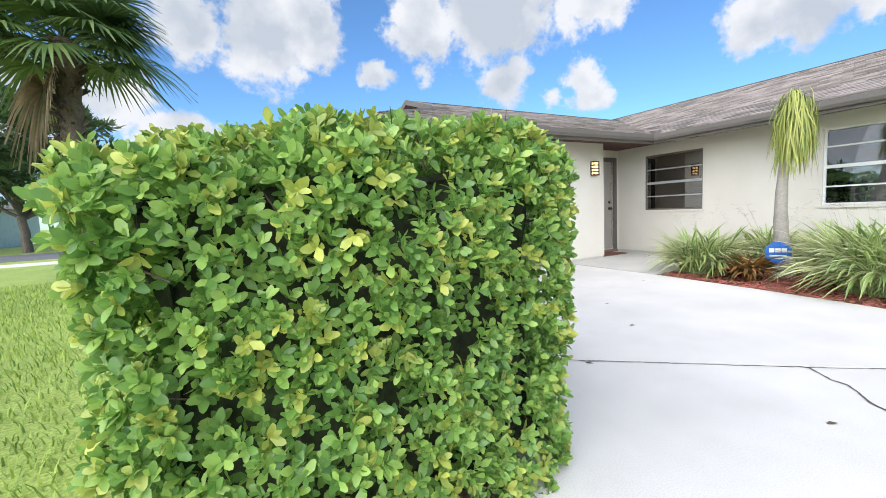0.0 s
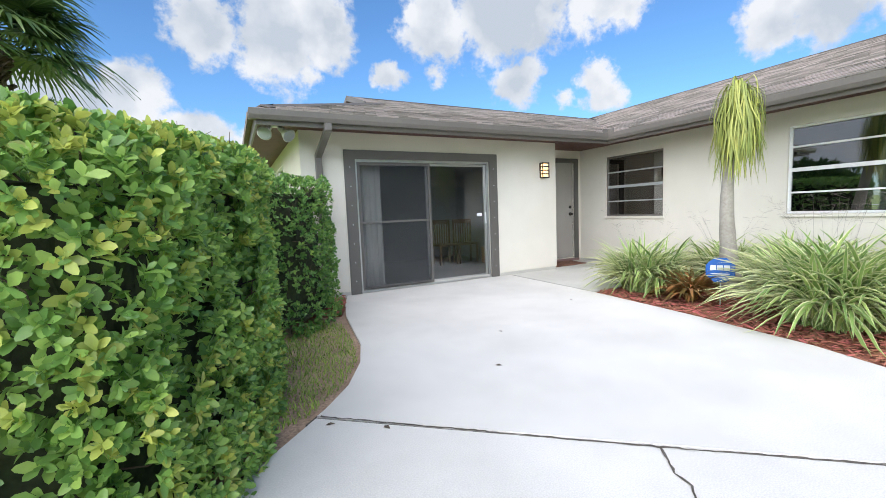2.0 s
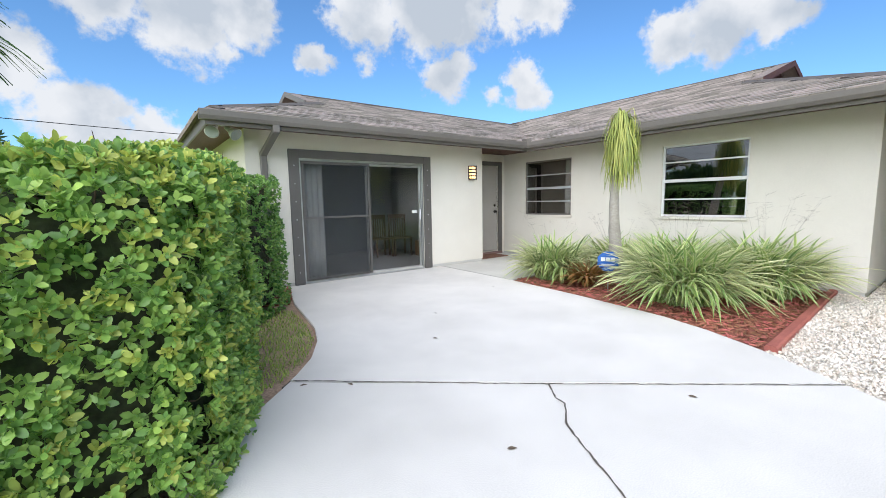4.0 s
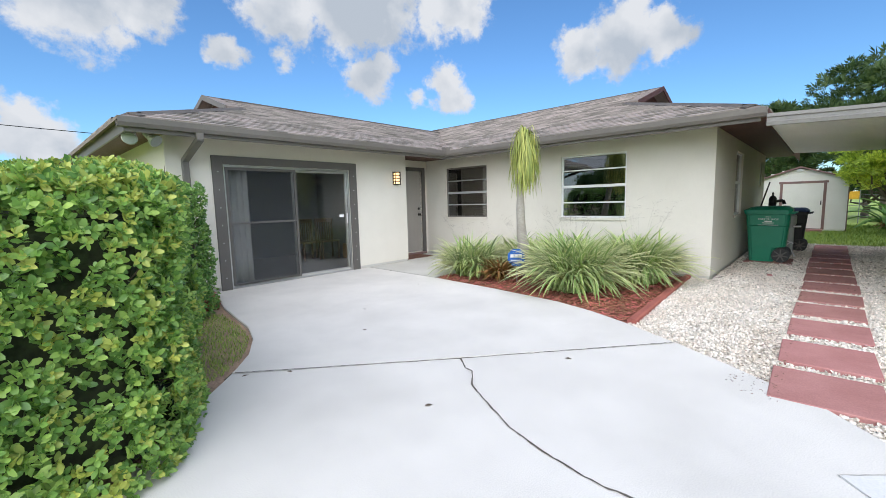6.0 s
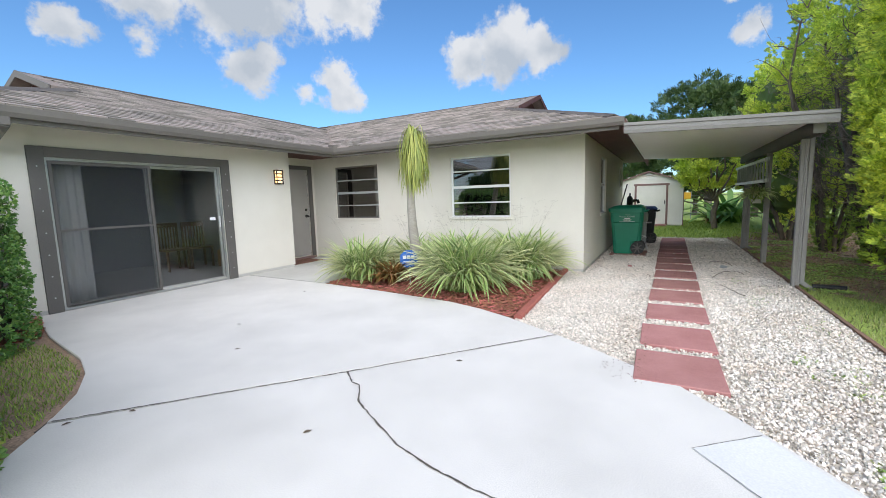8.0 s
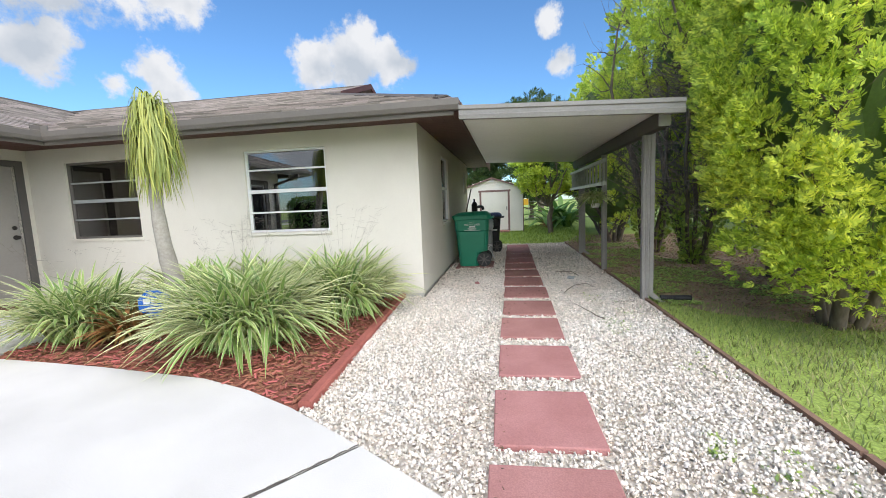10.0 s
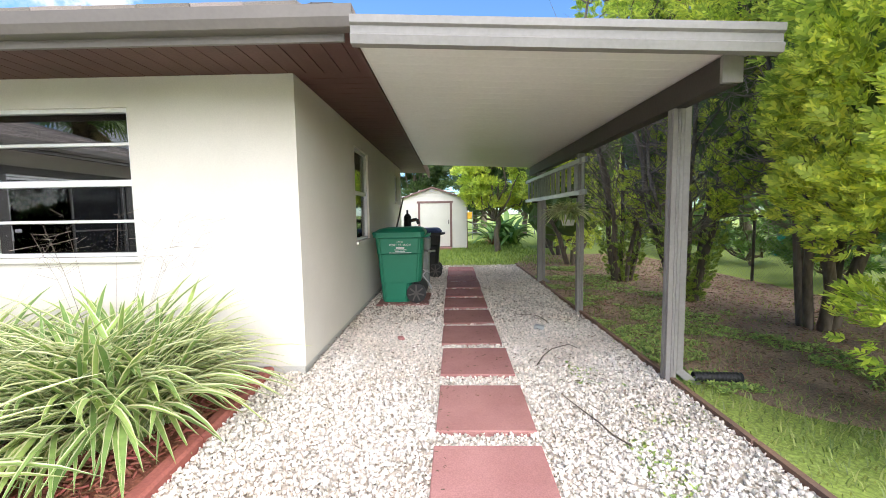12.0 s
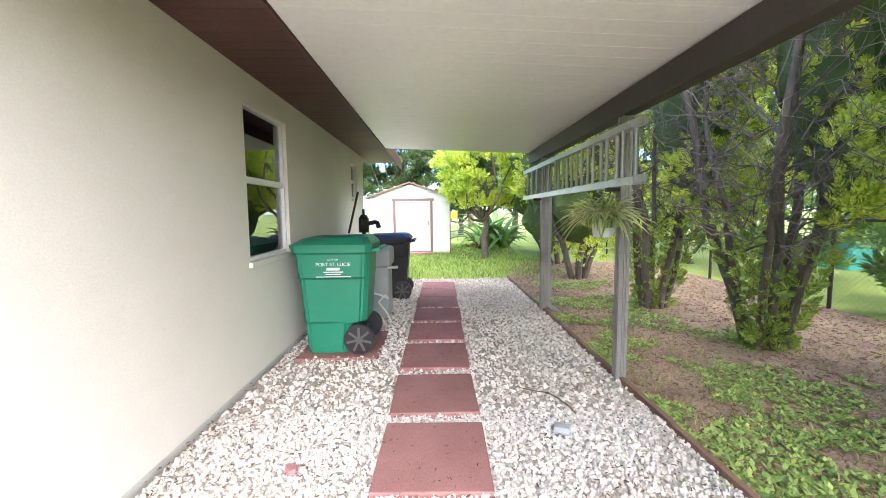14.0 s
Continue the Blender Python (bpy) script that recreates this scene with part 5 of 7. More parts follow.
def hedge(name, outline, z0, z1, count, leaf_len, label, category, seed, mats, young=0.18, shoots=0, round_=0.22, rise=0.0):
    root = thing(name, label, category)
    bm = hedge_body(outline, z0, z1, round_, seed, rise)
    tris = [(f.calc_area(), [v.co.copy() for v in f.verts], f.normal.copy()) for f in bm.faces if f.normal.z > -0.5]
    # Solid core shrunk behind the leaves; shade is painted in its dark colour.
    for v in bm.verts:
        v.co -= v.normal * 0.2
    part("inner_mass", bm, CORE, root, "solid inner core coloured near-black as leaf shade")
    area = np.array([t[0] for t in tris])
    pick = rng.choice(len(tris), count, p=area / area.sum())
    A = np.array([[list(p) for p in tris[i][1]] for i in pick])
    N = np.array([list(tris[i][2]) for i in pick])
    u, v = rng.uniform(size=(2, count, 1))
    flip = (u + v) > 1
    u, v = np.where(flip, 1 - u, u), np.where(flip, 1 - v, v)
    P = A[:, 0] + u * (A[:, 1] - A[:, 0]) + v * (A[:, 2] - A[:, 0])
    hollow = np.array([noise.noise(Vector(p) * 4.5 + Vector((seed, 3, 1))) for p in P])
    depth = np.clip(rng.exponential(0.035, (count, 1)) + 0.13 * (hollow[:, None] < -0.24) * rng.uniform(0.5, 1, (count, 1)), 0, 0.17)
    P -= N * depth
    axis = N * 0.9 + rng.normal(0, 0.42, (count, 3)) + np.array([0, 0, 0.45])
    axis /= np.linalg.norm(axis, axis=1, keepdims=True)
    ref = unit(count)
    s1 = np.cross(axis, ref)
    s1 /= np.linalg.norm(s1, axis=1, keepdims=True)
    s2 = np.cross(axis, s1)
    is_young = (rng.uniform(size=count) < young * (1 + 1.2 * (N[:, 2] > 0.5))) & (depth[:, 0] < 0.05)
    s = Soup()
    for j in range(6):
        a = j * 2.4 + rng.uniform(-0.3, 0.3, (count, 1))
        open_ = rng.uniform(0.55, 1.25, (count, 1)) if j else np.full((count, 1), 0.25)
        d = axis * np.cos(open_) + np.sin(open_) * (np.cos(a) * s1 + np.sin(a) * s2)
        size = leaf_len * rng.uniform(0.65, 1.15, count) * (1.0 if j else 0.7)
        start = P + axis * (0.02 * (3 - j) / 3) * (leaf_len / 0.06)
        tm = turns(d, axis + rng.normal(0, 0.25, (count, 3)))
        for flag in (0, 1):
            w = is_young == bool(flag)
            s.copies(leaf_v, leaf_q, start[w], tm[w], size[w], [flag] * len(leaf_q))
    s.make("leaves", mats, root, "glossy oval leaves in rosettes")
    s = Soup()
    for i in rng.choice(count, min(count, 420), replace=False):
        p = P[i]
        s.tube([p - axis[i] * 0.16 + rng.normal(0, 0.02, 3), p - axis[i] * 0.07 + rng.normal(0, 0.012, 3), p + axis[i] * 0.01], [0.004, 0.003, 0.002], 4)
    if shoots:
        tops = [i for i in range(count) if N[i][2] > 0.7]
        for i in rng.choice(tops, shoots, replace=False):
            p = P[i] + N[i] * depth[i]
            e = p + np.array([rng.normal(0, 0.03), rng.normal(0, 0.03), rng.uniform(0.03, 0.08)])
            s.tube([p - np.array([0, 0, 0.05]), (p + e) / 2, e], [0.002, 0.0018, 0.001], 4)
    tagged(s.make("twig", TWIG, root, "thin brown twigs"), kind="stuff")
    return root


hedge("hedge", [(-0.83, 1.44), (0.0, 1.26), (0.83, 1.39), (1.2, 2.1), (1.39, 3.0), (1.4, 3.9), (0.7, 4.3), (0.0, 3.6), (-0.6, 2.4)], -0.03, 1.47, 14000, 0.047, "broad clipped hedge with glossy bright green leaves", "hedge", 3.1, [LEAF, YELLOW_LEAF], 0.2, 24, 0.18, 0.07)
hedge("shrub", [(1.15, 4.2), (1.8, 4.3), (2.25, 5.0), (2.3, 5.8), (1.4, 5.95), (0.9, 5.2)], -0.03, 1.64, 3400, 0.044, "clipped darker green shrub beside the house wall", "shrub", 8.4, [DARK_LEAF, LEAF], 0.12, 16, 0.2)

# trees


def limb(s, a, b, r0, r1, wob, segs=7, sides=6):
    a, b = np.asarray(a, float), np.asarray(b, float)
    t = np.linspace(0, 1, segs)
    off = np.cumsum(rng.normal(0, wob, (segs, 3)), 0) * np.sin(t * math.pi)[:, None]
    pts = a + (b - a) * t[:, None] + off
    s.tube(pts, r0 + (r1 - r0) * t, sides)
    return pts


fan_v, fan_q = [], []
for i, (ang, ln, b0) in enumerate(((-0.95, .62, 0.05), (-0.5, .8, 0.1), (0, .75, 0.3), (0.5, .8, 0.1), (0.95, .62, 0.05), (-0.35, .5, 0.4), (0.35, .5, 0.4))):
    dx, dy = math.sin(ang), math.cos(ang)
    for k_, wd, side in ((0.0, 0, 0), (.5, .075, 1), (1.0, 0, 0), (.45, .075, -1)):
        fan_v.append((dx * ln * k_ + side * dy * wd, dy * ln * k_ + b0 - side * dx * wd, 0.1 * math.sin(i * 2.1) * k_ - 0.15 * k_ * k_))
    fan_q.append((i * 4, i * 4 + 1, i * 4 + 2, i * 4 + 3))
fan_v = np.array(fan_v)


frond_v, frond_q = [], []
for i, (y0, ang, ln) in enumerate(((0.02, -0.75, .44), (0.02, 0.75, .44), (0.22, -0.7, .46), (0.22, 0.7, .46), (0.44, -0.6, .40), (0.44, 0.6, .40), (0.64, -0.5, .30), (0.64, 0.5, .30), (0.0, 0.0, 1.02))):
    dx, dy = math.sin(ang), math.cos(ang)
    for k_, wd, side in ((0.0, 0, 0), (.55, .085, 1), (1.0, 0, 0), (.5, .085, -1)):
        frond_v.append((dx * ln * k_ + side * dy * wd, y0 + dy * ln * k_ - side * dx * wd, 0.09 * math.sin(i * 2.1) * k_ - 0.1 * (y0 + k_ * ln) ** 2))
    frond_q.append((i * 4, i * 4 + 1, i * 4 + 2, i * 4 + 3))
frond_v = np.array(frond_v)


def crown(s, centres, radii, sprays, size, lean=0.5, droop=0.0, flat=1.0):
    """Leaf sprays round clump centres, pointing outward."""
    k = len(centres)
    idx = rng.integers(0, k, sprays)
    d = unit(sprays)
    d[:, 2] = np.abs(d[:, 2]) * 0.8 - 0.25 * (rng.uniform(size=sprays) < 0.45)
    r = np.asarray(radii)[idx] * rng.uniform(0.55, 1.05, sprays)
    p = np.asarray(centres)[idx] + d * r[:, None] * np.array([1, 1, flat])
    f = d + rng.normal(0, lean, (sprays, 3)) + np.array([0, 0, 0.35 - droop])
    s.copies(fan_v, fan_q, p, turns(f, unit(sprays)), rng.uniform(0.6, 1.3, sprays) * size)


def plumes(s, feet, outs, lens, rads, sprays, size):
    """Flame-shaped plumes of fine sprays, each growing from its foot outward and up."""
    idx = rng.integers(0, len(feet), sprays)
    feet, outs = np.asarray(feet), np.asarray(outs)
    axis = outs[idx] * 0.8 + np.array([0, 0, 0.9])
    axis /= np.linalg.norm(axis, axis=1, keepdims=True)
    t = rng.uniform(0, 1, (sprays, 1)) ** 0.85
    around = unit(sprays)
    p = feet[idx] + axis * np.asarray(lens)[idx][:, None] * t + around * np.asarray(rads)[idx][:, None] * (1 - 0.8 * t ** 1.5)
    s.copies(frond_v, frond_q, p, turns(axis * 0.8 + around * 0.75 + rng.normal(0, 0.2, (sprays, 3)), unit(sprays)), rng.uniform(0.6, 1.25, sprays) * size)


def cedar(name, at, height, radius, low, sprays, label, stems=6, bare=60, clear_side=None, clear_to=2.5, leaf=0.12, count=150, core=(1.5, 0.7), shell=0.6, core_y=0.0, low_heavy=0.9):
    """A many-stemmed cedar: leaning stems, grey bare inner twigs, and plumes of fine sprays on the outside."""
    root = thing(name, label, "tree", "row of cedars beside the carport", at=at)
    wood = Soup()
    for i in range(stems):
        a = i * 2 * math.pi / stems + random.uniform(-0.3, 0.3)
        top = np.array([math.cos(a) * radius * 0.85, math.sin(a) * radius * 0.85, height * random.uniform(0.6, 0.9)])
        pts = limb(wood, (math.cos(a) * 0.12, math.sin(a) * 0.12, -0.06), top, random.uniform(0.035, 0.07), 0.012, 0.07, 10, 7)
        for j in range(2, 9):
            for _ in range(2):
                b = random.uniform(0, 2 * math.pi)
                e = pts[j] + np.array([math.cos(b), math.sin(b), random.uniform(0.3, 1.1)]) * radius * random.uniform(0.3, 0.55)
                lp = limb(wood, pts[j], e, 0.015, 0.004, 0.03, 6, 5)
                for _k in range(3):
                    b0 = lp[random.randrange(2, 6)]
                    limb(wood, b0, b0 + rng.normal(0, 0.2, 3) + np.array([0, 0, 0.15]), 0.005, 0.0015, 0.03, 4, 3)
    wood.make("trunk", BARK, root, "several leaning brown stems")
    wood = Soup()
    for i in range(bare):
        z, a = random.uniform(0.9, 3.6), random.uniform(0, 2 * math.pi)
        b0 = np.array([math.cos(a) * 0.3, math.sin(a) * 0.3, z])
        e = b0 + np.array([math.cos(a), math.sin(a), random.uniform(0.2, 1.0)]) * random.uniform(0.4, 0.85)
        lp = limb(wood, b0, e, 0.008, 0.003, 0.045, 7, 4)
        for _k in range(7):
            c0 = lp[random.randrange(1, 7)]
            limb(wood, c0, c0 + rng.normal(0, 0.2, 3) + np.array([0, 0, 0.08]), 0.0035, 0.001, 0.03, 4, 3)
    tagged(wood.make("dead_twig", DRY_TWIG, root, "tangle of bare grey twigs"), kind="stuff")
    feet, outs, lens, rads = [], [], [], []
    for i in range(count):
        z = low + (height - low - 0.4) * random.random() ** low_heavy
        f = (z - low) / (height - low)
        rr = radius * (0.8 + 0.2 * math.sin(f * 3.0)) * (1 - f ** 3 * 0.7) * random.uniform(shell, 1.0)
        a = random.uniform(0, 2 * math.pi)
        if clear_side is not None and z < clear_to and abs((a - clear_side + math.pi) % (2 * math.pi) - math.pi) < 1.15:
            continue
        feet.append((math.cos(a) * rr * 0.85, math.sin(a) * rr * 0.85, z))
        outs.append((math.cos(a), math.sin(a), 0.0))
        lens.append(random.uniform(0.2, 0.45))
        rads.append(random.uniform(0.12, 0.24))
    # Added lumpy solid that blocks light through the crown; shade is in its colour.
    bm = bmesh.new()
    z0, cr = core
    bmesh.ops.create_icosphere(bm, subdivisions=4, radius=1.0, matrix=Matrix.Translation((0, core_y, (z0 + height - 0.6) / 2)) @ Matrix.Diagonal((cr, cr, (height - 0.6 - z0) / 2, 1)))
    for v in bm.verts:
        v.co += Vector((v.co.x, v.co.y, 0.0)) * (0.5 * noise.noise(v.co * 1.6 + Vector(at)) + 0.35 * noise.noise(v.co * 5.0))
    part("inner_foliage", bm, CEDAR_SHADE, root, "solid core added to block light, coloured as crown shade")
    s = Soup()
    plumes(s, feet, outs, lens, rads, sprays, leaf)
    s.make("crown", CEDAR, root, "plumes of feathery yellow-green foliage")
    return root


UP = math.pi / 2
cedar("cedar", (6.85, -3.9, -0.03), 5.6, 1.25, 0.35, 24000, "full feathery cedar with bright yellow-green plumes down to the lawn", 5, 10, 0.2, 1.0, 0.115, 430, (0.6, 0.72), 0.85, 0.0, 1.12)
cedar("cedar", (9.2, -4.75, -0.03), 6.4, 1.5, 1.0, 9000, "tall feathery cedar with bare lower stems", 6, 120, UP, 2.9, 0.135, 210, (1.3, 0.85), 0.75, -0.5)
cedar("cedar", (10.74, -4.2, -0.03), 6.3, 1.3, 1.0, 6500, "tall cedar with bare inner stems and green creeper at its foot", 6, 170, UP, 3.2, 0.13, 160, (1.5, 0.6), 0.75, -0.65)
cedar("cedar", (12.42, -4.0, -0.03), 6.1, 1.2, 1.0, 6000, "tall cedar with bare inner stems and a leafy top", 6, 150, UP, 2.8, 0.13, 160, (1.3, 0.65), 0.75, -0.6)
cedar("cedar", (14.9, -3.8, -0.03), 5.2, 1.4, 0.5, 5000, "dense low-branched cedar near the back yard", 6, 60, UP, 1.6, 0.15, 150, (0.7, 0.95), 0.8)
cedar("cedar", (17.3, -4.1, -0.03), 5.4, 1.4, 0.4, 3500, "dense dark cedar in the back yard", 4, 30, UP, 1.6, 0.19, 120, (0.4, 1.05), 0.8)
cedar("cedar", (19.9, -4.5, -0.03), 5.2, 1.4, 0.4, 3000, "dense dark cedar beyond the shed path", 4, 20, UP, 1.6, 0.2, 110, (0.4, 1.05), 0.8)
cedar("cedar", (7.8, -6.1, -0.03), 7.0, 1.5, 0.6, 7000, "tall feathery cedar by the fence", 5, 20, None, 0, 0.17, 190, (0.9, 0.8), 0.8)
# creeper and young shoots round the feet of the stems
for at in ((10.74, -4.2), (12.42, -4.0)):
    s = Soup()
    for i in range(7):
        a, lean = i * 0.9 + random.uniform(-0.2, 0.2), random.uniform(0.18, 0.36)
        k = 120
        z = rng.uniform(0, 1, k) ** 1.25 * random.uniform(0.7, 1.7)
        d = unit(k)
        p = np.stack([at[0] + math.cos(a) * (0.1 + lean * z), at[1] + math.sin(a) * (0.1 + lean * z), z - 0.03], -1) + d * (0.06 + 0.05 * rng.uniform(size=(k, 1)))
        s.copies(frond_v, frond_q, p, turns(d + np.array([0, 0, 0.9]), unit(k)), rng.uniform(0.07, 0.14, k))
    tagged(s.make("creeper", CREEPER), "yellow-green shoots and creeper climbing the cedar stems", "climber")


def leafy_tree(name, at, height, radius, trunk_h, sprays, size, label, material, flat=0.8, clumps=40):
    root = thing(name, label, "tree", at=at)
    wood = Soup()
    cs, rs = [], []
    limb(wood, (0, 0, -0.1), (random.uniform(-.2, .2), random.uniform(-.2, .2), trunk_h), height * 0.03, height * 0.022, 0.05, 6, 8)
    for i in range(clumps):
        d = unit(1)[0]
        c = np.array([d[0] * radius * 0.75, d[1] * radius * 0.75, trunk_h + (height - trunk_h) * (0.5 + 0.42 * d[2])])
        cs.append(c)
        rs.append(radius * random.uniform(0.2, 0.38))
        if i % 3 == 0:
            limb(wood, (0, 0, trunk_h * 0.9), c, height * 0.012, 0.02, 0.1, 6, 5)
    wood.make("trunk", BARK, root)
    s = Soup()
    crown(s, cs, rs, sprays, size, flat=flat)
    s.make("crown", material, root)
    return root


leafy_tree("bushy_tree", (18.6, -2.3, -0.05), 3.7, 1.35, 1.2, 4800, 0.17, "rounded bright green tree beside the shed", CEDAR)
leafy_tree("oak_tree", (43, -4.0, -0.05), 10.5, 5.0, 4.0, 2600, 0.68, "large dark green tree beyond the back yard", FAR_LEAF)
leafy_tree("oak_tree", (46, 9.0, -0.05), 7.0, 4.5, 3.0, 1500, 0.7, "dark green tree beyond the back yard", FAR_LEAF)
leafy_tree("oak_tree", (33, 1.8, -0.05), 6.5, 2.6, 1.0, 2600, 0.5, "dense tree behind the shed", FAR_LEAF)
leafy_tree("oak_tree", (31, -2.4, -0.05), 6.0, 2.6, 0.8, 1800, 0.5, "dense green tree closing the back yard", FAR_LEAF)
leafy_tree("oak_tree", (-9.5, 30, -0.05), 8.0, 4.6, 2.0, 2000, 0.8, "dark broad tree across the side lawn", FAR_LEAF)
leafy_tree("oak_tree", (-17, 34, -0.05), 8.5, 5.0, 2.0, 1500, 0.9, "dark broad tree across the side street", FAR_LEAF)
for x, y, h in ((-66, -14, 5.5), (-70, 2, 6.0), (-64, 16, 5.2), (-72, -30, 6.5), (-68, 32, 6)):
    leafy_tree("street_tree", (x, y, -0.05), h, h * 0.9, h * 0.15, 900, 1.4, "dark green tree across the street", FAR_LEAF, clumps=30)
for x, y, h in ((14, -12, 6), (9, -13, 6.5), (19, -11, 7), (24, -9, 6), (28, -5, 6)):
    leafy_tree("garden_tree", (x, y, -0.05), h, h * 0.45, h * 0.2, 1000, 0.65, "green tree in the next garden", FAR_LEAF, clumps=30)

for x, y, h in ((9.5, -7.6, 1.5), (11.8, -7.4, 1.7), (14.4, -7.7, 1.9), (17.0, -7.3, 2.6), (20.0, -7.6, 2.6), (7.2, -7.5, 2.0), (22.5, -6.0, 2.8)):
    leafy_tree("garden_shrub", (x, y, -0.05), h, 1.15, 0.15, 900, 0.22, "leafy green shrub behind the fence", DARK_LEAF, clumps=26)

# fan palm beyond the hedge
palm = thing("fan_palm", "tall fan palm with a shaggy trunk and dead lower fronds", "palm", at=(-3.15, 12.2, -0.05))
s = Soup()
t = np.linspace(0, 1, 26)
s.tube(np.stack([0.1 * t, 0 * t, 5.3 * t], -1), 0.22 + 0.05 * np.exp(-t * 8) + 0.02 * np.sin(t * 80), 12)
s.make("trunk", PALM_BARK, palm, "rough brown trunk")
s = Soup()
boot = np.array([(-.05, 0, 0), (.05, 0, 0), (.03, .13, .1), (-.03, .13, .1), (-.04, -.02, .05), (.04, -.02, .05), (.02, .12, .13), (-.02, .12, .13)])
k = 150
a, z = rng.uniform(0, 2 * np.pi, k), rng.uniform(1.0, 5.2, k)
s.copies(boot, bit_q, np.stack([np.cos(a) * 0.21 + 0.02 * z, np.sin(a) * 0.21, z], -1), turns(np.stack([np.cos(a), np.sin(a), 0 * a], -1), np.tile([0, 0, 1.0], (k, 1))), rng.uniform(0.8, 1.3, k))
tagged(s.make("leaf_base", PALM_BARK, palm, "cut leaf bases on the trunk"), kind="stuff")


def fan_frond(s, base, out, length, fan, droop, fold):
    """A palm frond: a stalk and a folded fan of narrow leaflets with hanging tips."""
    out = out / np.linalg.norm(out)
    side = np.cross(out, [0, 0, 1.0])
    side /= np.linalg.norm(side) + 1e-9
    up = np.cross(side, out)
    hub = base + out * length + np.array([0, 0, -0.08 * length])
    s.tube([base, (base + hub) / 2 + np.array([0, 0, 0.06]), hub], [0.025, 0.018, 0.012], 4)
    for i in range(30):
        a = -2.1 + 4.2 * i / 29
        d = out * math.cos(a) + side * math.sin(a)
        d2 = side * math.cos(a) - out * math.sin(a)
        L = fan * (0.75 + 0.25 * math.cos(a * 0.8)) * random.uniform(0.9, 1.08)
        rows = []
        for f, w in ((0.02, 0.01), (0.4, 0.042), (0.7, 0.03), (1.0, 0.004)):
            c = hub + d * L * f + up * (fold * abs(math.sin(a)) * L * f * 0.4) - np.array([0, 0, droop * L * max(0, f - 0.35) ** 1.5])
            rows += [c - d2 * w + up * 0.012 * (i % 2), c + d2 * w - up * 0.012 * (i % 2)]
        s.add(rows, [(0, 1, 3, 2), (2, 3, 5, 4), (4, 5, 7, 6)])


for nm, count, lo, hi, material, dr in (("fronds", 46, -0.4, 1.35, FROND, 0.9), ("dead_fronds", 2, -1.35, -1.1, DEAD_FROND, 1.3)):
    s = Soup()
    for i in range(count):
        a = i * 2.4 + random.uniform(-0.2, 0.2) if nm == "fronds" else 3.1 + random.uniform(-0.6, 0.6)
        el = lo + (hi - lo) * (i + 0.5) / count
        d = np.array([math.cos(a) * math.cos(el), math.sin(a) * math.cos(el), math.sin(el)])
        fan_frond(s, np.array([0.1, 0, 5.2 + 0.3 * random.random()]), d, random.uniform(0.9, 1.25), random.uniform(0.95, 1.25), dr, 0.5)
    s.make(nm, material, palm, "green fan fronds with drooping tips" if nm == "fronds" else "brown dead fronds")
for x, y in ((30, 7.5), (33, 9.5)):
    far_palm = copy_thing(palm, pose(x, y, -0.3, 0, 0, 40))
    tagged(far_palm, "palm crown far behind the house roof")

# ---- fixtures and loose things ----
lamp = thing("wall_lamp", "lit square wall lamp with dark bronze bars", "wall lamp")
part("back_plate", box((6.29, WALL_Y - 0.02, 1.73), (6.43, WALL_Y, 2.01), 0.004), DARK_METAL, lamp)
part("diffuser", box((6.305, WALL_Y - 0.085, 1.745), (6.415, WALL_Y - 0.02, 1.995), 0.01), LAMP_GLOW, lamp, "warm glowing glass")
for z in (1.735, 1.80, 1.865, 1.93, 1.995):
    part("bar", box((6.285, WALL_Y - 0.1, z - 0.011), (6.435, WALL_Y - 0.015, z + 0.011), 0.003), DARK_METAL, lamp)
for x in (6.287, 6.433):
    part("upright", box((x - 0.006, WALL_Y - 0.103, 1.72), (x + 0.006, WALL_Y - 0.09, 2.01)), DARK_METAL, lamp)

flood = thing("floodlight", "white twin floodlight under the eave corner", "floodlight")
fl = Vector((1.74, 5.86, SOFFIT))
part("mount", cyl(bmesh.new(), fl, fl + Vector((0, 0, -0.03)), 0.055, seg=18), WHITE_PAINT, flood)
for dx, aim in ((-0.13, Vector((-0.35, -0.75, -0.5))), (0.13, Vector((0.45, -0.7, -0.6)))):
    aim.normalize()
    p0 = fl + Vector((dx * 0.5, 0, -0.04))
    bm = cyl(bmesh.new(), p0, p0 + aim * 0.1, 0.036, 0.045, 14)
    cyl(bm, p0 + aim * 0.1, p0 + aim * 0.2, 0.05, 0.09, 18)
    head = part("lamp_head", bm, WHITE_PAINT, flood, "white lamp head", True)
    part("lens", cyl(bmesh.new(), p0 + aim * 0.2, p0 + aim * 0.206, 0.08, seg=18), BOX_GREY, head)


def curtain(name, a, b, z0, z1, waves, label, depth=0.03):
    a, b = np.array(a), np.array(b)
    n = waves * 8 + 1
    t = np.linspace(0, 1, n)
    side = np.array([-(b - a)[1], (b - a)[0]])
    side /= np.linalg.norm(side)
    xy = a + (b - a) * t[:, None] + side * (depth * np.sin(t * waves * 2 * np.pi) * (1 + 0.3 * np.sin(t * 9)))[:, None]
    v = np.concatenate([np.c_[xy, np.full(n, z)] for z in np.linspace(z0, z1, 5)])
    q = [(r * n + i, r * n + i + 1, (r + 1) * n + i + 1, (r + 1) * n + i) for r in range(4) for i in range(n - 1)]
    ob = np_mesh(name, v, q, CURTAIN, None, label, None, True)
    ob.modifiers.new("cloth", "SOLIDIFY").thickness = 0.004
    return tagged(ob, label, "curtain")


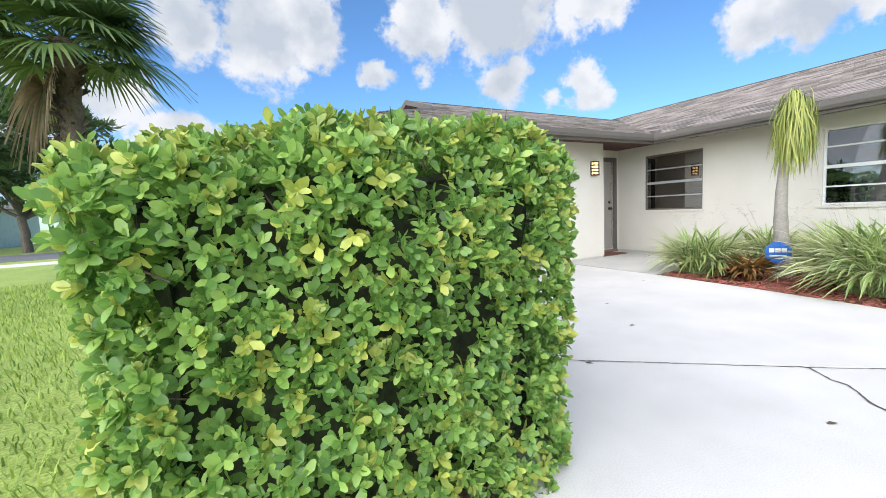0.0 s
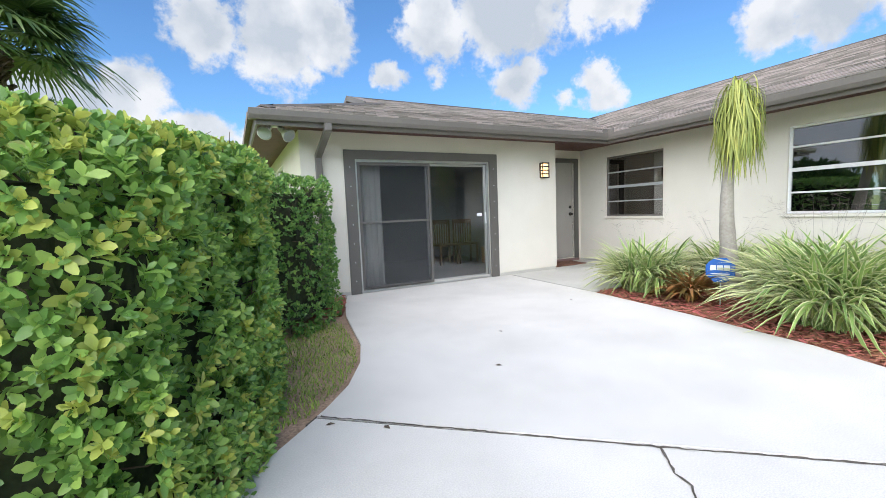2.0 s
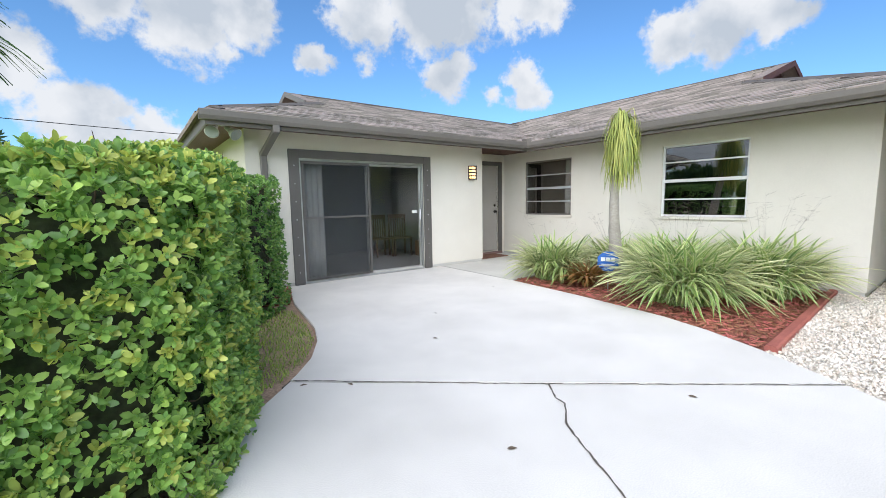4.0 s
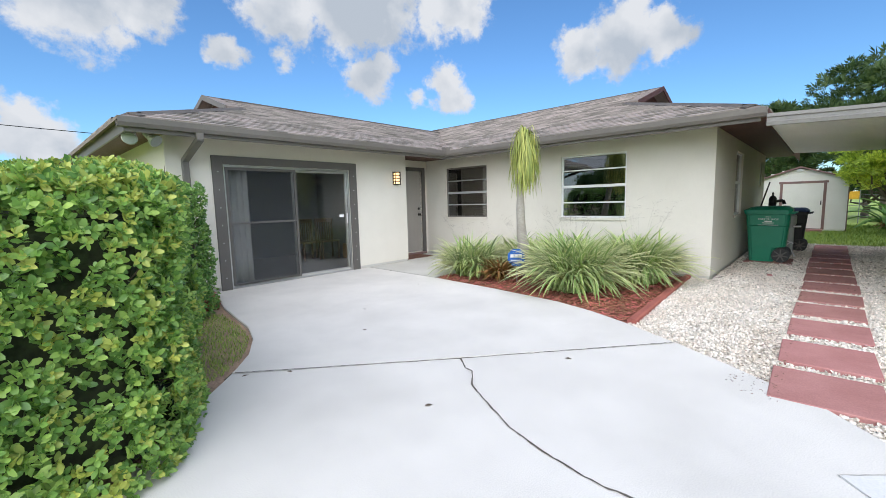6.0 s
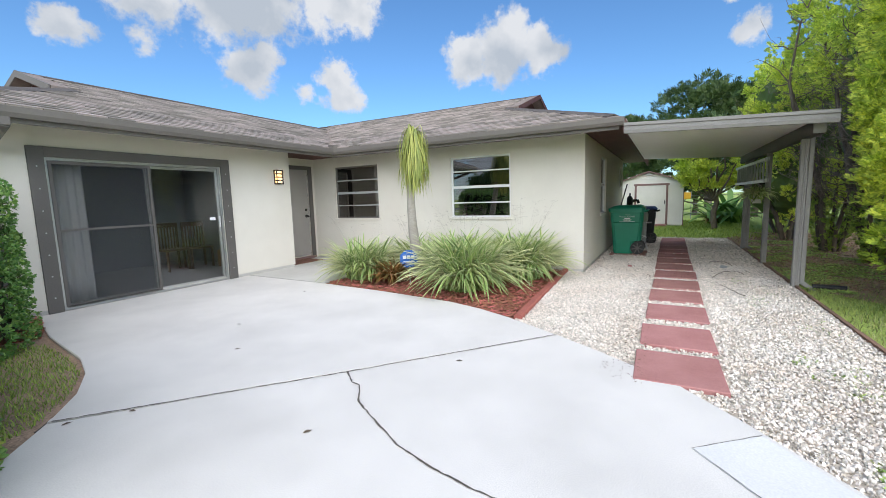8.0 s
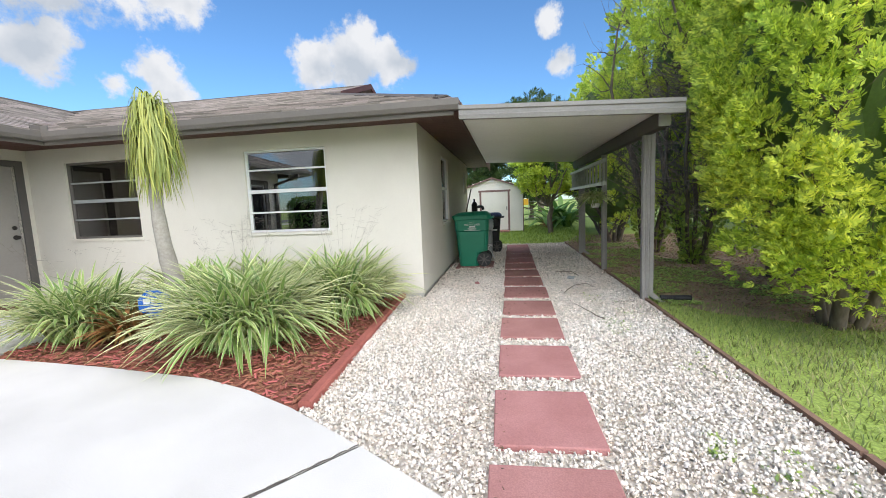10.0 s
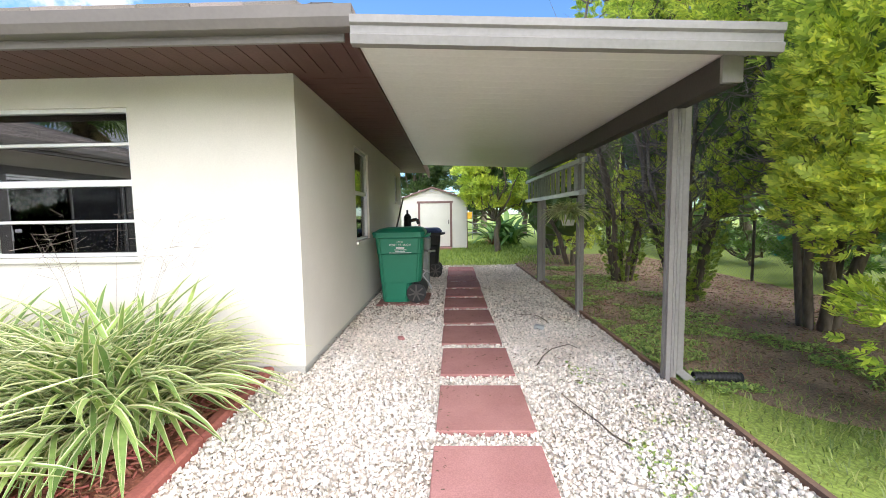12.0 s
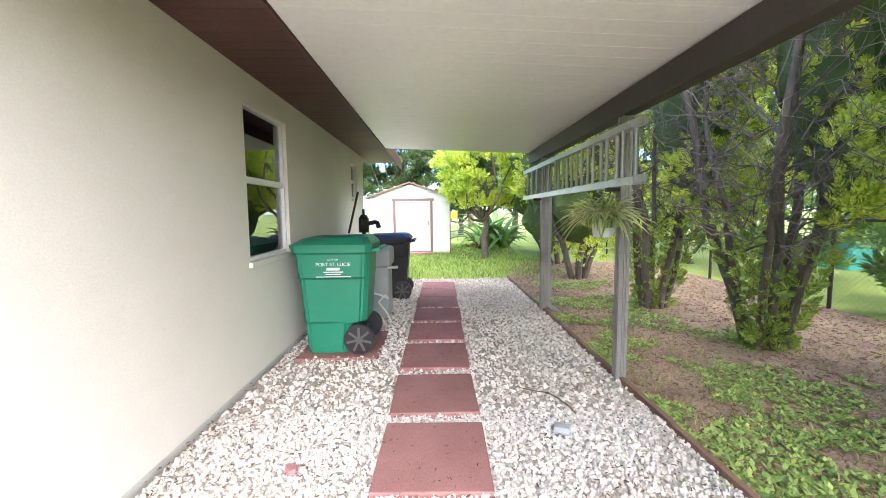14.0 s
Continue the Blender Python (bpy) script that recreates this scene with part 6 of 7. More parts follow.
curtain("curtain", (2.9, 6.31), (3.27, 6.31), 0.02, 1.97, 4, "pale grey curtain drawn aside behind the sliding door")
curtain("curtain", (8.33, 1.79), (8.33, 2.05), 0.9, 2.2, 3, "pale curtain at the window edge")
curtain("curtain", (8.33, 2.92), (8.33, 3.0), 0.9, 2.2, 1, "pale curtain edge at the window")

# dining chair and paper bag seen through the glass
chair = thing("dining_chair", "dark wooden slat-back chair behind the glass door", "chair", at=(5.4, 8.3, -0.005))
part("seat", box((-0.24, -0.22, 0.42), (0.24, 0.22, 0.46), 0.012), DARK_WOOD, chair)
for x, y, h in ((-0.21, -0.19, 0.42), (0.21, -0.19, 0.42), (-0.21, 0.19, 0.98), (0.21, 0.19, 0.98)):
    part("leg", box((x - 0.02, y - 0.02, 0), (x + 0.02, y + 0.02, h), 0.006), DARK_WOOD, chair)
for i in range(6):
    x = -0.15 + i * 0.06
    part("slat", box((x - 0.012, 0.18, 0.46), (x + 0.012, 0.2, 0.9), 0.004), DARK_WOOD, chair)
part("top_rail", box((-0.23, 0.175, 0.9), (0.23, 0.205, 1.0), 0.01), DARK_WOOD, chair)
copy_thing(chair, pose(5.9, 8.25, -0.005, 0, 0, -8))
tagged(part("paper_bag", box((6.12, 7.75, -0.005), (6.34, 7.93, 0.36), 0.02), CARD), "brown paper bag on the floor inside", "bag")
# lit pendants of the kitchen
for y in (6.18, 6.28, 6.38):
    pend = thing("pendant_lamp", "small lit amber pendant lamp in the kitchen", "pendant lamp", "kitchen pendants")
    part("cord", cyl(bmesh.new(), (9.6, y, 1.88), (9.6, y, TOP), 0.006, seg=6), DARK_METAL, pend)
    bm = cyl(bmesh.new(), (9.6, y, 1.78), (9.6, y, 1.88), 0.045, 0.02, 14)
    part("shade", bm, PENDANT_GLOW, pend, "glowing amber glass shade", True)

# hanging plant on the middle post
hang = strap_clump("hanging_plant", (9.97, -2.28, 1.24), 0.5, 0.3, 220, 0.024, [BLADE, CREAM], "spider plant in a white pot hung on the post", "potted plant", True, hang=True)
bm = cyl(bmesh.new(), (9.97, -2.28, 1.1), (9.97, -2.28, 1.24), 0.07, 0.095, 16)
part("pot", bm, WHITE_PAINT, hang, "white plastic pot", True)
part("hook", cyl(bmesh.new(), (9.97, -2.28, 1.24), (9.97, -2.345, 1.5), 0.004, seg=6), DARK_METAL, hang)

# ---- bins and utilities by the side wall ----


def wheelie_bin(at, turn, height, body_mat, lid_mat, label, print_=True, size=1.0):
    """A wheeled cart: tapered body with a step, rim, lid, handle, and two wheels. Local +y is the handle side."""
    root = thing("wheeled_bin", label, "bin", at=at)
    root.rotation_euler = (0, 0, radians(turn))
    bm = bmesh.new()
    rings = []
    for z, w, f, b in ((0.0, 0.225, -0.25, 0.13), (0.05, 0.235, -0.265, 0.14), (0.28, 0.245, -0.28, 0.17), (0.30, 0.247, -0.285, 0.30), (0.70, 0.262, -0.315, 0.33), (0.72, 0.272, -0.325, 0.335), (0.93, 0.28, -0.34, 0.345), (0.95, 0.305, -0.365, 0.37), (0.995, 0.305, -0.365, 0.37)):
        c = 0.05
        pts = [(-w + c, f), (w - c, f), (w, f + c), (w, b - c), (w - c, b), (-w + c, b), (-w, b - c), (-w, f + c)]
        rings.append([bm.verts.new((x, y, z * height)) for x, y in pts])
    for r0, r1 in zip(rings, rings[1:]):
        for i in range(8):
            bm.faces.new((r0[i], r0[(i + 1) % 8], r1[(i + 1) % 8], r1[i]))
    bm.faces.new(rings[0][::-1])
    bm.faces.new(rings[-1])
    bmesh.ops.bevel(bm, geom=[e for e in bm.edges if abs(e.verts[0].co.z - e.verts[1].co.z) > 0.1], offset=0.018, segments=2, affect="EDGES")
    part("body", bm, body_mat, root, "tapered plastic body")
    bm = bmesh.new()
    rings = []
    for z, g in ((0.99, 0.012), (1.02, 0.015), (1.035, -0.02), (1.07, -0.08), (1.085, -0.16)):
        w, f, b, c = 0.305 + g, -0.365 - g, 0.37 + g * 0.6, 0.06
        pts = [(-w + c, f), (w - c, f), (w, f + c), (w, b - c), (w - c, b), (-w + c, b), (-w, b - c), (-w, f + c)]
        rings.append([bm.verts.new((x, y, z * height + 0.02 * (y + 0.3) * (z > 1.03))) for x, y in pts])
    for r0, r1 in zip(rings, rings[1:]):
        for i in range(8):
            bm.faces.new((r0[i], r0[(i + 1) % 8], r1[(i + 1) % 8], r1[i]))
    bm.faces.new(rings[0][::-1])
    bm.faces.new(rings[-1])
    part("lid", bm, lid_mat, root, "domed lid")
    bm = cyl(bmesh.new(), (-0.24, 0.43, 0.97 * height), (0.24, 0.43, 0.97 * height), 0.017, seg=10)
    for x in (-0.22, 0.22):
        cyl(bm, (x, 0.34, 0.95 * height), (x, 0.43, 0.97 * height), 0.017, seg=8)
    part("handle", bm, body_mat, root, "bar handle")
    for x in (-0.265, 0.265):
        wheel = part("wheel", cyl(bmesh.new(), (x - 0.03, 0.24, 0.14), (x + 0.03, 0.24, 0.14), 0.14, seg=26), BLACK, root, "black spoked wheel")
        sx = x - 0.034 if x < 0 else x + 0.034
        bm = cyl(bmesh.new(), (sx - 0.004, 0.24, 0.14), (sx + 0.004, 0.24, 0.14), 0.03, seg=12)
        for i in range(7):
            a = i * 2 * math.pi / 7
            add_box(bm, (-0.004, -0.011, 0.025), (0.004, 0.011, 0.115), 0, Matrix.Translation((sx, 0.24, 0.14)) @ Matrix.Rotation(a, 4, "X"))
        part("spoke", bm, TRIM, wheel, "grey spokes")
    part("axle", cyl(bmesh.new(), (-0.25, 0.24, 0.14), (0.25, 0.24, 0.14), 0.012, seg=8), DARK_METAL, root)
    return root


tagged(part("ground_slab", box((10.5, -0.47, -0.06), (11.35, 0.28, -0.004), 0.008), RED_STONE), "red concrete slab under the bin", "paver")
bin1 = wheelie_bin((10.88, -0.05, -0.004), 180, 1.0, BIN_GREEN, BIN_GREEN, "tall green wheeled rubbish bin with white print by the wall")
# white print on the face towards the street


def lettering(text, x, y, z, size, parent, name="lettering"):
    cu = bpy.data.curves.new(name, "FONT")
    cu.body, cu.size, cu.align_x, cu.extrude = text, size, "CENTER", 0.001
    tmp = bpy.data.objects.new(name, cu)
    scene.collection.objects.link(tmp)
    bpy.context.view_layer.update()
    me = bpy.data.meshes.new_from_object(tmp.evaluated_get(bpy.context.evaluated_depsgraph_get()))
    bpy.data.objects.remove(tmp)
    ob = link(name, me, WHITE_INK, parent, "white printed words")
    ob.matrix_basis = pose(x, y, z, 90, 0, 90)
    return ob


lettering("CITY OF", 0.279, 0.02, 0.875, 0.026, bin1)
lettering("PORT ST. LUCIE", 0.279, 0.02, 0.825, 0.045, bin1)
bm = bmesh.new()
add_box(bm, (0.276, -0.04, 0.785), (0.28, 0.08, 0.81))
part("printed_emblem", bm, WHITE_INK, bin1)
for z, w in ((0.765, 0.09), (0.745, 0.07)):
    part("printed_line", box((0.274, 0.02 - w, z), (0.279, 0.02 + w, z + 0.009)), WHITE_INK, bin1)
part("printed_line", box((0.272, -0.14, 0.722), (0.277, 0.18, 0.73)), WHITE_INK, bin1)
wheelie_bin((13.35, -0.24, -0.03), 180, 0.93, BLACK, BLUE_LID, "black wheeled bin with a dark blue lid", False)
cab = thing("utility_box", "grey plastic softener box standing by the wall", "utility box")
part("cabinet", box((12.0, -0.4, -0.03), (12.45, 0.05, 0.62), 0.03), BOX_GREY, cab)
part("cover", box((11.97, -0.43, 0.62), (12.48, 0.07, 0.86), 0.04), BOX_GREY, cab)
part("pipe", cyl(bmesh.new(), (11.96, -0.4, 0.62), (12.0, -0.52, 0.62), 0.018, seg=10), WHITE_PAINT, cab, "white pipe")
s = Soup()
hp = [(11.75, -0.2, 0.35), (11.72, -0.32, 0.33), (11.78, -0.42, 0.27), (11.85, -0.38, 0.3), (11.8, -0.3, 0.22), (11.7, -0.42, 0.1), (11.72, -0.46, 0.0)]
pts = np.array(hp)
tt = np.linspace(0, len(hp) - 1, 40)
s.tube(np.stack([np.interp(tt, range(len(hp)), pts[:, i]) for i in range(3)], -1), np.full(40, 0.012), 8)
tagged(s.make("hose", CURTAIN, smooth=True), "short white hose bent beside the bin", "hose")
tagged(part("standpipe", cyl(bmesh.new(), (11.72, -0.2, -0.03), (11.75, -0.2, 0.36), 0.016, seg=10), BLACK), "thin black garden standpipe beside the bin", "pipe")
# black ornament behind the bin
s = Soup()
s.tube([(12.9, 0.05, -0.03), (12.9, 0.05, 1.05), (12.9, 0.05, 1.12)], [0.03, 0.03, 0.02], 8)
pump = thing("hand_pump", "black cast iron hand pump by the wall", "pump")
s.make("column", BLACK, pump)
bm = bmesh.new()
cyl(bm, (12.9, 0.05, 1.02), (12.9, 0.05, 1.22), 0.075, 0.075, 14)
cyl(bm, (12.9, 0.05, 1.22), (12.9, 0.05, 1.28), 0.075, 0.04, 14)
cyl(bm, (12.9, 0.05, 1.28), (12.9, 0.05, 1.36), 0.02, 0.02, 10)
cyl(bm, (12.9, 0.0, 1.15), (12.9, -0.14, 1.17), 0.035, 0.032, 10)
cyl(bm, (12.9, -0.14, 1.18), (12.9, -0.17, 1.08), 0.032, 0.036, 10)
part("head", bm, BLACK, pump, "", True)
bm = bmesh.new()
add_box(bm, (-0.02, -0.015, -0.3), (0.02, 0.015, 0.32), 0.008, pose(12.9, 0.2, 1.3, 14, 0, 0))
part("lever", bm, DARK_METAL, pump)

for nm, at, rz, dims, m, lab in (("brick", (8.87, -0.27, -0.015), 25, (0.04, 0.025, 0.016), RED_STONE, "broken red brick lying on the gravel"), ("stone", (9.2, -1.75, -0.01), 70, (0.05, 0.035, 0.02), BOX_GREY, "flat grey stone on the gravel")):
    bm = box((-dims[0], -dims[1], 0), (dims[0], dims[1], dims[2] * 2), 0.012)
    for v in bm.verts:
        v.co += v.co.normalized() * random.uniform(-0.012, 0.012)
    ob = tagged(part(nm, bm, m), lab, nm)
    ob.matrix_basis = pose(*at, 0, 0, rz)
spot = thing("garden_spotlight", "small black garden spotlight in the mulch", "spotlight")
bm = cyl(bmesh.new(), (7.78, 1.0, 0.02), (7.7, 0.93, 0.08), 0.035, 0.05, 14)
cyl(bm, (7.78, 1.0, 0.02), (7.78, 1.0, -0.06), 0.012, seg=8)
part("lamp_head", bm, BLACK, spot)
# fallen leaves and twigs on the slab and gravel
for x, y, r in ((1.85, 2.18, 20), (2.2, 0.95, 60), (4.9, 3.9, 0), (3.5, 0.6, 15), (1.6, 2.4, 80), (2.9, 2.6, 40), (3.4, 3.3, 10)):
    v = leaf_v * 0.05
    ob = tagged(np_mesh("fallen_leaf", v + np.array([0, 0, 0.004]), leaf_q, TWIG), "dry brown leaf lying on the concrete", "leaf", "fallen leaves")
    ob.matrix_basis = pose(x, y, 0, 0, 0, r)
for a, b in (((6.9, -1.75), (7.5, -1.55)), ((8.1, -1.5), (8.5, -1.95)), ((9.4, -1.9), (9.8, -1.6))):
    s = Soup()
    limb(s, (*a, 0.005), (*b, 0.01), 0.006, 0.003, 0.02, 6, 5)
    tagged(s.make("twig", BARK), "dry twig lying on the gravel", "twig", "fallen twigs")

# ---- shed ----
shed = thing("garden_shed", "white lap-sided garden shed with a mauve-framed door", "shed", at=(20.0, 0, -0.05))
SY0, SY1, SZ, SA = -1.42, 1.12, 1.84, 2.26
APEX = (SY0 + SY1) / 2
part("wall", box((0.02, SY0 + 0.01, 0.05), (2.2, SY1 - 0.01, SZ)), SIDING, shed)
bm = bmesh.new()
for x in (0.02, 2.2):
    bm.faces.new([bm.verts.new(p) for p in ((x, SY0, SZ), (x, SY1, SZ), (x, APEX, SA))])
bmesh.ops.recalc_face_normals(bm, faces=bm.faces)
part("gable", bm, SIDING, shed)
DY0, DY1, DZ0, DZ1 = -0.8, 0.3, 0.12, 1.72
z = 0.1
while z < SA - 0.06:
    spans = [(SY0, SY1)]
    if z > SZ:
        h = (SA - z) / (SA - SZ) * (SY1 - SY0) / 2
        spans = [(APEX - h, APEX + h)]
    elif z < DZ1:
        spans = [(SY0, DY0 - 0.08), (DY1 + 0.08, SY1)]
    for a, b in spans:
        bm = bmesh.new()
        vs = [bm.verts.new(p) for p in ((-0.012, a, z), (-0.012, b, z), (0.008, b, z + 0.105), (0.008, a, z + 0.105), (0.02, a, z), (0.02, b, z), (0.02, b, z + 0.105), (0.02, a, z + 0.105))]
        for f in ((3, 2, 1, 0), (0, 1, 5, 4), (3, 7, 6, 2), (0, 4, 7, 3), (1, 2, 6, 5)):
            bm.faces.new([vs[i] for i in f])
        part("siding_board", bm, SIDING, shed)
    z += 0.105
for s0, s1 in (((SY0 - 0.12, SZ - 0.04), (APEX, SA + 0.02)), ((APEX, SA + 0.02), (SY1 + 0.12, SZ - 0.04))):
    bm = bmesh.new()
    vs = [bm.verts.new((x, y, zz + h)) for h in (0, 0.05) for x, (y, zz) in ((-0.12, s0), (-0.12, s1), (2.3, s1), (2.3, s0))]
    for f in ((0, 1, 2, 3), (7, 6, 5, 4), (0, 4, 5, 1), (1, 5, 6, 2), (2, 6, 7, 3), (3, 7, 4, 0)):
        bm.faces.new([vs[i] for i in f])
    bmesh.ops.recalc_face_normals(bm, faces=bm.faces)
    part("roof", bm, SHED_TRIM, shed, "mauve-brown roof edge")
door = part("door", box((-0.02, DY0, DZ0), (0.01, DY1, DZ1), 0.004), SIDING, shed, "plain white door")
part("latch", box((-0.045, DY0 + 0.03, 0.95), (-0.02, DY0 + 0.06, 1.1), 0.004), DARK_METAL, door)
for lo, hi in (((-0.03, DY0 - 0.08, DZ0), (0.012, DY0, DZ1)), ((-0.03, DY1, DZ0), (0.012, DY1 + 0.08, DZ1)), ((-0.03, DY0 - 0.12, DZ1), (0.012, DY1 + 0.12, DZ1 + 0.08)), ((-0.03, DY0 - 0.08, DZ0 - 0.05), (0.012, DY1 + 0.08, DZ0))):
    part("door_trim", box(lo, hi, 0.004), SHED_TRIM, shed, "mauve-brown door trim")
part("corner_post", box((-0.02, SY0 - 0.03, 0.0), (0.05, SY0, SZ), 0.003), SHED_TRIM, shed)
part("ramp", box((-0.35, DY0 - 0.05, 0.0), (-0.03, DY1 + 0.08, 0.1), 0.01), RED_STONE, shed, "reddish doorstep")
part("vent", box((-0.04, APEX - 0.1, SA - 0.12), (0.0, APEX + 0.1, SA - 0.03), 0.01), WHITE_PAINT, shed)

# ---- back yard and next garden ----
for x, y, h in ((22.3, -2.7, 1.7), (23.4, -3.3, 1.9), (21.9, -3.5, 1.5)):
    strap_clump("banana_plant", (x, y, -0.04), 0.9, h, 26, 0.22, [DARK_LEAF], "broad-leaved banana plant in the back yard", "banana plant", False)
strap_clump("bromeliad", (21.6, -2.6, -0.04), 0.4, 0.6, 60, 0.05, [CROTON], "reddish bromeliad at the foot of the trees", "bromeliad", False)
flag = thing("garden_flag", "yellow garden flag on a thin pole beyond the yard", "flag")
part("pole", cyl(bmesh.new(), (26.02, -1.97, -0.06), (26.02, -1.97, 1.4), 0.015, seg=8), CHAIN, flag)
part("cloth", box((26.0, -1.95, 1.0), (26.04, -1.5, 1.35), 0.015), YELLOW, flag)

fence = thing("chain_link_fence", "galvanised chain link fence behind the cedars", "fence")
FY = -6.25
for i in range(9):
    part("post", cyl(bmesh.new(), (5.0 + i * 2.4, FY, -0.06), (5.0 + i * 2.4, FY, 1.18), 0.025, seg=10), BEAM, fence)
part("top_rail", cyl(bmesh.new(), (5.0, FY, 1.15), (24.2, FY, 1.15), 0.02, seg=8), BEAM, fence)
s = Soup()
n = int(19.2 / 0.08)
for i in range(n):
    x = 5.0 + i * 0.08
    for d in (-1, 1):
        e = x + d * 1.1
        if not 5.0 <= e <= 24.2:
            continue
        w = 0.0022
        s.add([(x - w, FY + d * 0.003, 0.03), (x + w, FY + d * 0.003, 0.03), (e + w, FY + d * 0.003, 1.13), (e - w, FY + d * 0.003, 1.13)], [(0, 1, 2, 3)])
tagged(s.make("wire_mesh", CHAIN, fence, "diamond wire mesh"), kind="stuff")
back = thing("back_fence", "chain link fence closing the back yard", "fence")
for i in range(6):
    part("post", cyl(bmesh.new(), (30, -6 + i * 2.6, -0.06), (30, -6 + i * 2.6, 1.2), 0.025, seg=8), CHAIN, back)
for z in (0.1, 0.65, 1.17):
    part("rail", cyl(bmesh.new(), (30, -6, z), (30, 7, z), 0.015, seg=8), CHAIN, back)
tarp = bmesh.new()
bmesh.ops.create_grid(tarp, x_segments=18, y_segments=10, size=1.0, matrix=Matrix.Translation((16.0, -10.3, 0.55)) @ Matrix.Diagonal((0.5, 0.4, 1, 1)))
for v in tarp.verts:
    u, w = (v.co.x - 16.0) / 0.5, (v.co.y + 10.3) / 0.4
    v.co.z = -0.02 + 0.95 * max(0, 1 - max(abs(u), abs(w)) ** 4) + 0.06 * noise.noise(v.co * 3)
tagged(part("tarp", tarp, TARP, smooth=True), "turquoise tarpaulin over a heap in the next garden", "tarpaulin")
nb = thing("neighbour_house", "pale low house beyond the next garden", "house")
part("wall", box((10, -24, -0.05), (24, -17, 2.6)), SIDING, nb)
bm = bmesh.new()
vs = [bm.verts.new(p) for p in ((9.4, -24.6, 2.6), (24.6, -24.6, 2.6), (24.6, -16.4, 2.6), (9.4, -16.4, 2.6), (13, -20.5, 4.1), (21, -20.5, 4.1))]
for f in ((0, 1, 5, 4), (1, 2, 5), (2, 3, 4, 5), (3, 0, 4), (3, 2, 1, 0)):
    bm.faces.new([vs[i] for i in f])
part("roof", bm, ROOF_FELT, nb)
for x in (12.5, 16.5, 20.5):
    part("window", box((x, -17.0, 0.9), (x + 1.3, -16.97, 2.1), 0.01), BLACK, nb)
nb2 = thing("far_house", "grey low house across the side street", "house")
part("wall", box((-34, 40, -0.05), (-14, 48, 2.7)), BOX_GREY, nb2)
bm = bmesh.new()
vs = [bm.verts.new(p) for p in ((-34.6, 39.4, 2.7), (-13.4, 39.4, 2.7), (-13.4, 48.6, 2.7), (-34.6, 48.6, 2.7), (-30, 44, 4.3), (-18, 44, 4.3))]
for f in ((0, 1, 5, 4), (1, 2, 5), (2, 3, 4, 5), (3, 0, 4), (3, 2, 1, 0)):
    bm.faces.new([vs[i] for i in f])
part("roof", bm, ROOF_FELT, nb2)
for x in (-31, -26, -20):
    part("window", box((x, 39.97, 0.9), (x + 1.6, 40.0, 2.1), 0.01), BLACK, nb2)
# overhead wires
for y, z, dz in ((26, 6.4, 0.0),):
    s = Soup()
    t = np.linspace(0, 1, 24)
    s.tube(np.stack([-40 + 80 * t, y + 12 * (t - 0.5), z - 1.2 * np.sin(t * np.pi) + dz], -1), np.full(24, 0.018), 4)
    tagged(s.make("power_line", BLACK), "black overhead power line", "cable")

# ---- shingles, laid in courses ----
TAB_W, EXPO = 0.30, 0.14
tab_me = bpy.data.meshes.new("shingle")
tv = [(0, 0, 0.015), (TAB_W - 0.006, 0, 0.015), (TAB_W - 0.006, EXPO + 0.03, 0.003), (0, EXPO + 0.03, 0.003), (0, 0, -0.004), (TAB_W - 0.006, 0, -0.004)]
tab_me.from_pydata(tv, [], [(0, 1, 2, 3), (4, 5, 1, 0), (0, 3, 4), (1, 5, 2)])
tab_me.materials.append(SHINGLE_PIECE)
tq_v = np.array(tv)
COS = 1 / math.sqrt(1 + SLOPE * SLOPE)


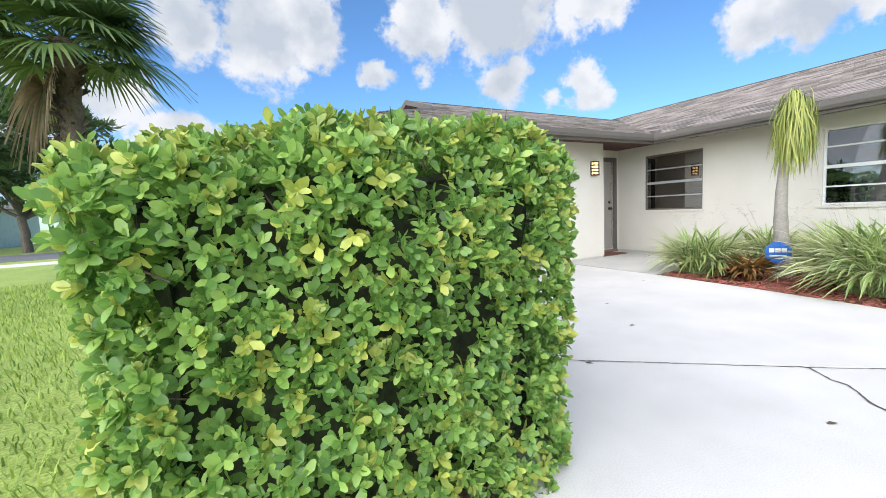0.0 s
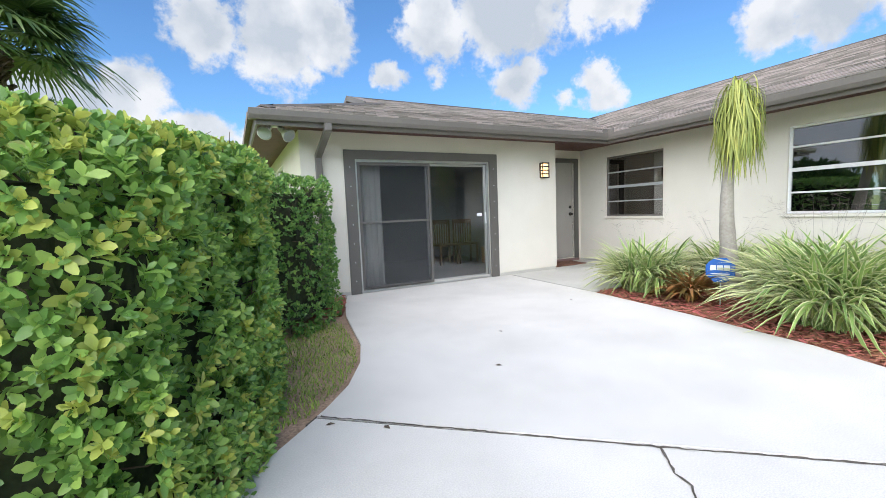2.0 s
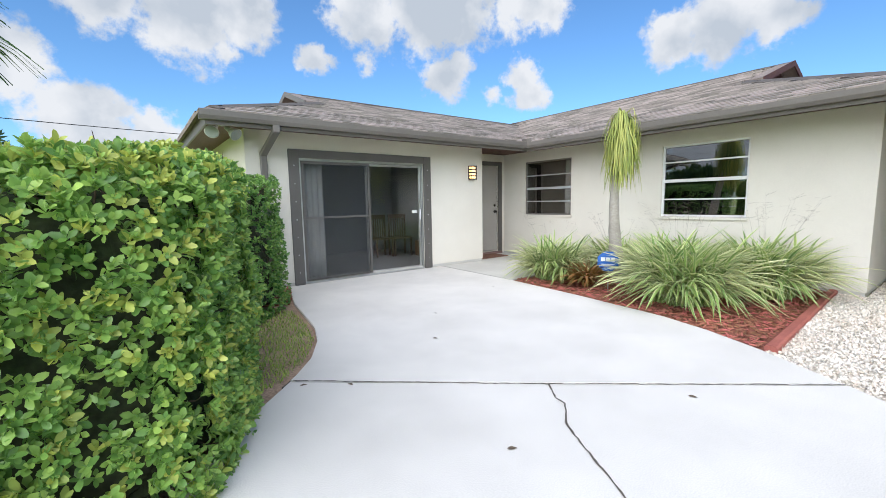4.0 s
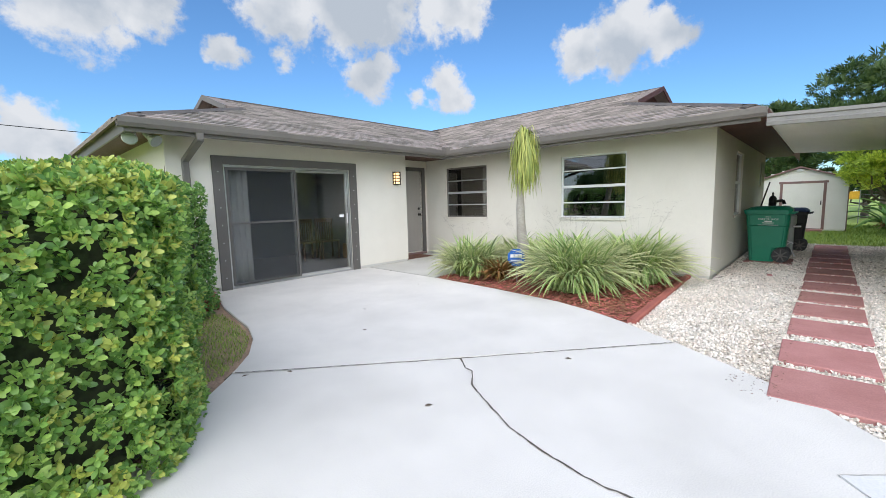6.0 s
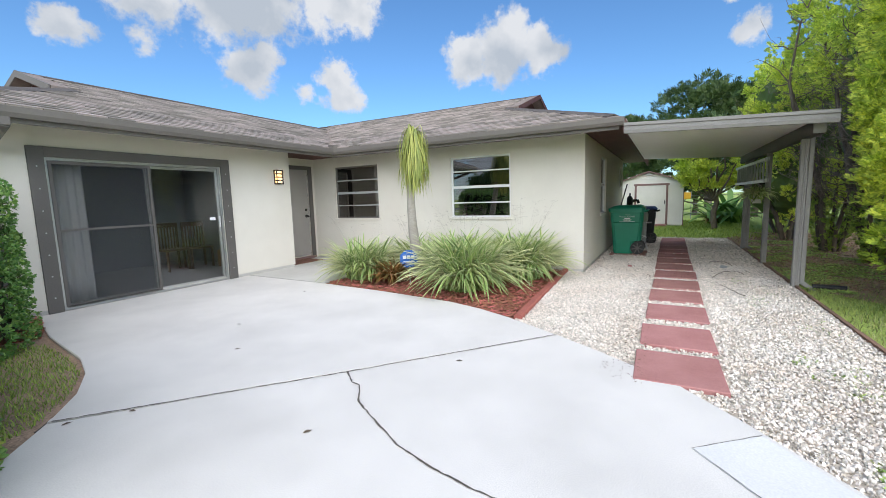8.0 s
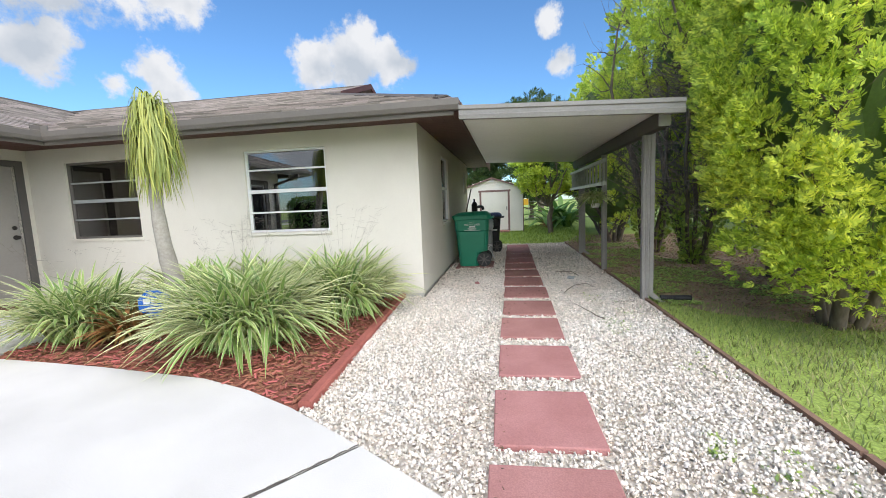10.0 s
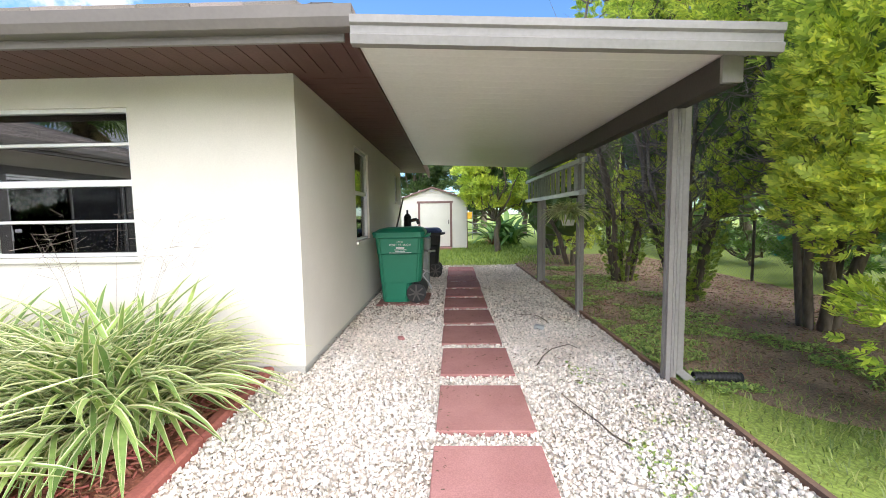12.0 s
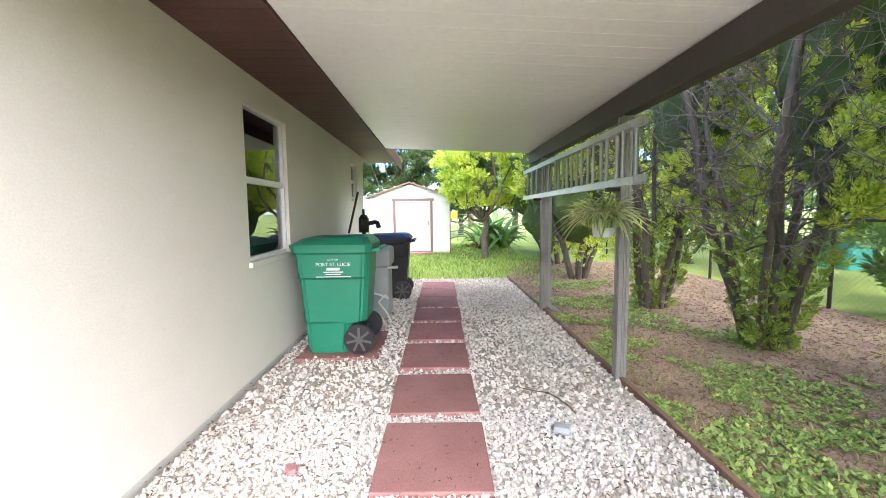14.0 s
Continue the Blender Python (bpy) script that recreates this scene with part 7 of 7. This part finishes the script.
def lay(origin, along, up, outline, near_rows):
    """Shingle tabs over a roof slope; the outline is in plan metres along and up from the eave."""
    origin, along, up = Vector(origin), Vector(along), Vector(up)
    vdir = (up + Vector((0, 0, SLOPE))).normalized()
    nrm = along.cross(vdir)
    if nrm.z < 0:
        nrm = -nrm
    m3 = np.array([list(along), list(vdir), list(nrm)]).T
    pts = np.asarray(outline)
    umin, umax, vmax = pts[:, 0].min(), pts[:, 0].max(), pts[:, 1].max()
    s = Soup()
    row = 0
    while row * EXPO * COS < vmax:
        off = -TAB_W * ((row * 0.37) % 1.0)
        us = np.arange(umin + off, umax, TAB_W)
        vs = np.full(len(us), row * EXPO * COS)
        ok = inside(outline, us + 0.06, vs + 0.03) & inside(outline, us + TAB_W - 0.06, vs + 0.03) & inside(outline, us + 0.08, vs + EXPO * COS) & inside(outline, us + TAB_W - 0.08, vs + EXPO * COS)
        for u in us[ok]:
            p = np.array(origin) + np.array(along) * u + np.array(vdir) * (row * EXPO) + np.array(nrm) * (0.004 + random.uniform(0, 0.003))
            if row < near_rows:
                ob = new("shingle", tab_me)
                ob.parent = roof
                ob.matrix_basis = Matrix.Translation(p) @ Matrix(m3.tolist()).to_4x4()
            else:
                s.add(tq_v @ m3.T + p, [(0, 1, 2, 3), (4, 5, 1, 0)])
        row += 1
    if s.v:
        tagged(s.make("shingle_field", SHINGLE, roof), kind="stuff")


runA, runB = RIDGE_Y - EAVE_Y, RIDGE_X - EAVE_X
lay((EAVE_L, EAVE_Y, E), (1, 0, 0), (0, 1, 0), [(0, 0), (EAVE_X - EAVE_L, 0), (x_in - EAVE_L, runA), (GAB_L - EAVE_L, runA), (GAB_L - EAVE_L, hl)], 8)
LB = EAVE_Y - EAVE_S
lay((EAVE_X, EAVE_S, E), (0, 1, 0), (1, 0, 0), [(0, 0), (LB, 0), (LB + runB, runB), (hs, runB), (hs, hs)], 8)
lay((EAVE_L, EAVE_Y, E), (0, 1, 0), (-1 * -1, 0, 0), [(0, 0), (back_a - EAVE_Y, 0), (back_a - EAVE_Y - hl, hl), (hl, hl)], 0)
lay((EAVE_X, EAVE_S, E), (1, 0, 0), (0, 1, 0), [(0, 0), (back_b - EAVE_X, 0), (back_b - EAVE_X - hs, hs), (hs, hs)], 0)
